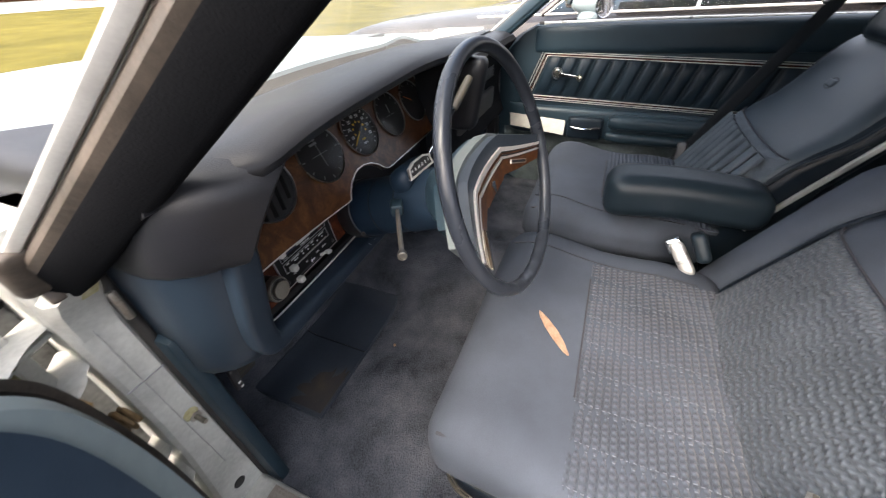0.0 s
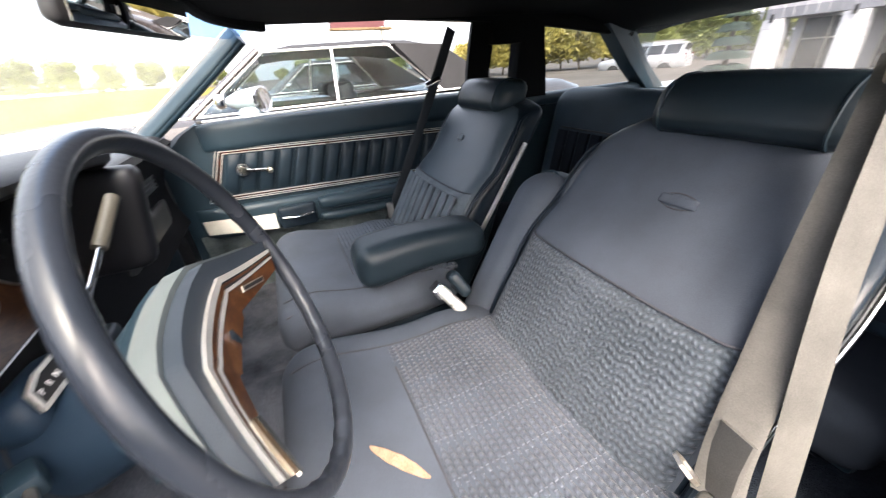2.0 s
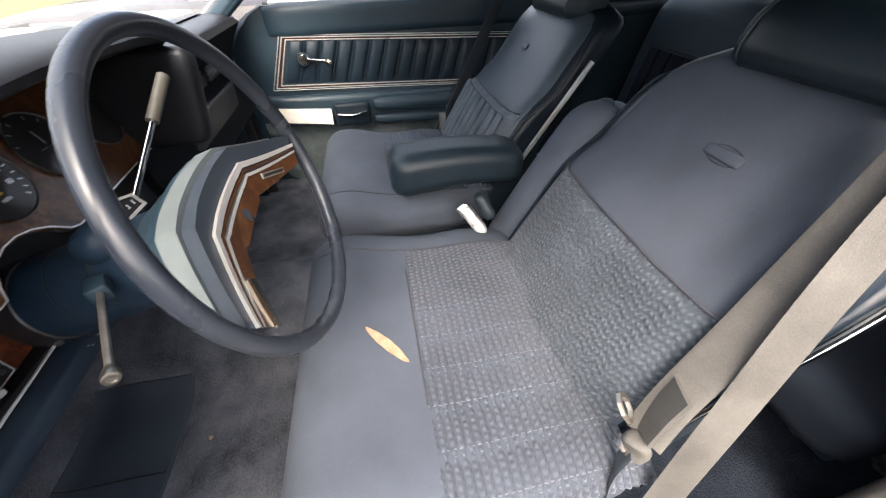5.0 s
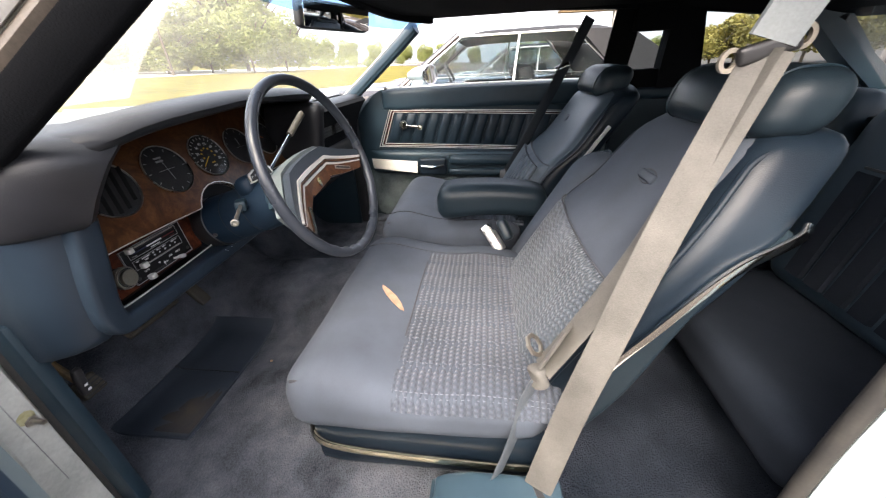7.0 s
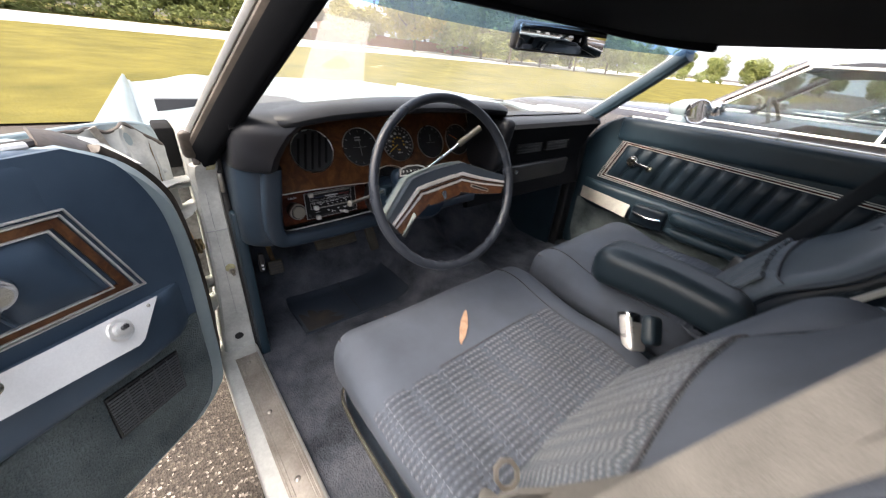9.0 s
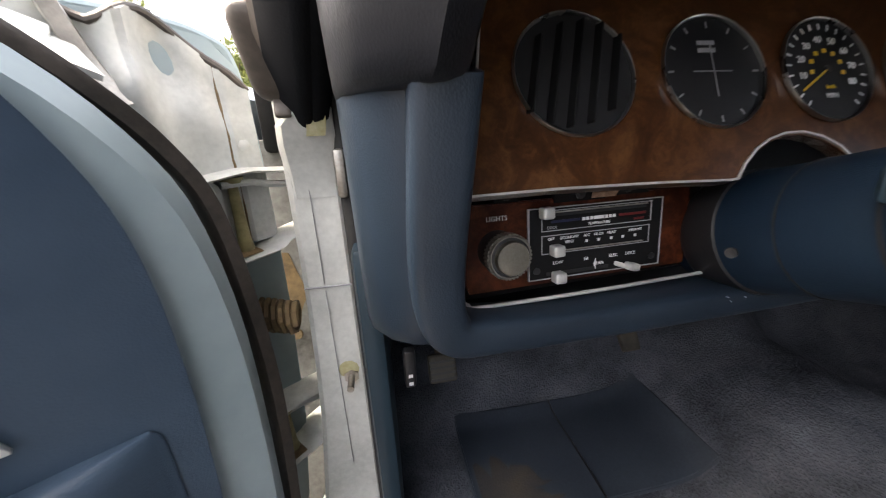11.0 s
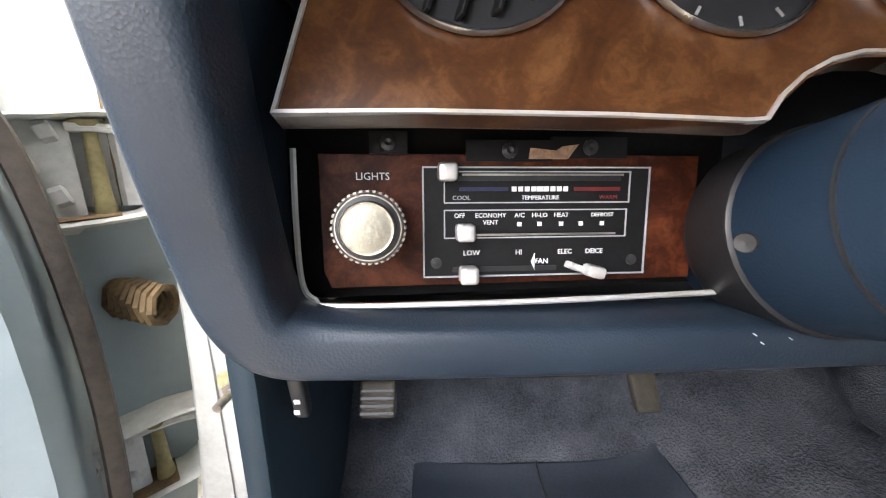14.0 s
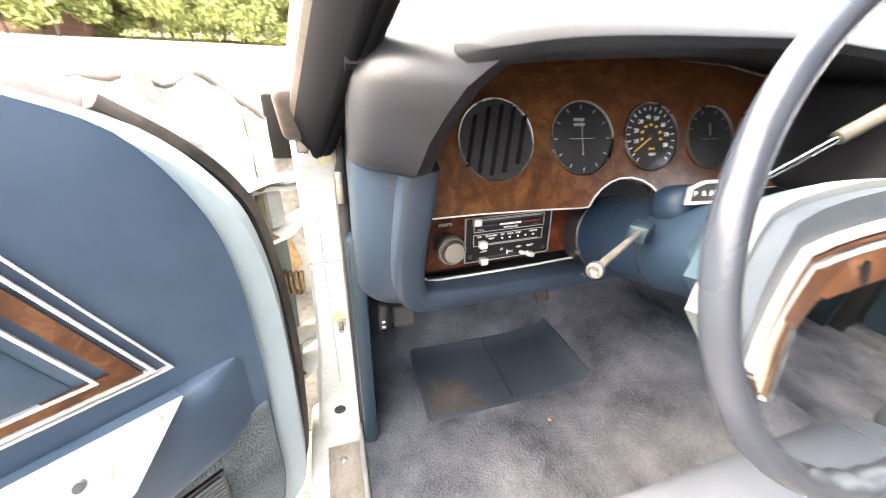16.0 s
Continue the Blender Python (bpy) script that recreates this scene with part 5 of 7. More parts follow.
part("warm_bar", block((0.028, 0.0022, 0.0006), LOW @ Matrix.Translation((*on_low(-0.443, 0.8165), hz)), 0), RED, heater)
for x in (-0.489, -0.477, -0.464, -0.452, -0.439):
    part("position_mark", block((0.0024, 0.0024, 0.0006), LOW @ Matrix.Translation((*on_low(x, 0.7965), hz)), 0), WHITE, heater)
part("fan_arrow", prism([(0, 0), (0.002, 0.005), (0.002, -0.005)], 0.0008, LOW @ Matrix.Translation((*on_low(-0.4815, 0.7745), hz))), WHITE, heater)
part("slot", block((0.062, 0.003, 0.001), LOW @ Matrix.Translation((*on_low(-0.497, 0.7705), hz)), 0), DIAL, heater)
part("slot", block((0.098, 0.0028, 0.001), LOW @ Matrix.Translation((*on_low(-0.478, 0.8225), hz)), 0), DIAL, heater)
part("slide_rail", block((0.095, 0.0012, 0.001), LOW @ Matrix.Translation((*on_low(-0.475, 0.8245), hz)), 0), STEEL, heater)
part("slide_rail", block((0.085, 0.0012, 0.001), LOW @ Matrix.Translation((*on_low(-0.473, 0.7905), hz)), 0), STEEL, heater)
for x, z in ((-0.5315, 0.8255), (-0.5215, 0.7925), (-0.5195, 0.7685)):
    part("slider", pad((0.0105, 0.0098, 0.011), 0.002, 4, None, LOW @ Matrix.Translation((*on_low(x, z), 0.0125))), BRIGHT, heater, "small bright slider knob")
part("deice_lever", merge(block((0.011, 0.007, 0.01), LOW @ pose(*on_low(-0.446, 0.7692), 0.013, 0, 0, -14), 0.002), block((0.014, 0.004, 0.006), LOW @ pose(*on_low(-0.455, 0.771), 0.009, 0, 20, -20), 0.001)), BRIGHT, heater, "bent bright toggle lever")
for x in (-0.5375, -0.4195):
    part("screw", lathe([(0.0032, 0), (0.0032, 0.001), (0, 0.0016)], LOW @ Matrix.Translation((*on_low(x, 0.7745), 0.006)), 14), BLACK, heater)
for x0, x1, z0, z1 in ((-0.574, -0.553, 0.836, 0.848), (-0.52, -0.47, 0.832, 0.844), (-0.47, -0.425, 0.834, 0.846)):
    part("bracket", prism([on_low(x0, z0), on_low(x1, z0), on_low(x1, z1), on_low(x0, z1)], 0.004, LOW), PLATE, wood2)
    part("screw", lathe([(0.0045, 0), (0.0045, 0.0012), (0.002, 0.002), (0, 0.0012)], LOW @ Matrix.Translation((*on_low((x0 + x1) / 2, (z0 + z1) / 2), 0.004)), 12), BLACK, wood2)
part("torn_paper", prism([on_low(x, z) for x, z in ((-0.484, 0.8335), (-0.461, 0.8335), (-0.455, 0.8415), (-0.464, 0.8405), (-0.468, 0.838), (-0.483, 0.8395))], 0.0055, LOW), FOAM, wood2, "torn scrap of cream paper")

for x, z in ((-0.365, 0.757), (-0.36, 0.752), (-0.345, 0.7545)):
    part("scuff", block((0.0028, 0.0006, 0.0006), pose(x, 0.6655, z - 0.008, 20, 30, 10), 0), WHITE, dash)
part("lower_shroud", box((-0.62, 0.74, 0.70), (0.0, 0.80, 0.73), 0.01), BLACK, dash)

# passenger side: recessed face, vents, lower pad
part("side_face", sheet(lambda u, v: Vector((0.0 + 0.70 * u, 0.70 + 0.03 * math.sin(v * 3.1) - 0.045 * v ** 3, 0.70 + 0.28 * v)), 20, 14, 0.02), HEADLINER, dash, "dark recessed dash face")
glove = part("glove_box_door", pad((0.40, 0.02, 0.12), 0.01, 8, None, pose(0.40, 0.705, 0.765, 4, 0, 0)), BLACK, dash, "black glove box door")
part("latch", lathe([(0.009, 0), (0.009, 0.006), (0, 0.008)], pose(0.25, 0.694, 0.80, 90, 0, 0), 16), CHROME, glove)
for x in (0.22, 0.40):
    v = part("side_vent", box((x, 0.685, 0.87), (x + 0.15, 0.715, 0.925), 0.004), BLACK, dash)
    part("vent_trim", band([(x, 0.87), (x + 0.15, 0.87), (x + 0.15, 0.925), (x, 0.925)], 0.003, 0.004, pose(0, 0.686, 0, 90, 0, 0)), BLACK, v, "dull vent frame")
    for i in range(4):
        part("slat", box((x + 0.006, 0.681, 0.879 + 0.011 * i), (x + 0.144, 0.687, 0.883 + 0.011 * i), 0.001, 1), BLACK, v)
part("hood_end", pad((0.05, 0.17, 0.16), 0.02, 8, lambda p: Vector((p.x + 0.0, p.y + 0.635 - 0.2 * p.z, p.z + 0.94))), PAD, dash)

SLATS = surface("grey plastic", (0.05, 0.054, 0.06), (0.1, 0.108, 0.116), 0.4)
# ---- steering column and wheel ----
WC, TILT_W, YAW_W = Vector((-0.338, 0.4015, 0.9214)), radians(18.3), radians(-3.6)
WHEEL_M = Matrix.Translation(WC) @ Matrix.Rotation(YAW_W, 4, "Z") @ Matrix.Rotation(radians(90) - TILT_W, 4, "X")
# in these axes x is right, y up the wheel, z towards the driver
column = thing("steering_column", (-0.35, 0.6, 0.82), "blue steering column with selector, stalk and shroud", "steering column")
col = lambda z: WHEEL_M @ Matrix.Translation((0, -0.025, z))
part("shroud", lathe([(0.050, -0.10), (0.052, -0.115), (0.054, -0.18), (0.0555, -0.19), (0.054, -0.2), (0.055, -0.27), (0.057, -0.31), (0.05, -0.36)], col(0), 36), COLUMN, column, "blue column shroud")
part("shroud_neck", lathe([(0.045, -0.088), (0.050, -0.096), (0.052, -0.104)], col(0), 30), COLUMN, column)
part("shroud_joint", lathe([(0.050, -0.249), (0.0556, -0.2492), (0.0556, -0.2508), (0.050, -0.251)], col(0), 36), BLACK, column)
part("dash_collar", lathe([(0.0555, -0.298), (0.0585, -0.30), (0.0595, -0.33), (0.055, -0.34)], col(0), 36), BLACK, column, "black collar where the column meets the dash")
part("shroud_joint", lathe([(0.0535, -0.1885), (0.0562, -0.189), (0.0562, -0.191), (0.0535, -0.1915)], col(0), 36), BLACK, column)
sel = part("gear_indicator", pad((0.088, 0.044, 0.046), 0.02, 8, None, col(0) @ Matrix.Translation((0.0, 0.050, -0.173))), COLUMN, column, "gear selector window hood")
part("indicator_window", prism([(x, y) for x, y in ((-0.038, 0.0), (0.038, 0.0), (0.034, 0.018), (0.015, 0.024), (-0.015, 0.024), (-0.034, 0.018))], 0.003, col(0) @ Matrix.Translation((0, 0.052, -0.149))), DIAL, sel)
part("window_rim", band([(-0.038, 0.0), (0.038, 0.0), (0.034, 0.018), (0.015, 0.024), (-0.015, 0.024), (-0.034, 0.018)], 0.003, 0.005, col(0) @ Matrix.Translation((0, 0.052, -0.149))), BRIGHT, sel)
for i, ch in enumerate("PRND21"):
    text("letter", ch, 0.0075, col(0) @ Matrix.Translation((-0.026 + 0.0105 * i, 0.0625, -0.1455)), WHITE, sel)
tip, root = Vector((-0.14, 0.532, 1.003)), Vector((-0.285, 0.56, 0.905))
lev = part("gear_lever", tube([root, root.lerp(tip, 0.66)], 0.0042, 10, flat=None), CHROME, column, "chrome column gear lever")
way = (tip - root).normalized()
part("lever_knob", tube([root.lerp(tip, 0.62), root.lerp(tip, 0.72), root.lerp(tip, 0.92), tip, tip + way * 0.004], 0.0078, 14, 4), surface("grey knob", (0.04, 0.038, 0.032), (0.085, 0.08, 0.066), 0.4), lev, "dull grey plastic lever knob")
tip, root = Vector((-0.525, 0.484, 0.886)), Vector((-0.398, 0.565, 0.868))
stalk = part("signal_stalk", tube([root, root.lerp(tip, 0.5), tip], 0.0034, 10, 4), STEEL, column, "slim steel turn signal stalk")
way = (tip - root).normalized()
part("stalk_tip", lathe([(0.003, -0.012), (0.0058, -0.003), (0.0066, 0.002), (0.006, 0.0048), (0.0042, 0.0052), (0.0036, 0.004), (0, 0.0036)], Matrix.Translation(tip) @ way.to_track_quat("Z", "Y").to_matrix().to_4x4(), 20), BRUSHED, stalk, "round ribbed stalk end")
part("stalk_socket", block((0.028, 0.02, 0.02), Matrix.Translation(root) @ pose(0, 0, 0, 0, 0, 30), 0.004), VINYL, column)
part("column_dot", lathe([(0.0045, 0), (0.004, 0.0015), (0, 0.001)], pose(-0.405, 0.64, 0.805, 90, 0, -60), 12), BLACK, column)

wheel = thing("steering_wheel", tuple(WC), "dark blue steering wheel with burl and bright spoke pad", "steering wheel")
RIM = 0.1728


def rim():
    rings = []
    for i in range(96):
        a = 6.2832 * i / 96
        grip = 0.002 * max(0.0, math.sin(a * 30)) if (-0.9 < math.sin(a) < 0.3 and math.cos(a) > 0) or math.sin(a) < -0.6 else 0.0
        ring = []
        for k in range(14):
            b = 6.2832 * k / 14
            r = RIM + 0.0094 * math.cos(b) - (grip if math.cos(b) < 0.2 else 0) * 1.4
            ring.append(WHEEL_M @ Vector((r * math.cos(a), r * math.sin(a), 0.0105 * math.sin(b))))
        rings.append(ring)
    return loft(rings + [rings[0]], True, False)


part("rim", rim(), WHEEL, wheel, "glossy dark blue rim with finger grips")
# pad: a wide dished arch that reaches the rim at both sides, its middle set back
ARCH = [(-0.160, -0.012), (-0.112, 0.016), (-0.068, 0.043), (-0.035, 0.046), (0.0, 0.0465), (0.035, 0.046), (0.068, 0.043), (0.112, 0.016), (0.160, -0.012)]
WHEEL_T = WHEEL_M @ Matrix.Rotation(radians(9), 4, "Z") @ Matrix.Translation((0.0, -0.012, -0.008))


def dish(x):
    return -0.016 - 0.037 * max(0.0, 1 - (x / 0.16) ** 2)


def arch(lo, hi, cut=0, reach=1.0):
    """The lines at two offsets below the arch; the strips narrow towards the rim."""
    pts = []
    full = [Vector(p) for p in ARCH[cut:len(ARCH) - cut]]
    for p, q in zip(full, full[1:]):
        pts += [p.lerp(q, k / 4) for k in range(4)]
    pts.append(full[-1])
    pts = [p for p in pts if abs(p.x) <= reach]
    outer, inner = [], []
    for i, p in enumerate(pts):
        d = (pts[min(i + 3, len(pts) - 1)] - pts[max(i - 3, 0)]).normalized()
        nrm = Vector((d.y, -d.x))
        slim = 1 - 0.40 * (p.x / 0.16) ** 2
        outer.append(p + nrm * lo * slim)
        inner.append(p + nrm * hi * slim)
    return outer, inner


def arch_strip(lo, hi, z0, z1, round_=0.0, cut=0, reach=1.0):
    """A raised strip along the arch between two offsets."""
    outer, inner = arch(lo, hi, cut, reach)
    bm = loft([[(a.x, a.y, z0 + dish(a.x)), (b.x, b.y, z0 + dish(b.x)), (b.x, b.y, z1 + dish(b.x)), (a.x, a.y, z1 + dish(a.x))] for a, b in zip(outer, inner)])
    if round_:
        bm.edges.ensure_lookup_table()
        top = [e for e in bm.edges if abs(sum(v.co.z - dish(v.co.x) for v in e.verts) / 2 - z1) < 1e-4 and len(e.link_faces) == 2 and e.calc_face_angle(0.0) > 0.8]
        bmesh.ops.bevel(bm, geom=top, offset=round_, segments=3, profile=0.5, affect="EDGES")
    return move(bm, WHEEL_T)


def on_arch(pts, z0, z1):
    """A small flat piece that follows the dish."""
    return move(loft([[(x, y, z + dish(x)) for x, y in pts] for z in (z0, z1)]), WHEEL_T)


part("spoke_pad", arch_strip(-0.001, 0.070, 0.008, 0.026, 0.006), leather("navy wheel pad", (0.018, 0.025, 0.035), (0.034, 0.044, 0.058), 0.42), wheel, "grey-blue padded spoke")
part("pad_back", arch_strip(-0.007, 0.050, -0.014, 0.010, 0.004, 0, 0.149), leather("pale wheel shroud", (0.075, 0.092, 0.095), (0.13, 0.15, 0.155), 0.4), wheel, "pale grey-blue side of the spoke pad")
part("pad_skirt", arch_strip(-0.004, 0.050, -0.0275, -0.0125, 0.003, 0, 0.125), VINYL, wheel, "teal skirt under the spoke pad")
part("burl_inlay", arch_strip(0.042, 0.068, 0.0262, 0.0300, 0.001), WOOD, wheel, "burl wood inlay")
for lo, hi, mm in ((0.0205, 0.0280, BRIGHT), (0.0305, 0.0335, WOOD), (0.0368, 0.041, BRIGHT)):
    part("bright_line", arch_strip(lo, hi, 0.0255, 0.0302, 0.0008), mm, wheel, "bright pinstripe following the arch")
part("end_plate", on_arch([(-0.141, -0.050), (-0.133, -0.057), (-0.088, -0.026), (-0.094, -0.018)], 0.0295, 0.0335), GOLD, wheel, "small bright end plate")
badge = part("badge", on_arch([(0.070, -0.012), (0.108, -0.035), (0.112, -0.029), (0.074, -0.006)], 0.0285, 0.0318), STEEL, wheel, "thin bright badge bar")
part("badge_face", on_arch([(0.0725, -0.0115), (0.1065, -0.032), (0.1095, -0.0295), (0.0755, -0.009)], 0.0312, 0.0322), BLACK, badge)
part("emblem", on_arch([(-0.003, -0.018), (0.003, -0.018), (0.007, -0.003), (0, 0.001), (-0.007, -0.003)], 0.0295, 0.0325), CHROME, wheel, "tiny chrome shield emblem")


def hub_ring(k):
    """Blends the arch outline into the round column, k from 0 to 1."""
    outer, inner = arch(-0.003, 0.05, 1)
    flat_ = outer + inner[::-1]
    n_ = len(outer)
    out = []
    for i, c2 in enumerate(flat_):
        x, y = c2
        a = radians(165 - 150 * i / (n_ - 1)) if i < n_ else radians(-15 - 150 * (i - n_) / (n_ - 1))
        p = WHEEL_T @ Vector((x, y, -0.024 + dish(x)))
        q = WHEEL_M @ Vector((0.052 * math.cos(a), -0.025 + 0.052 * math.sin(a), -0.125))
        mid_ = WHEEL_T @ Vector((x * 0.85, y, -0.085))
        out.append(p.lerp(mid_, k).lerp(mid_.lerp(q, k), k))
    return out


part("hub", loft([hub_ring(k / 8) for k in range(9)]), VINYL, wheel, "teal moulded hub behind the pad")

# pedals and brake release
DUSTY_RUBBER = surface("dusty brown pedal rubber", (0.022, 0.019, 0.014), (0.075, 0.065, 0.048), 0.7, big=25, fine=250, grain=0.4)
ped = thing("brake_pedal", (-0.36, 1.0, 0.6), "black rubber brake pedal on a steel arm", "pedal")
part("pedal_pad", pad((0.148, 0.02, 0.058), 0.006, 5, None, pose(-0.373, 0.95, 0.566, -40, 0, 0)), DUSTY_RUBBER, ped, "wide ribbed rubber pad")
part("pedal_arm", tube([(-0.36, 0.955, 0.555), (-0.36, 0.97, 0.68), (-0.36, 0.99, 0.78)], 0.008, 8, 5), RUST, ped)
for i in range(4):
    part("rib", block((0.136, 0.004, 0.003), pose(-0.373, 0.9285 + 0.0085 * i, 0.557 + 0.0101 * i, -40, 0, 0), 0.001), DUSTY_RUBBER, ped)
ped = thing("accelerator_pedal", (-0.22, 1.0, 0.5), "long black rubber accelerator pedal", "pedal")
part("pedal_pad", pad((0.037, 0.016, 0.145), 0.006, 5, None, pose(-0.234, 0.955, 0.557, -35, 0, 0)), DUSTY_RUBBER, ped)
part("rib", block((0.004, 0.003, 0.12), pose(-0.234, 0.9465, 0.5515, -35, 0, 0), 0.001), BLACK, ped)
ped = thing("parking_brake_pedal", (-0.6, 0.9, 0.6), "small ribbed parking brake pedal", "pedal")
part("pedal_pad", pad((0.042, 0.02, 0.042), 0.005, 5, None, pose(-0.600, 0.865, 0.565, -30, 0, 0)), DUSTY_RUBBER, ped)
for i in range(4):
    part("rib", block((0.038, 0.003, 0.003), pose(-0.60, 0.8495 + 0.004 * i, 0.556 + 0.0072 * i, -30, 0, 0), 0), BLACK, ped)
part("pedal_arm", tube([(-0.60, 0.875, 0.57), (-0.605, 0.91, 0.64), (-0.61, 0.93, 0.75)], 0.007, 8, 5), RUST, ped)
rel = thing("brake_release", (-0.652, 0.77, 0.62), "black brake release handle with white letters", "handle")
part("handle", pad((0.014, 0.012, 0.06), 0.004, 5, None, pose(-0.652, 0.772, 0.644, 12, 0, 0)), BLACK, rel)
for i in range(4):
    part("mark", block((0.005, 0.001, 0.0045), pose(-0.652, 0.7655 - 0.0022 * (2 - i) * -1, 0.655 - 0.009 * i, 12, 0, 0), 0), WHITE, rel)
hp = thing("heel_mat", (-0.36, 0.85, 0.35), "worn flat dark rubber heel pad, dusty at one corner", "floor mat")
MATF = lambda u, v: Vector((-0.565 + 0.387 * u, 0.762 + 0.195 * v + 0.012 * (2 * u - 1) ** 2 * v, floor_z(-0.565 + 0.387 * u, 0.762 + 0.195 * v) + 0.012 + 0.003 * noise.noise((u * 3, v * 2, 7))))
part("heel_pad", sheet(MATF, 30, 24, 0.005), MAT_RUBBER, hp)
for v0 in (0, 1):
    part("mat_edge", tube([MATF(i / 10, v0) for i in range(11)], 0.004, 6, 2), MAT_RUBBER, hp)
part("mat_edge", tube([MATF(0, i / 10) for i in range(11)], 0.004, 6, 2), MAT_RUBBER, hp)
part("mat_edge", tube([MATF(1, i / 10) for i in range(11)], 0.004, 6, 2), MAT_RUBBER, hp)
part("mat_groove", tube([MATF(0.5, i / 10) + Vector((0, 0, 0.006)) for i in range(11)], 0.002, 6, 2), BLACK, hp)
part("dust_patch", sheet(lambda u, v: MATF(0.02 + 0.36 * u * (1 - 0.3 * v) * (0.85 + 0.5 * noise.noise((3, v * 5, 1))), 0.02 + 0.52 * v * (1 - 0.5 * u) * (0.85 + 0.6 * noise.noise((u * 6, 2, 5)))) + Vector((0, 0, 0.0072)), 24, 20), surface("brown dust", (0.016, 0.018, 0.022), (0.06, 0.048, 0.036), 0.95, big=25, fine=300, grain=0.4), hp, "brown dust worn into the corner")
single("acorn_shell", pad((0.012, 0.009, 0.009), 0.004, 4, None, pose(-0.318, 0.70, floor_z(-0.318, 0.70) + 0.008, 10, 20, 40)), FOAM, "tiny tan crumb on the carpet", "debris")

# inside mirror
rv = thing("rear_view_mirror", (0.06, 0.485, 1.2), "black rear view mirror with bright back stem", "mirror")
RV = look((0.062, 0.482, 1.218), (-0.24, -0.46, 1.06))
part("mirror_case", pad((0.282, 0.064, 0.028), 0.014, 10, None, RV), BLACK, rv)
part("mirror_glass", move(box((-0.131, -0.026, -0.0165), (0.131, 0.026, -0.0145), 0.001), RV), MIRROR, rv, "mirror glass")
part("mirror_stem", tube([RV @ Vector((0, 0, 0.012)), Vector((0.07, 0.512, 1.226)), Vector((0.07, 0.522, 1.236))], 0.007, 10, 4), STEEL, rv)

# ---- doors ----
def rounded(points):
    """The same outline with its corners turned into a smooth curve."""
    return [(q.x, q.z) for q in curve_points([(x, 0.0, z) for x, z in points], 4)]


def door_inner(m, name, label, far, open_side):
    """Inner trim in door axes: x from the hinge edge backwards, y towards the cabin, z up (metres from the ground)."""
    d = thing(name, m @ Vector((0.3, 0, 0.5)), label, "car door", "doors")
    flip = m
    # the open door takes the lit copy, the shut door the darker vinyl
    trim_v = VINYL_DOOR_LIT if open_side else VINYL

    def P(nm, bm, mat_, parent=None, lab=""):
        return part(nm, move(bm, flip), mat_, parent or d, lab)

    # steel shell with a curved front edge, and the padded panel on it
    prof = [(-0.055, 0.42), (-0.03, 0.365), (0.03, 0.335), (1.17, 0.335), (1.2, 0.37), (1.23, 0.65), (1.19, 0.98), (0.09, 1.0), (0.02, 0.965), (-0.03, 0.91), (-0.058, 0.84), (-0.068, 0.70)]
    prof = rounded(prof[7:] + prof[:3]) + prof[3:7]
    ring_in = [Vector((x, -0.012, z)) for x, z in prof]
    ring_out = [Vector((x, -0.112, z)) for x, z in prof]
    soft = [Vector((q.x + (0.01 if q.x < 0.5 else -0.01), 0, q.z + (0.01 if q.z < 0.6 else -0.01))) for q in ring_in]
    shell = loft([[q + Vector((0, -0.008, 0)) for q in soft], [Vector((q.x, -0.02, q.z)) for q in ring_in], ring_out])
    skin = [(-0.12, 0.42), (-0.10, 0.345), (0.0, 0.32), (1.19, 0.32), (1.235, 0.65), (1.2, 0.985), (0.05, 0.999), (-0.06, 0.999), (-0.12, 0.99), (-0.142, 0.965), (-0.148, 0.85), (-0.146, 0.70), (-0.138, 0.55)]
    if open_side:
        P("door_skin", prism(skin, 0.012, pose(0, -0.1125, 0, 90, 0, 0), 0.003), PAINT, None, "pale blue outer door skin")
    P("door_shell", shell, PAINT if open_side else VINYL, None, "pale blue painted door shell" if open_side else "dark door edge")
    pan = [(-0.012, 0.56), (-0.008, 0.46), (0.015, 0.39), (0.07, 0.362), (1.15, 0.362), (1.18, 0.65), (1.16, 0.992), (0.10, 1.0), (0.04, 0.965), (0.002, 0.90), (-0.015, 0.83), (-0.018, 0.72)]
    pan = rounded(pan[7:] + pan[:4]) + pan[4:7]
    panel_ = P("door_panel", prism(pan, 0.016, pose(0, -0.0135 + 0.016, 0, 90, 0, 0), 0.006), trim_v, None, "navy vinyl door panel")
    # carpeted foot
    foot = [(-0.010, 0.625), (-0.004, 0.46), (0.019, 0.395), (0.072, 0.368), (1.15, 0.368), (1.17, 0.60), (0.5, 0.60), (0.17, 0.625)]
    P("door_carpet", prism(foot, 0.005, pose(0, 0.0075, 0, 90, 0, 0)), DOOR_CARPET, panel_, "dark carpeted lower door")
    # roll of padding along the window sill
    P("sill_roll", pad((1.05, 0.05, 0.10), 0.024, 10, lambda p: p + Vector((0.62, -0.021 if open_side else -0.008, 0.955))), trim_v, panel_, "padded roll below the window")
    P("sill_trim", tube([(0.12, -0.028, 1.004), (0.6, -0.03, 1.006), (1.15, -0.03, 1.0)], 0.006, 8, 4), BRIGHT, panel_, "bright window sill strip")
    P("window_rubber", tube([(0.10, -0.042, 1.002), (0.6, -0.044, 1.004), (1.16, -0.044, 1.0)], 0.008, 8, 4), RUBBER, panel_)

    # bordered trim field
    f0, f1 = (0.071, 0.748), (0.138, 0.912)
    slope = -0.01 if open_side else 0.045
    quad = [f0, (1.10, 0.748 - slope), (1.13, 0.912 - slope), f1]
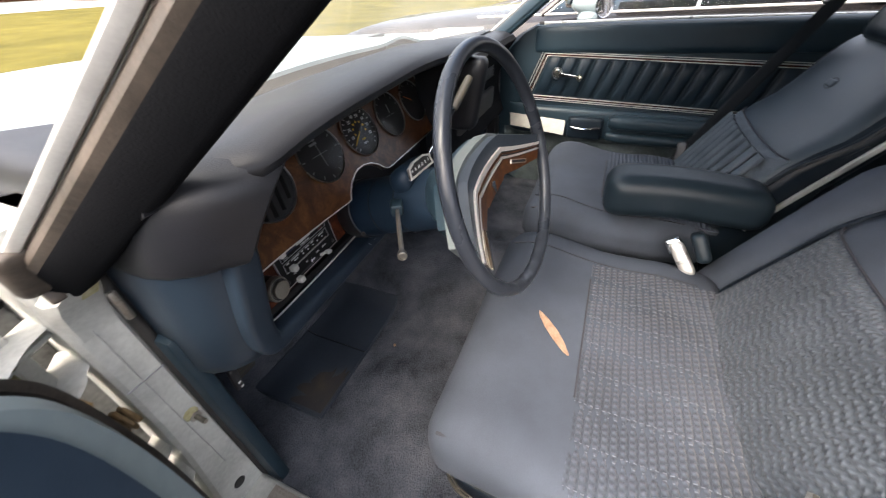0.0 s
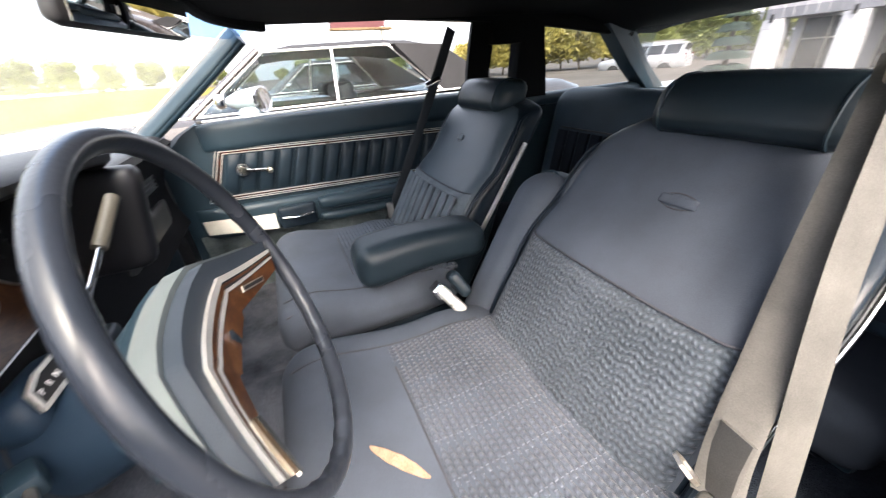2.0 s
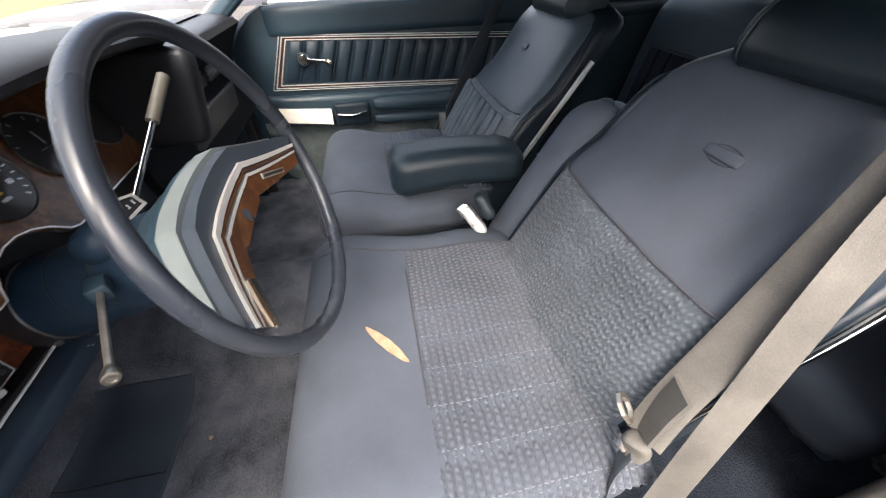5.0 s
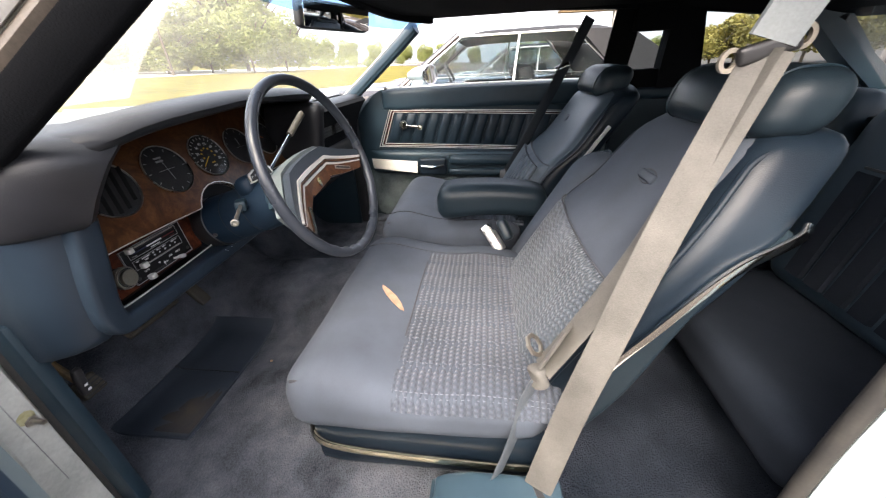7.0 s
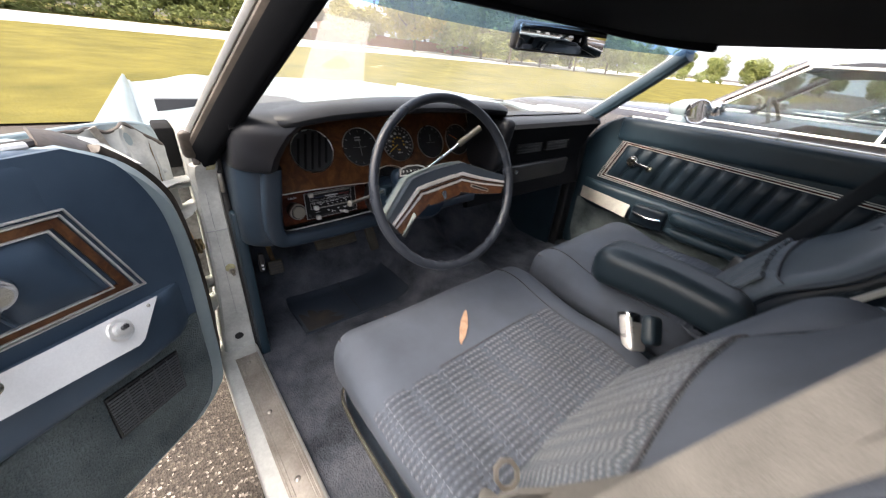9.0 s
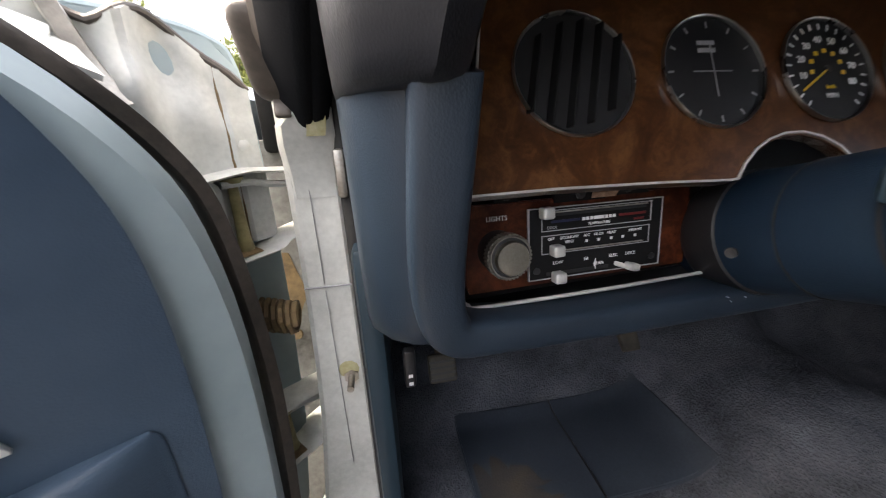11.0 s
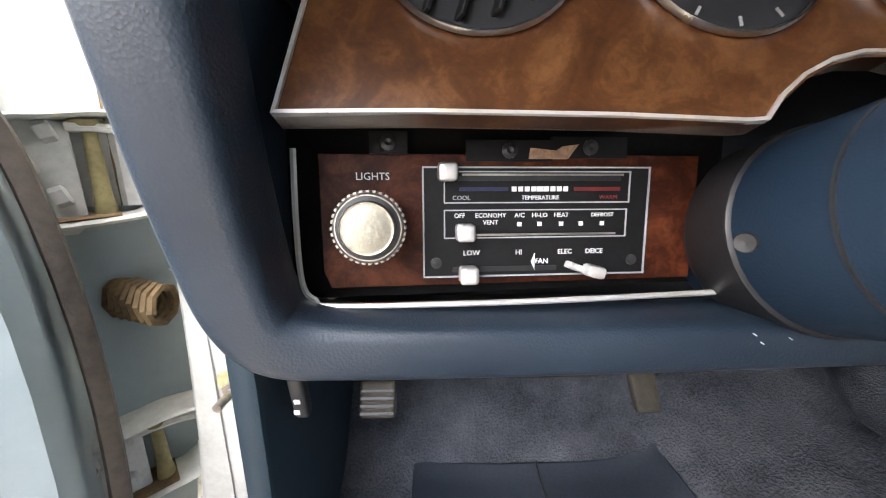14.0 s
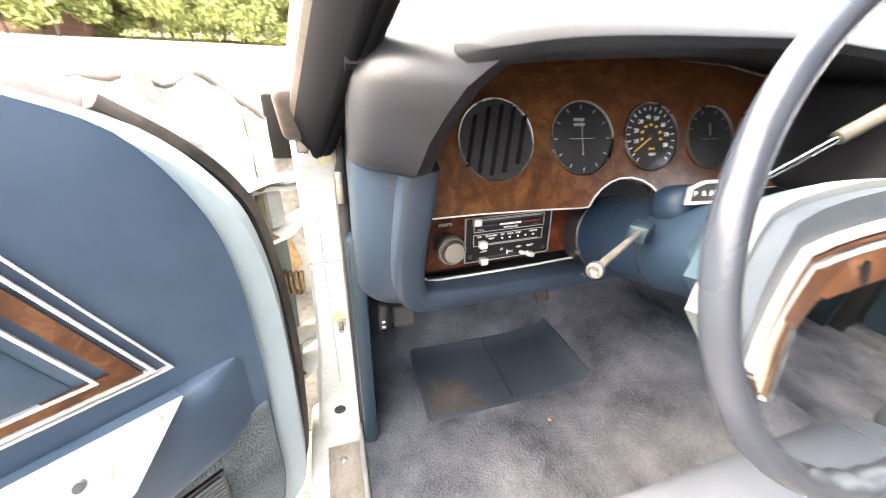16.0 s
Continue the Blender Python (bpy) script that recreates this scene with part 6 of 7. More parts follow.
    if open_side:
        quad = [(0.076, 0.755), (1.10, 0.85), (1.13, 0.965), (0.138, 0.916)]
    TM = pose(0, 0.0095, 0, 90, 0, 0)
    TW = pose(0, 0.0078, 0, 90, 0, 0)

    def inset(k):
        (ax, az), (bx, bz), (cx_, cz), (dx, dz) = quad
        return [(ax + 2.2 * k, az + k), (bx - k, bz + k), (cx_ - k, cz - k), (dx + 1.2 * k, dz - k)]

    P("trim_border", band(inset(0), 0.0026, 0.006, TM), BRIGHT, panel_, "bright outer trim strip")
    P("trim_border", band(inset(-0.0058), 0.0018, 0.006, TM), BRIGHT, panel_)
    P("trim_wood", band(inset(0.004), 0.0125 if open_side else 0.0045, 0.0045, TW), WOOD if open_side else WOOD_DARK, panel_, "burl wood trim band")
    P("trim_border", band(inset(0.0165 if open_side else 0.0085), 0.0025, 0.006, TM), BRIGHT, panel_)
    # pleated field: upright soft pleats
    k = 0.019 if open_side else 0.014
    (ax, az), (bx, bz), (cx_, cz), (dx, dz) = inset(k)
    n_p = 8 if open_side else 17
    for i in range(n_p):
        u0, u1 = i / n_p, (i + 1) / n_p

        def pleat(u, v, u0=u0, u1=u1):
            uu = u0 + (u1 - u0) * (0.07 + 0.86 * u)
            lo = Vector((ax + (bx - ax) * uu, 0, az + (bz - az) * uu))
            hi = Vector((dx + (cx_ - dx) * uu, 0, dz + (cz - dz) * uu))
            q = lo.lerp(hi, v)
            q.y = 0.004 + 0.012 * max(0.0, math.sin(u * 3.1416)) ** 0.3 * max(0.0, min(1, 8 * v, 8 * (1 - v))) ** 0.5
            return q

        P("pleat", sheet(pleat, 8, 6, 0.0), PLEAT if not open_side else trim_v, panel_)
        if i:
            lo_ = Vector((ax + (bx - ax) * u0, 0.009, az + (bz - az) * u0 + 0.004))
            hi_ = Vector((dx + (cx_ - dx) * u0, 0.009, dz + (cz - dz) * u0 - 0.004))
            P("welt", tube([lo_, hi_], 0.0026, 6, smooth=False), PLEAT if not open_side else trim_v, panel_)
    # window crank
    hub = Vector((0.246, 0.018, 0.85)) if open_side else Vector((0.195, 0.018, 0.842))
    end = hub + (Vector((0.06, 0.02, -0.09)) if open_side else Vector((0.085, 0.02, -0.008)))
    cr = P("window_crank", lathe([(0.024, 0), (0.024, 0.006), (0.02, 0.012), (0.016, 0.012), (0.0155, 0.016), (0.0152, 0.0175), (0.004, 0.0165), (0, 0.0165)], Matrix.Translation(hub) @ pose(0, 0, 0, -90, 0, 0), 30), CHROME, None, "chrome window crank with ribbed boss")
    P("crank_arm", tube([hub + Vector((0, 0.012, 0)), hub.lerp(end, 0.5) + Vector((0, 0.012, 0)), end + Vector((0, 0.006, 0))], 0.006, 10, 5, (0.011, 0.006), (0, 1, 0)), CHROME, cr)
    P("boss_cap", lathe([(0.0125, 0.0172), (0.0125, 0.0182), (0, 0.0176)], Matrix.Translation(hub) @ pose(0, 0, 0, -90, 0, 0), 24), GOLD, cr, "yellowed boss cap")
    P("crank_knob", lathe([(0.009, 0), (0.012, 0.006), (0.013, 0.016), (0.010, 0.026), (0, 0.028)], Matrix.Translation(end) @ pose(0, 0, 0, -90, 0, 0), 18), GOLD, cr, "small knob")

    # armrest shelf with bright plate, latch handle, pad
    def shelf(p):
        t = smoothstep(-0.01, 0.07, p.x + 0.56)
        return Vector((p.x + 0.565, p.y * t + 0.004, p.z + 0.655 + (0.085 * (p.x + 0.46) if open_side else -0.0225 * (p.x + 0.56)) + (1 - t) * 0.01))

    arm_ = P("armrest_shelf", pad((1.12, 0.055, 0.115), 0.02, 14, lambda p: shelf(p + Vector((0, 0, 0.01)))), trim_v, None, "navy moulded armrest shelf")
    pq = [(0.070, 0.729), (0.128, 0.682), (0.140, 0.678), (0.324, 0.703), (0.316, 0.750)] if open_side else [(0.02, 0.690), (0.03, 0.645), (0.252, 0.620), (0.252, 0.672)]
    tilt = 0.45
    pts_ = [Vector((x, (0.018 if open_side else 0.030) + (0.75 - z if open_side else 0.70 - z) * tilt, z)) for x, z in pq]
    if open_side:
        P("plate_mount", loft([[Vector((p.x, 0.008, p.z - 0.004)) for p in pts_], [p + Vector((0, -0.001, -0.001)) for p in pts_]]), trim_v, arm_, "navy wedge under the plate")
    # open door's plate is near-white in place of the sky it would mirror
    plate_ = P("bright_plate", loft([pts_, [p + Vector((0, 0.004, 0.002)) for p in pts_]]), BRUSHED if not open_side else surface("satin aluminium", (0.6, 0.6, 0.59), (0.75, 0.75, 0.74), 0.5, 0.15, big=10, fine=300, grain=0.1), arm_, "satin aluminium plate")
    if open_side:
        lk = P("mirror_control", lathe([(0.019, 0), (0.019, 0.002), (0.017, 0.004), (0.012, 0.004), (0.0115, 0.012), (0.006, 0.014), (0, 0.014)], Matrix.Translation((0.149, 0.0385, 0.717)) @ pose(0, 0, 0, -62, 0, 0), 28), BRIGHT, plate_, "round chrome mirror control")
        P("joystick", rod(0.004, 0.024, Matrix.Translation((0.149, 0.042, 0.719)) @ pose(0, 0, 0, -52, 8, 0), 10), BLACK, lk)
        P("screw", lathe([(0.0035, 0), (0, 0.0016)], Matrix.Translation((0.092, 0.0345, 0.7255)) @ pose(0, 0, 0, -59, 0, 0), 12), STEEL, plate_)
        gr = P("speaker_grille", prism([(0.060, 0.578), (0.066, 0.482), (0.202, 0.494), (0.197, 0.592)], 0.006, pose(0, 0.006, 0, 90, 0, 0) @ Matrix.Translation((0, 0, -0.0055)), 0.001), PLATE, panel_, "black slotted speaker grille")
        P("grille_frame", band([(0.060, 0.578), (0.066, 0.482), (0.202, 0.494), (0.197, 0.592)], 0.004, 0.009, pose(0, 0.006, 0, 90, 0, 0) @ Matrix.Translation((0, 0, -0.006))), BLACK, gr)
        for i in range(13):
            z0 = 0.489 + 0.0068 * i
            P("slat", tube([(0.069 - 0.0004 * i, 0.0135, z0), (0.197, 0.0135, z0 + 0.0125)], 0.0019, 5, smooth=False), SLATS, gr)
        for i in range(4):
            x0 = 0.085 + 0.026 * i
            P("grille_bar", tube([(x0 + 0.004, 0.0125, 0.49 + 0.0025 * i), (x0, 0.0125, 0.578 + 0.0025 * i)], 0.0012, 5, smooth=False), BLACK, gr)
    else:
        hd = P("latch_cup", pad((0.135, 0.03, 0.085), 0.012, 8, None, Matrix.Translation((0.33, 0.035, 0.645))), SEAT_SIDE, arm_, "recessed door latch cup")
        P("latch_handle", tube([(0.275, 0.056, 0.655), (0.33, 0.062, 0.65), (0.385, 0.056, 0.655)], 0.006, 8, 5, (0.016, 0.007), (0, 0, 1)), CHROME, hd, "chrome latch handle")
        P("arm_pad", pad((0.62, 0.06, 0.05), 0.022, 10, lambda p: p + Vector((0.72, 0.04, 0.672 - 0.02 * p.x))), VINYL, arm_, "long padded arm")
        P("arm_pad", pad((0.62, 0.045, 0.04), 0.018, 8, lambda p: p + Vector((0.72, 0.034, 0.612 - 0.02 * p.x))), VINYL, arm_)
    return d, P


ux, nx = Vector((-0.78, -0.626, 0)), Vector((0.626, -0.78, 0))
DM = Matrix(((ux.x, nx.x, 0, -0.83), (ux.y, nx.y, 0, 0.66), (0, 0, 1, 0), (0, 0, 0, 1)))
ddoor, D = door_inner(DM, "driver_door", "open pale blue door with navy panel and burl trim", None, True)
g = D("door_glass", prism([(0.16, 0.99), (1.1, 0.99), (1.08, 1.20), (0.62, 1.20)], 0.004, pose(0, -0.055, 0, 90, 0, 0)), glass("green door glass", (0.5, 0.55, 0.42)), None, "half-lowered tinted door glass")
g.visible_shadow = False
D("edge_weather_strip", tube([(0.04, -0.03, 0.985), (-0.01, -0.036, 0.945), (-0.048, -0.042, 0.90), (-0.072, -0.045, 0.84), (-0.083, -0.045, 0.70), (-0.078, -0.045, 0.55), (-0.062, -0.045, 0.42), (-0.02, -0.04, 0.36)], 0.009, 10, 6, (0.026, 0.014), (1, 0.15, 0.3)), OLD_RUBBER, None, "cracked brown weather strip")
D("corner_flap", tube([(0.10, -0.045, 1.012), (0.07, -0.04, 1.0), (0.035, -0.035, 0.975), (0.005, -0.032, 0.948), (-0.012, -0.03, 0.93)], 0.01, 8, 6, (0.044, 0.006), (0.3, 0.5, 1)), OLD_RUBBER, None, "torn brown rubber corner flap")
D("skin_fold", tube([(0.3, -0.116, 1.0), (0.05, -0.118, 1.0), (-0.06, -0.118, 1.0), (-0.118, -0.118, 0.991), (-0.14, -0.118, 0.965), (-0.146, -0.118, 0.86), (-0.144, -0.118, 0.70)], 0.005, 8, 6), PAINT, None, "folded edge of the door skin")
D("door_top", sheet(lambda u, v: Vector((0.12 - 0.15 * u, -0.03 - 0.085 * v, 0.985 - 0.012 * u - 0.03 * u * u * (1 - v) + 0.008 * math.sin(9 * u) * v)), 12, 6, 0.004), PAINT_JAMB, None, "crumpled painted top corner of the door")


def torn_skin(u, v):
    """Crumpled inner side of the door skin's front end, in door axes."""
    x = 0.06 - 0.203 * u
    fold = 0.012 * math.exp(-(((u - 0.42 - 0.18 * v) / 0.07) ** 2)) + 0.008 * math.exp(-(((u - 0.66 + 0.1 * v) / 0.05) ** 2)) + 0.006 * smoothstep(0.86, 0.90, u)
    crush = 0.010 * noise.noise((u * 5, v * 4, 4)) * smoothstep(0.0, 0.3, u)
    return Vector((x, -0.1085 + fold + crush * (0.4 + v), 0.80 + 0.196 * v - 0.05 * smoothstep(0.72, 1.0, u) * v + 0.010 * noise.noise((u * 7, 1, 2)) * v))


fl_ = D("skin_inner", sheet(torn_skin, 48, 30, 0.002), PAINT_JAMB, None, "crumpled white inner side of the door skin")
D("flange_seam", tube([torn_skin(0.875, k / 8) + Vector((0, 0.0015, 0)) for k in range(9)], 0.0014, 6, 2), RUST, fl_)
D("bolt", lathe([(0.006, 0), (0.006, 0.003), (0.003, 0.005), (0, 0.005)], Matrix.Translation(torn_skin(0.93, 0.6)) @ pose(0, 0, 0, -90, 0, 0), 6), PAINT_JAMB, fl_)
D("flange_bracket", tube([torn_skin(0.40, 1.0) + Vector((0, 0.006, 0.003)), torn_skin(0.46, 0.84) + Vector((0, 0.010, 0)), torn_skin(0.52, 0.68) + Vector((0, 0.005, 0))], 0.006, 8, 5, (0.013, 0.003), (0, 1, 0)), STEEL, fl_, "bent bare bracket")
D("flange_lip", tube([torn_skin(k / 14, 1.0) + Vector((0, 0.003 * math.sin(k * 2.1), 0)) for k in range(15)], 0.0035, 8, 2), OLD_RUBBER, fl_, "perished edge of the crumpled skin")
D("slot_cover", pad((0.03, 0.004, 0.05), 0.0018, 4, None, pose(0.0, -0.085, 0.968, 40, -20, 0)), PAINT_JAMB, None, "small stamped tab")
# hinges and check spring between pillar and door
GREASE = surface("old yellow grease", (0.12, 0.1, 0.04), (0.3, 0.26, 0.12), 0.5, big=40, fine=200)
# hinges: bent bracket, arm, greased pin; and the check spring
def strap(points, w, t, up):
    return tube(points, 0.01, 8, 6, (w, t), up)


for z0, z1 in ((0.872, 0.79), (0.60, 0.525)):
    hg = thing("door_hinge", (-0.79, 0.80, z1), "cream painted two-leaf door hinge with greased pin", "hinge", "hinges")
    part("upper_leaf", strap([(-0.748, 0.848, z0 - 0.004), (-0.785, 0.82, z0), (-0.80, 0.806, z0 + 0.001), (-0.822, 0.788, z0 - 0.003), (-0.836, 0.776, z0 - 0.005), (-0.841, 0.772, z0 - 0.010), (-0.842, 0.771, z0 - 0.03)], 0.042, 0.005, (0, 0, 1)), PAINT_JAMB, hg)
    part("knuckle", strap([(-0.748, 0.850, z0 - 0.020), (-0.778, 0.826, z0 - 0.015), (-0.795, 0.811, z0 - 0.010), (-0.816, 0.794, z0 - 0.010)], 0.026, 0.007, (0, 0, 1)), PAINT_JAMB, hg)
    low_ = part("lower_leaf", strap([(-0.748, 0.848, z1 + 0.018), (-0.778, 0.826, z1 + 0.010), (-0.79, 0.814, z1 + 0.003), (-0.81, 0.80, z1), (-0.836, 0.775, z1 - 0.002)], 0.05, 0.006, (0, 0, 1)), PAINT_JAMB, hg)
    part("stain", strap([(-0.80, 0.8075, z1 + 0.0045), (-0.815, 0.794, z1 + 0.0035), (-0.834, 0.776, z1 + 0.002)], 0.04, 0.003, (0, 0, 1)), RUST, low_, "rust-stained lower leaf")
    part("back_leaf", prism([(-0.03, z1 - 0.004), (-0.02, z1 - 0.010), (0.022, z1 - 0.010), (0.03, z1 - 0.002), (0.03, z0 - 0.012), (0.024, z0 - 0.006), (-0.02, z0 - 0.005)], 0.006, Matrix.Translation((-0.838, 0.775, 0)) @ pose(0, 0, 0, 90, 0, 40), 0.0012), PAINT_JAMB, hg)
    part("pin", lathe([(0.008, 0), (0.0075, 0.008), (0.0062, 0.016), (0.0048, z0 - z1 - 0.02), (0.0048, z0 - z1 - 0.012), (0.011, z0 - z1 - 0.011), (0.011, z0 - z1 - 0.006), (0, z0 - z1 - 0.005)], Matrix.Translation((-0.805, 0.80, z1 + 0.002)), 14), GREASE, hg, "greasy hinge pin")
    for k, o in ((0.28, 0.004), (0.58, -0.006), (0.86, 0.004)):
        part("bolt", lathe([(0.0092, 0), (0.0092, 0.008), (0.007, 0.0095), (0, 0.0095)], Matrix.Translation((-0.829 + o, 0.777 + o, z1 - 0.004 + (z0 - z1) * k)) @ pose(0, 0, 0, 0, 70, 38), 6), PAINT_JAMB, hg)
sp = [(-0.825 + 0.001 * a, 0.815 - 0.0004 * a + 0.0165 * math.cos(a * 0.8), 0.716 + 0.0165 * math.sin(a * 0.8)) for a in range(0, 60)]
single("check_spring", tube(sp, 0.0036, 6, 1), RUST, "rusty coiled door check spring", "spring")

# passenger door, shut: mirrored axes
PM = Matrix(((0, -1, 0, 0.752), (-1, 0, 0, 0.675), (0, 0, 1, 0), (0, 0, 0, 1)))
pdoor, Q = door_inner(PM, "passenger_door", "shut door with teal pleated vinyl and wood trim", None, False)
own = thing("side_mirror", (0.86, 0.38, 1.0), "pale blue bullet-shaped door mirror", "mirror")
part("mirror_shell", lathe([(0.004, -0.09), (0.022, -0.075), (0.04, -0.03), (0.048, 0.02), (0.05, 0.05)], pose(0.895, 0.402, 1.050, 90, 0, -30) @ Matrix.Diagonal((1.15, 0.9, 1, 1)), 28), PAINT, own, "rounded pale blue shell")
part("mirror_rim", lathe([(0.05, 0.05), (0.052, 0.053), (0.047, 0.056), (0.044, 0.0535)], pose(0.895, 0.402, 1.050, 90, 0, -30) @ Matrix.Diagonal((1.15, 0.9, 1, 1)), 28), CHROME, own)
part("mirror_glass", lathe([(0.046, 0.0505), (0.046, 0.0525), (0, 0.0528)], pose(0.895, 0.402, 1.050, 90, 0, -30) @ Matrix.Diagonal((1.15, 0.9, 1, 1)), 28), MIRROR, own)
part("mirror_foot", pad((0.07, 0.07, 0.05), 0.02, 6, None, pose(0.84, 0.41, 1.0, 0, 35, 0)), PAINT, own)

# ---- belts ----
belt = thing("seat_belt", (-0.6, -0.1, 0.42), "worn pale grey seat belt hanging from a roof sleeve", "seat belt", "belts")
ring_c = Vector((-0.520, -0.227, 1.092))
part("belt_sleeve", tube([(-0.545, -0.275, 1.26), (-0.531, -0.252, 1.18), ring_c + Vector((0, 0, 0.008))], 0.02, 12, 6, (0.050, 0.012), (1.0, -0.12, -0.1)), surface("grey vinyl sleeve", (0.13, 0.145, 0.155), (0.22, 0.24, 0.25), 0.45), belt, "stitched grey vinyl belt sleeve")
guide = part("belt_guide", pad((0.012, 0.062, 0.02), 0.005, 8, None, Matrix.Translation(ring_c) @ pose(0, 0, 0, -16, 0, 0)), BLACK, belt, "dark belt guide bar")
for k in (-1, 1):
    part("guide_loop", band(circle(20, 0.0135, 0.0115), 0.005, 0.006, Matrix.Translation(ring_c + Vector((0.003, k * 0.034, k * -0.0105))) @ pose(0, 0, 0, 0, 90, 0) @ pose(0, 0, 0, 0, 0, 16)), surface("grey-brown plastic", (0.12, 0.105, 0.085), (0.24, 0.215, 0.18), 0.4), guide, "yellowed plastic loop")
part("shoulder_strap", tube([ring_c + Vector((0.006, 0, 0)), (-0.530, -0.160, 0.90), (-0.545, -0.112, 0.80), (-0.566, -0.048, 0.70), (-0.584, -0.010, 0.655)], 0.02, 10, 8, (0.048, 0.0025), (-0.15, 0.75, 0.65)), WEBBING, belt, "worn pale webbing across the seat")
part("shoulder_strap", tube([ring_c + Vector((-0.003, 0, 0)), (-0.555, -0.156, 0.90), (-0.602, -0.085, 0.70), (-0.626, -0.05, 0.60), (-0.658, -0.008, 0.455)], 0.02, 10, 8, (0.046, 0.0025), (-0.78, 0.22, 0.55)), WEBBING, belt, "second run of webbing down to the retractor")
knot = Vector((-0.582, -0.006, 0.655))
tg = part("belt_tongue", band(circle(8, 0.019, 0.021), 0.0055, 0.005, Matrix.Translation(knot + Vector((0.030, 0.008, 0.02))) @ pose(0, 0, 0, 50, -10, -15)), STEEL, belt, "chrome belt loop")
part("tongue_post", block((0.016, 0.008, 0.03), Matrix.Translation(knot + Vector((0.0, 0.010, -0.012))) @ pose(0, 0, 0, 20, -15, 25), 0.002), CHROME, tg)
part("strap_fold", tube([(-0.568, -0.046, 0.728), (-0.573, -0.028, 0.692), (-0.581, -0.010, 0.662)], 0.02, 10, 5, (0.05, 0.007), (0.5, 0.7, 0.4)), WEBBING, belt, "doubled stitched end")
part("webbing_knot", pad((0.036, 0.026, 0.04), 0.012, 8, lambda p: Matrix.Translation(knot + Vector((-0.006, 0.002, -0.012))) @ pose(0, 0, 0, 25, 15, 30) @ Vector((p.x * (1 - 9 * abs(p.z)), p.y + 0.006 * math.sin(p.z * 160), p.z))), WEBBING, belt, "bunched webbing through the loop")
part("lap_strap", tube([knot + Vector((-0.004, 0.004, -0.02)), (-0.592, 0.012, 0.60), (-0.605, 0.022, 0.555), (-0.625, 0.04, 0.505), (-0.645, 0.06, 0.46)], 0.02, 10, 6, (0.044, 0.003), (0.7, 0.6, 0.35)), WEB_BLUE, belt, "faded lap webbing")
ret = thing("belt_retractor", (-0.665, 0.05, 0.39), "blue plastic belt retractor cover on the floor beside the sill", "belt retractor")
part("cover", pad((0.085, 0.24, 0.095), 0.012, 8, lambda p: Vector((p.x * (1 - 0.25 * (p.z > 0)) - 0.665, p.y * (1 - 0.08 * (p.z > 0)) + 0.06, p.z + 0.405 - 0.02 * (p.z > 0) * smoothstep(0.05, 0.12, p.y)))), leather("blue plastic", (0.016, 0.034, 0.05), (0.032, 0.056, 0.075), 0.4), ret)
part("cover_slot", block((0.05, 0.012, 0.004), pose(-0.658, -0.008, 0.4525, 0, 0, 20), 0.001), BLACK, ret)
SATIN = surface("satin nickel", (0.5, 0.5, 0.49), (0.72, 0.72, 0.7), 0.3, 0.6, big=30, fine=300, grain=0.1)
buckle = thing("belt_buckle", (-0.09, 0.02, 0.58), "white metal belt buckle on a blue sleeve between the seats", "belt buckle")
BKM = Matrix.Translation((-0.018, 0.056, 0.606)) @ pose(0, 0, 0, -38, 24, -12) @ Matrix.Scale(1.4, 4)
part("buckle_body", pad((0.052, 0.02, 0.06), 0.006, 8, None, BKM), SATIN, buckle, "bright worn buckle body")
part("buckle_button", pad((0.046, 0.024, 0.024), 0.004, 6, None, BKM @ Matrix.Translation((0, 0.002, 0.024))), CHROME, buckle)
for k in (-1, 0, 1):
    part("buckle_slot", block((0.03, 0.004, 0.005), BKM @ Matrix.Translation((0.002 * k, 0.0095, -0.008 + 0.010 * k)), 0.001), BLACK, buckle)
part("buckle_sleeve", pad((0.058, 0.03, 0.07), 0.012, 8, None, Matrix.Translation((-0.006, 0.024, 0.632)) @ pose(0, 0, 0, -30, 24, -12)), PVINYL, buckle)
pb = thing("seat_belt", (0.64, -0.2, 0.4), "dark passenger shoulder belt with chrome slider", "seat belt", "belts")
part("shoulder_strap", tube([(0.615, -0.30, 1.22), (0.62, -0.22, 1.05), (0.635, -0.13, 0.86), (0.64, -0.03, 0.66), (0.63, 0.02, 0.57)], 0.02, 10, 8, (0.046, 0.004), (0.9, 0.3, 0.2)), WEB_DARK, pb, "dark navy webbing")
part("strap_slider", pad((0.06, 0.014, 0.02), 0.005, 6, None, pose(0.617, -0.215, 1.06, 20, 20, 70)), CHROME, pb, "small chrome slider")
part("belt_tongue", pad((0.035, 0.016, 0.075), 0.006, 6, None, pose(0.625, 0.005, 0.61, 25, 12, 60)), BLACK, pb)
rb = thing("rear_buckle", (0.1, -0.62, 0.53), "small dark rear belt buckle on the bench", "belt buckle")
part("buckle_body", pad((0.03, 0.05, 0.015), 0.004, 5, None, pose(0.16, -0.62, 0.55, 20, 0, 30)), BLACK, rb)
part("buckle_button", pad((0.024, 0.014, 0.016), 0.003, 5, None, pose(0.152, -0.605, 0.553, 20, 0, 30)), CHROME, rb)

# ---- outside ----
LEAF = surface("green leaves", (0.07, 0.095, 0.022), (0.24, 0.26, 0.075), 0.7, big=0.8, fine=8, grain=0)
LEAF_Y = surface("yellowing leaves", (0.11, 0.11, 0.02), (0.3, 0.24, 0.05), 0.7, big=0.8, fine=8, grain=0)
SPRUCE = surface("blue spruce needles", (0.02, 0.04, 0.03), (0.06, 0.09, 0.075), 0.8, big=1, fine=8, grain=0)
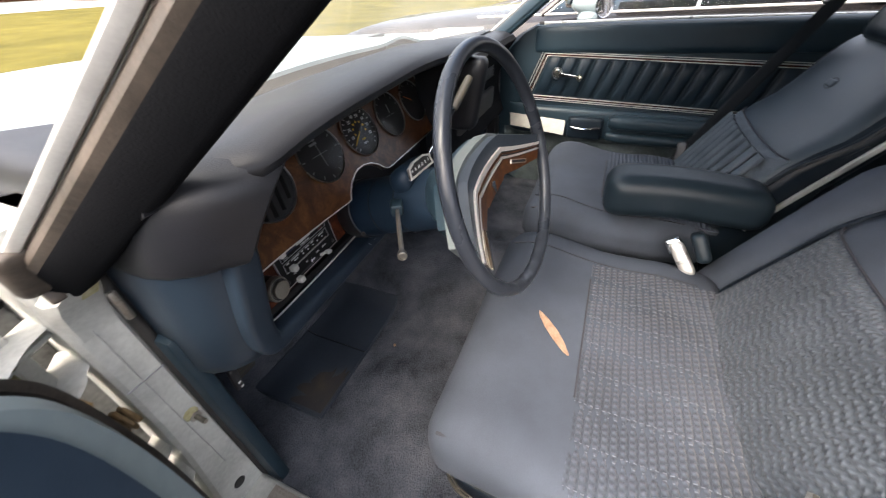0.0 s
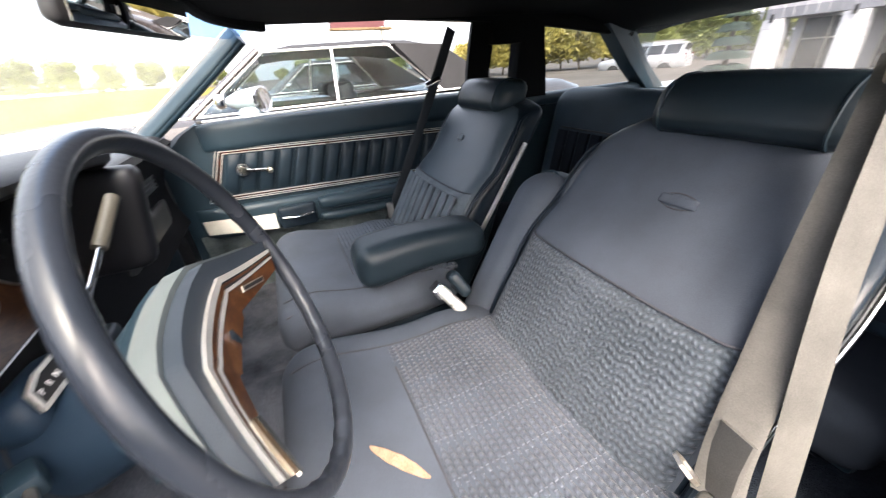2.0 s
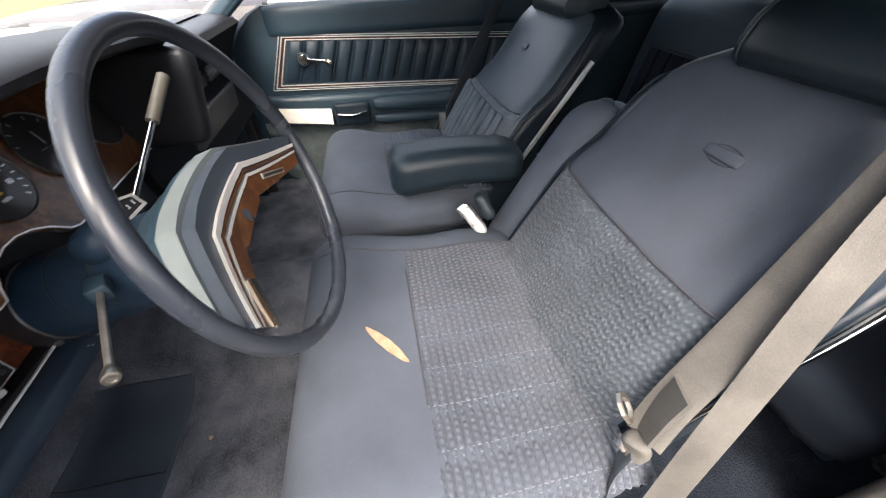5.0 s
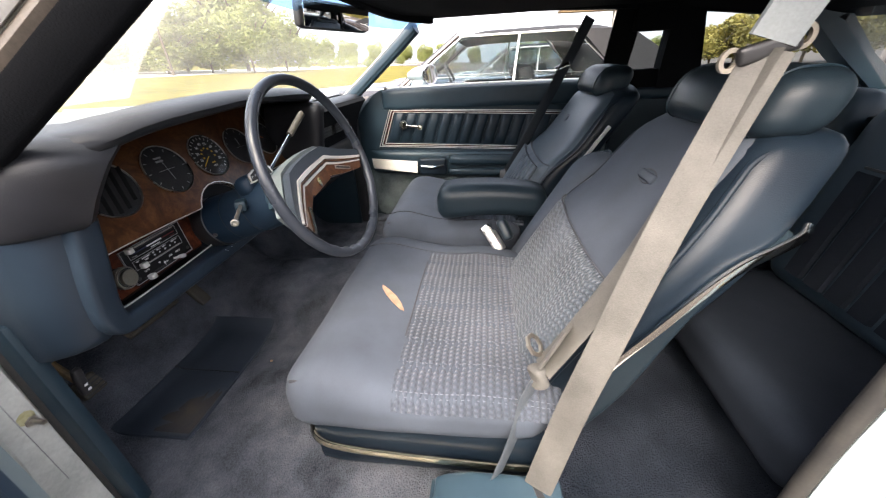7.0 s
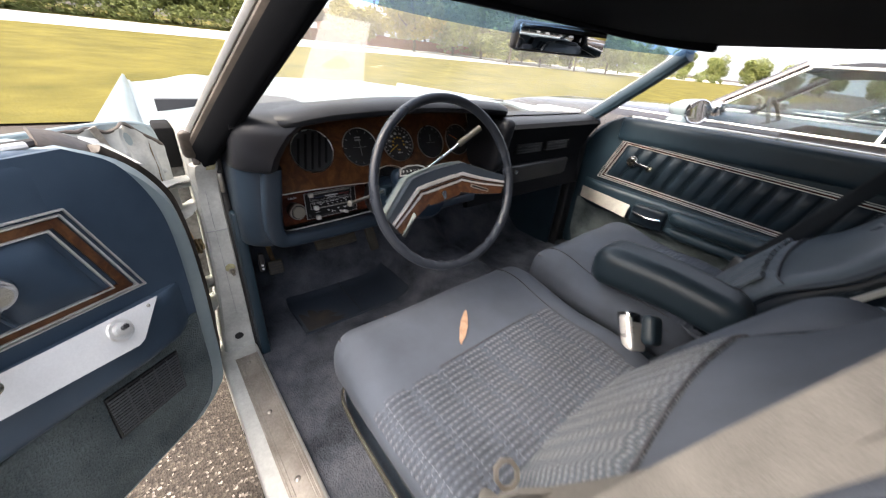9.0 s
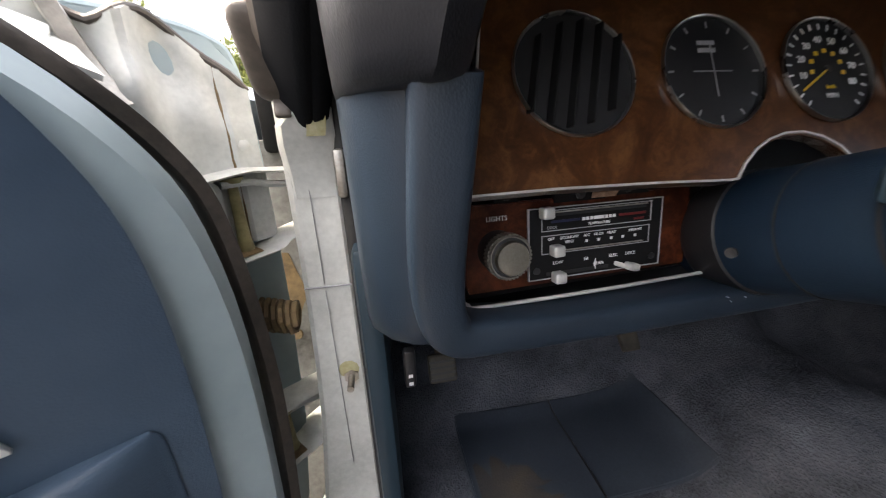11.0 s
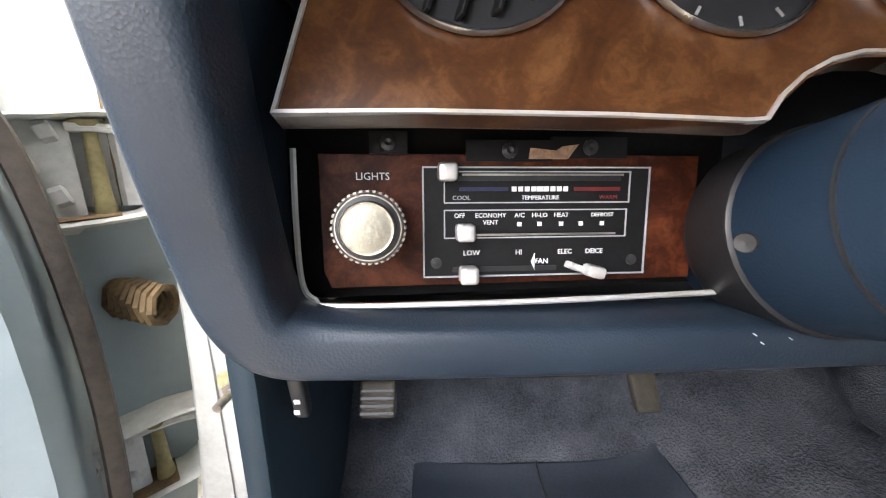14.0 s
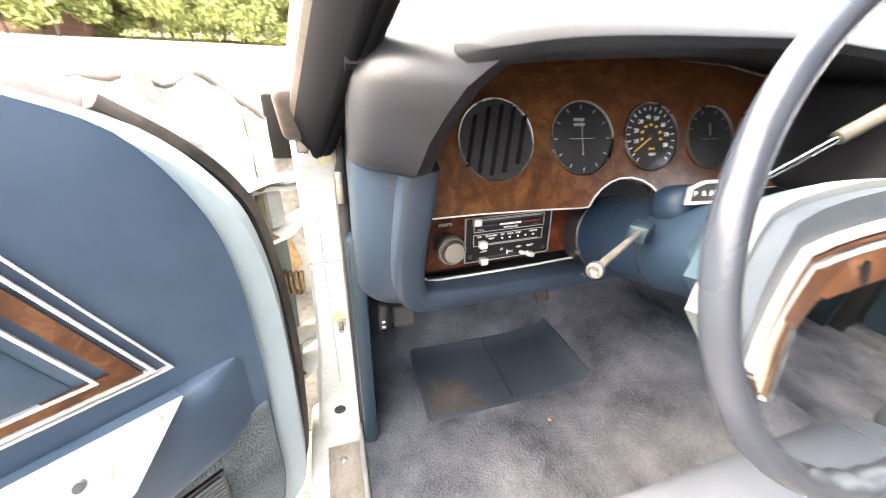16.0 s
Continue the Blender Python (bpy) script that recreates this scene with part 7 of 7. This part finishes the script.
BARK = surface("bark", (0.04, 0.03, 0.02), (0.12, 0.09, 0.06), 0.9, big=4, fine=30, grain=0.8, depth=0.02)


def crown(center, size, count, leaf, seed):
    rnd = random.Random(seed)
    verts, faces = [], []
    lobes = [(Vector((rnd.uniform(-0.6, 0.6) * size[0], rnd.uniform(-0.6, 0.6) * size[1], rnd.uniform(-0.55, 0.6) * size[2])), rnd.uniform(0.3, 0.55)) for _ in range(14)]
    for _ in range(count):
        c, r = rnd.choice(lobes)
        d = Vector((rnd.gauss(0, 1), rnd.gauss(0, 1), rnd.gauss(0, 1))).normalized() * rnd.random() ** 0.33
        p = Vector(center) + c + Vector((d.x * size[0] * r, d.y * size[1] * r, d.z * size[2] * r))
        a, b = Vector((rnd.gauss(0, 1), rnd.gauss(0, 1), rnd.gauss(0, 1))).normalized(), Vector((rnd.gauss(0, 1), rnd.gauss(0, 1), rnd.gauss(0, 1))).normalized()
        s = leaf * rnd.uniform(0.6, 1.4)
        k = len(verts)
        verts += [p - a * s, p + b * s * 0.5, p + a * s, p - b * s * 0.5]
        faces.append((k, k + 1, k + 2, k + 3))
    me = bpy.data.meshes.new("crown")
    me.from_pydata(verts, [], faces)
    bm = bmesh.new()
    bm.from_mesh(me)
    bpy.data.meshes.remove(me)
    return bm


def tree(h, w, mat_, seed, label):
    t = thing("tree", (0, 0, 0), label, "tree", "trees")
    rnd = random.Random(seed)
    part("trunk", tube([(0, 0, -0.2), (0.05, 0, h * 0.25), (-0.05, 0.05, h * 0.6)], 0.05 * h / 2.5, 8, 4), BARK, t)
    for i in range(5):
        a = rnd.uniform(0, 6.28)
        z = h * rnd.uniform(0.2, 0.5)
        part("limb", tube([(0, 0, z), (math.cos(a) * w * 0.25, math.sin(a) * w * 0.25, z + h * 0.12), (math.cos(a) * w * 0.45, math.sin(a) * w * 0.45, z + h * 0.3)], 0.02 * h / 2.5, 6, 3), BARK, t)
    part("crown", crown((0, 0, h * 0.55), (w * 0.5, w * 0.5, h * 0.46), 8000, 0.032 * h, seed), mat_, t, smooth=0)
    return t


def plant_row(src, spots):
    for x, y, s, r in spots:
        copy_thing(src, pose(x, y, ground_z(x, y) - 0.1, 0, 0, r) @ Matrix.Diagonal((s * (0.85 + 0.4 * abs(math.sin(7 * x))), s, s * (0.75 + 0.5 * abs(math.sin(3 * x + y))), 1)))


t1 = tree(7.0, 7.0, LEAF, 5, "broad green roadside tree")
t1.matrix_basis = pose(-9, 52, ground_z(0, 52))
t2 = tree(6.0, 6.5, LEAF_Y, 9, "yellowing early autumn tree")
t2.matrix_basis = pose(-26, 50, ground_z(0, 50))
rnd = random.Random(4)


def spots(az0, az1, step, far, size, tree_src):
    """Trees along an arc seen from the car, by bearing in degrees from straight ahead."""
    out, az = [], az0
    while az < az1:
        d = far + rnd.uniform(-4, 6)
        out.append((d * math.sin(radians(az)), d * math.cos(radians(az)), size * rnd.uniform(0.8, 1.2), rnd.uniform(0, 360)))
        az += step * rnd.uniform(0.75, 1.25)
    plant_row(tree_src, out)


spots(-30, 18, 4.2, 56, 1.25, t1)
spots(-28, 14, 6.0, 66, 1.5, t1)
spots(27, 38, 6.5, 54, 1.2, t2)
spots(40, 62, 5.0, 60, 1.15, t1)
spots(36, 60, 7.0, 70, 1.4, t1)
spots(62, 84, 3.2, 120, 0.9, t1)
spots(84, 112, 3.4, 110, 0.7, t1)
spots(118, 142, 3.0, 34, 0.62, t2)
spots(140, 156, 3.0, 40, 0.6, t1)
hedge = merge(*[crown((x, 53.0, ground_z(0, 53) + 1.0), (3.2, 1.6, 1.7), 1100, 0.16, i) for i, x in enumerate(range(-34, 12, 4))])
single("hedge", hedge, LEAF, "dense green undergrowth below the roadside trees", "hedge", kind="stuff", smooth=0)
hedge = merge(*[crown((x, 58.0 - 0.35 * x + 10, ground_z(0, 58.0 - 0.35 * x + 10) + 1.0), (3.4, 1.6, 1.5), 900, 0.18, 40 + i) for i, x in enumerate(range(42, 110, 5))])
single("hedge", hedge, LEAF, "far green undergrowth along the road", "hedge", kind="stuff", smooth=0)

spruce = thing("spruce_tree", (7.7, -14.2, 0), "blue-green spruce before the building", "tree")
part("trunk", rod(0.1, 4.0, Matrix.Translation((7.7, -14.2, -0.1)), 8, 0.02), BARK, spruce)
rnd2 = random.Random(12)
vs, fs = [], []
for i in range(5200):
    t_ = rnd2.random() ** 0.6
    rr, an = (1.0 - t_) * 0.0 + t_ * 0.8 * rnd2.uniform(0.55, 1.05), rnd2.uniform(0, 6.283)
    lay = math.floor(t_ * 9) / 9
    p = Vector((7.7 + rr * math.cos(an), -14.2 + rr * math.sin(an), 3.2 - 3.6 * (0.5 * t_ + 0.5 * lay) - 0.1 * rr))
    a = Vector((math.cos(an), math.sin(an), -0.35)) * rnd2.uniform(0.08, 0.18)
    b = Vector((-math.sin(an), math.cos(an), 0)) * 0.035
    k = len(vs)
    vs += [p - a, p + b, p + a, p - b]
    fs.append((k, k + 1, k + 2, k + 3))
me = bpy.data.meshes.new("needles")
me.from_pydata(vs, [], fs)
bm = bmesh.new()
bm.from_mesh(me)
part("crown", bm, SPRUCE, spruce, smooth=0)

# low building with white piers
BRICK_W = surface("white painted block", (0.42, 0.415, 0.43), (0.60, 0.595, 0.605), 0.85, big=1, fine=30, grain=0.3, depth=0.004)
SIDING = surface("grey ribbed siding", (0.27, 0.27, 0.29), (0.39, 0.39, 0.41), 0.7, big=1, fine=40)
DARKGLASS = surface("dark shop glass", (0.01, 0.011, 0.013), (0.03, 0.032, 0.035), 0.08, grain=0)
shop = thing("building", (0, -17, 0), "low pale commercial building with white piers and dark glazing", "building")
part("wall", box((-9, -19.5, -0.6), (7.6, -17.6, 2.7), 0.02), SIDING, shop)
fascia = part("fascia", box((-9.2, -17.6, 1.62), (7.9, -16.2, 2.7), 0.02), SIDING, shop, "grey ribbed fascia")
for i in range(58):
    part("rib", box((-9.1 + 0.3 * i, -16.2, 1.64), (-9.06 + 0.3 * i, -16.17, 2.68), 0.0), SIDING, fascia)
for x in (-7.3, -4.9, -2.4, 1.0, 2.9 - 0.2, 5.5, 7.6):
    pier = part("pier", box((x - 0.28, -16.6, -0.6), (x + 0.28, -16.05, 1.6), 0.02), BRICK_W, shop, "white painted block pier")
    for j in range(9):
        part("joint", box((x - 0.285, -16.6, -0.45 + 0.22 * j), (x + 0.285, -16.046, -0.437 + 0.22 * j), 0.0), SIDING, pier)
    part("lamp", box((x - 0.04, -16.04, 1.5), (x + 0.04, -15.95, 1.75), 0.01), BLACK, pier)
for x0, x1 in ((-7.0, -5.2), (-4.6, -2.7), (-2.1, 0.72), (1.3, 2.4), (3.0, 5.2), (5.8, 7.3)):
    wd = part("shop_window", box((x0, -17.6, -0.4), (x1, -17.55, 1.55), 0.005), DARKGLASS, shop)
    for k in range(3):
        xk = x0 + (x1 - x0) * k / 2
        part("mullion", box((xk - 0.03, -17.57, -0.4), (xk + 0.03, -17.5, 1.55), 0.004), STEEL, wd)
    part("transom", box((x0, -17.57, 0.9), (x1, -17.5, 0.95), 0.004), STEEL, wd)
part("canopy", box((-14, -19, 2.2), (-6.0, -9.5, 2.55), 0.02), BRICK_W, shop, "white canopy edge")
part("canopy_stripe", box((-5.995, -19, 2.28), (-5.98, -9.5, 2.36), 0.0), RED, shop)
for y in (-10.2, -13.5):
    part("pier", box((-6.5, y - 0.25, -0.5), (-6.1, y + 0.25, 2.2), 0.02), BRICK_W, shop)
part("shop_window", box((-8.2, -16, -0.4), (-8.1, -9.5, 2.1), 0.005), DARKGLASS, shop)


# parked cars: lofted body along its length
def car(name, label, paint, length, width, secs, glass_band, wheels, m, trims):
    """secs: (position along, sill z, waist z, roof z or None)."""
    c = thing(name, m @ Vector((0, 0, 0)), label, "car")
    rings = []
    for y, lo, mid, w in secs:
        rings.append([m @ Vector(p) for p in ((-w * 0.9, y, lo), (-w, y, lo + 0.12), (-w * 1.01, y, (lo + mid) / 2 + 0.1), (-w * 0.97, y, mid - 0.05), (-w * 0.9, y, mid), (0, y, mid + 0.02), (w * 0.9, y, mid), (w * 0.97, y, mid - 0.05), (w * 1.01, y, (lo + mid) / 2 + 0.1), (w, y, lo + 0.12), (w * 0.9, y, lo))])
    part("body", loft(rings), paint, c)
    for y, z, r in wheels:
        for s in (-1, 1):
            ty = part("tyre", lathe([(r * 0.6, -0.1), (r * 0.95, -0.1), (r, -0.07), (r, 0.07), (r * 0.95, 0.1), (r * 0.6, 0.1)], m @ pose(s * (width / 2 - 0.11), y, z, 0, 90, 0), 26), RUBBER, c)
            part("rim", lathe([(r * 0.6, 0.0), (r * 0.6, 0.085), (r * 0.45, 0.06), (r * 0.15, 0.09), (0, 0.09)], m @ pose(s * (width / 2 - 0.11), y, z, 0, 90 * s, 0), 22), CHROME, ty)
    return c


DARKPAINT = surface("dark brown-grey paint", (0.02, 0.017, 0.017), (0.035, 0.03, 0.03), 0.2, coat=0.6, grain=0.02, fine=60)
VROOF = leather("black vinyl roof", (0.008, 0.008, 0.009), (0.018, 0.018, 0.02), 0.6)
SILVER = surface("silver paint", (0.30, 0.305, 0.32), (0.40, 0.405, 0.42), 0.3, 0.3, coat=0.5, grain=0.02, fine=60)
NM = pose(3.18, 0.0, 0.02)
nc = car("parked_coupe", "dark brown coupe with black vinyl roof and chrome window frames", DARKPAINT, 5.4, 1.96,
         [(-2.6, 0.35, 0.80, 0.86), (-2.3, 0.25, 0.88, 0.94), (-1.0, 0.22, 0.90, 0.97), (0.6, 0.22, 0.91, 0.97), (1.4, 0.22, 0.90, 0.96), (2.4, 0.25, 0.86, 0.93), (2.75, 0.35, 0.78, 0.86)], None, [(1.55, 0.34, 0.34), (-1.5, 0.34, 0.34)], NM, None)
# greenhouse
CTINT = glass("dusty side glass", (0.52, 0.58, 0.60), 0.02, 0.1)


def ghp(y, w, h, s):
    return NM @ Vector((s * (0.96 - 0.20 * h), y, 0.905 + 0.36 * h))


part("roof", loft([[NM @ Vector(p) for p in ((-0.76, y, z0), (-0.70, y, z1), (0, y, z1 + 0.03), (0.70, y, z1), (0.76, y, z0))] for y, z0, z1 in ((0.34, 1.235, 1.265), (0.1, 1.255, 1.30), (-0.5, 1.255, 1.305), (-0.80, 1.24, 1.29), (-1.05, 1.20, 1.24))]), VROOF, nc, "black vinyl roof")
for s in (-1, 1):
    a0, a1, b1, b0 = (ghp(y, 0, h, s) for y, h in ((0.80, 0.0), (0.30, 1.0), (-0.62, 1.0), (-0.98, 0.0)))
    side_glass = part("side_window", sheet(lambda u, v: a0.lerp(b0, u).lerp(a1.lerp(b1, u), v), 4, 3), CTINT, nc)
    rear_q = part("roof_quarter", loft([[NM @ Vector((s * x, y, z)) for y, z in ((-0.98, 0.905), (-0.62, 1.26), (-1.0, 1.24), (-1.55, 0.905))] for x in (0.93, 0.80)], True, True), VROOF, nc)
    fr = part("window_frame", tube([a0, a1], 0.009, 8, smooth=False), BRIGHT, nc, "chrome window frame")
    part("window_frame", tube([a1, b1], 0.009, 8, smooth=False), BRIGHT, nc)
    part("window_frame", tube([b1, b0], 0.010, 8, smooth=False), BRIGHT, nc)
    part("window_frame", tube([a0 + Vector((0, 0.5, 0.0)), b0 + Vector((0, -0.2, 0))], 0.008, 8, smooth=False), BRIGHT, nc)
    part("window_post", tube([a0.lerp(b0, 0.52), a1.lerp(b1, 0.52)], 0.009, 8, smooth=False), BRIGHT, nc)
    part("belt_line", tube([NM @ Vector((s * 0.985, 2.5, 0.56)), NM @ Vector((s * 0.99, -2.4, 0.56))], 0.012, 8, smooth=False), BRIGHT, nc)
    part("windscreen_post", tube([a0 + Vector((0, 0.03, 0)), a1 + Vector((0, 0.03, 0.01))], 0.025, 8, smooth=False), DARKPAINT, nc)
part("windscreen", sheet(lambda u, v: NM @ Vector(((-1 + 2 * u) * (0.9 - 0.18 * v), 0.95 - 0.58 * v - 0.15 * (1 - v) * (2 * u - 1) ** 2, 0.905 + 0.36 * v)), 10, 6), TINT, nc)
part("rear_window", sheet(lambda u, v: NM @ Vector(((-1 + 2 * u) * (0.8 - 0.1 * v), -1.6 + 0.55 * v, 0.905 + 0.32 * v)), 10, 6), TINT, nc)
for s in (-1, 1):
    st = part("seat", pad((0.55, 0.16, 0.5), 0.05, 6, None, NM @ pose(s * 0.38, -0.3, 0.78, -15, 0, 0)), VROOF, nc)
    mr = part("door_mirror", pad((0.16, 0.07, 0.09), 0.03, 6, None, NM @ pose(s * 1.05, 0.62, 0.99)), CHROME, nc)
part("steering_wheel", band(circle(28, 0.19), 0.02, 0.02, NM @ pose(-0.38, 0.42, 0.9, 65, 0, 0)), BLACK, nc)

copy_thing(nc, pose(6.6, -0.6, 0))

# silver estate far behind
SM = pose(16.4, -21.1, ground_z(0, -21) - 0.45, 0, 0, -68)
sv = car("parked_estate", "silver four-wheel-drive estate with roof rails", SILVER, 4.9, 1.9,
         [(-2.4, 0.45, 1.05, 0.86), (-2.2, 0.4, 1.12, 0.93), (0.8, 0.4, 1.12, 0.94), (1.4, 0.4, 1.08, 0.93), (2.3, 0.45, 0.98, 0.88), (2.45, 0.5, 0.85, 0.8)], None, [(1.45, 0.37, 0.37), (-1.4, 0.37, 0.37)], SM, None)
part("roof", loft([[SM @ Vector(p) for p in ((-0.86, y, 1.1), (-0.72, y2, z), (0, y2, z + 0.03), (0.72, y2, z), (0.86, y, 1.1))] for y, y2, z in ((0.95, 0.3, 1.70), (0.4, 0.1, 1.76), (-1.5, -1.5, 1.77), (-2.3, -2.1, 1.70))]), SILVER, sv)
for s in (-1, 1):
    for y0, y1 in ((0.45, -0.25), (-0.35, -1.15), (-1.25, -2.0)):
        part("side_window", sheet(lambda u, v: (SM @ Vector((s * 0.875, y0 + (y1 - y0) * u, 1.16))).lerp(SM @ Vector((s * 0.775, y0 + (y1 - y0) * u - 0.12, 1.62)), v), 3, 3), DARKGLASS, sv)
    part("roof_rail", tube([SM @ Vector((s * 0.62, 0.1, 1.80)), SM @ Vector((s * 0.62, -1.0, 1.84)), SM @ Vector((s * 0.62, -1.9, 1.80))], 0.02, 6, 3), STEEL, sv)
    part("tail_light", block((0.12, 0.06, 0.28), SM @ pose(s * 0.85, -2.36, 1.0), 0.01), RED, sv)
part("rear_window", block((1.3, 0.03, 0.45), SM @ pose(0, -2.26, 1.42, 22, 0, 0), 0.01), DARKGLASS, sv)

# hoarding, poles, houses and fence along the road
bb = thing("billboard", (37.6, -11.5, 0), "roadside hoarding on a steel post", "billboard")
part("post", rod(0.2, 5.0, Matrix.Translation((38.4, -11.3, -0.2)), 12), STEEL, bb)
part("board", block((0.3, 5.6, 3.0), pose(38.2, -9.0, 6.2, 0, 0, 13), 0.02), surface("maroon poster", (0.06, 0.02, 0.025), (0.12, 0.04, 0.045), 0.7), bb)
for i in range(3):
    part("print_bar", block((0.02, 3.0 + 0.4 * (i % 2), 0.28), pose(38.02, -8.7, 5.6 + 0.5 * i, 0, 0, 13), 0), GREY_PRINT, bb)
part("catwalk", block((0.9, 6.2, 0.18), pose(37.9, -9.2, 4.6, 0, 0, 13), 0.01), RUST, bb)
for x, y in ((38, 34), (-14, 52), (29, 52.5)):
    p = thing("utility_pole", (x, y, ground_z(x, y)), "tall wooden utility pole", "pole", "poles")
    part("pole", rod(0.13, 9.5, Matrix.Translation((x, y, ground_z(x, y) - 0.1)), 10, 0.09), BARK, p)
    part("crossarm", box((x - 1.1, y - 0.06, ground_z(x, y) + 8.6), (x + 1.1, y + 0.06, ground_z(x, y) + 8.75), 0.01), BARK, p)
ROOFB = surface("brown shingles", (0.1, 0.065, 0.045), (0.2, 0.14, 0.1), 0.9, big=1, fine=12)
for x, y, w in ((-27.5, 54, 9), (27.5, 57, 8)):
    z = ground_z(x, y)
    hs = thing("house", (x, y, z), "small house with a brown gabled roof", "house", "houses")
    part("wall", box((x - w / 2, y - 3, z - 0.1), (x + w / 2, y + 3, z + 2.4), 0.02), surface("brown brick", (0.12, 0.06, 0.045), (0.22, 0.12, 0.09), 0.9, big=2, fine=20), hs)
    part("roof", loft([[Vector((xx, y - 3.5, z + 2.3)), Vector((xx, y, z + 4.0)), Vector((xx, y + 3.5, z + 2.3)), Vector((xx, y, z + 3.8))] for xx in (x - w / 2 - 0.4, x + w / 2 + 0.4)]), ROOFB, hs)
    for k in (-0.25, 0.25):
        wn_ = part("window", box((x + k * w - 0.5, y - 3.03, z + 1.0), (x + k * w + 0.5, y - 2.99, z + 2.0), 0.01), DARKGLASS, hs)
        part("frame", band([(x + k * w - 0.55, z + 0.95), (x + k * w + 0.55, z + 0.95), (x + k * w + 0.55, z + 2.05), (x + k * w - 0.55, z + 2.05)], 0.07, 0.05, pose(0, y - 3.0, 0, 90, 0, 0)), WHITE, wn_)
fence = thing("fence", (20, 51.5, ground_z(0, 51.5)), "red-brown timber fence beyond the road", "fence")
for i in range(40):
    x = 12 + 0.9 * i
    part("board", box((x, 51.5, ground_z(0, 51.5) - 0.1), (x + 0.85, 51.55, ground_z(0, 51.5) + 1.3 + 0.05 * (i % 3)), 0.0), surface("fence board", (0.14, 0.05, 0.03), (0.22, 0.09, 0.06), 0.9, big=1, fine=20) if i == 0 else bpy.data.materials["fence board"], fence)
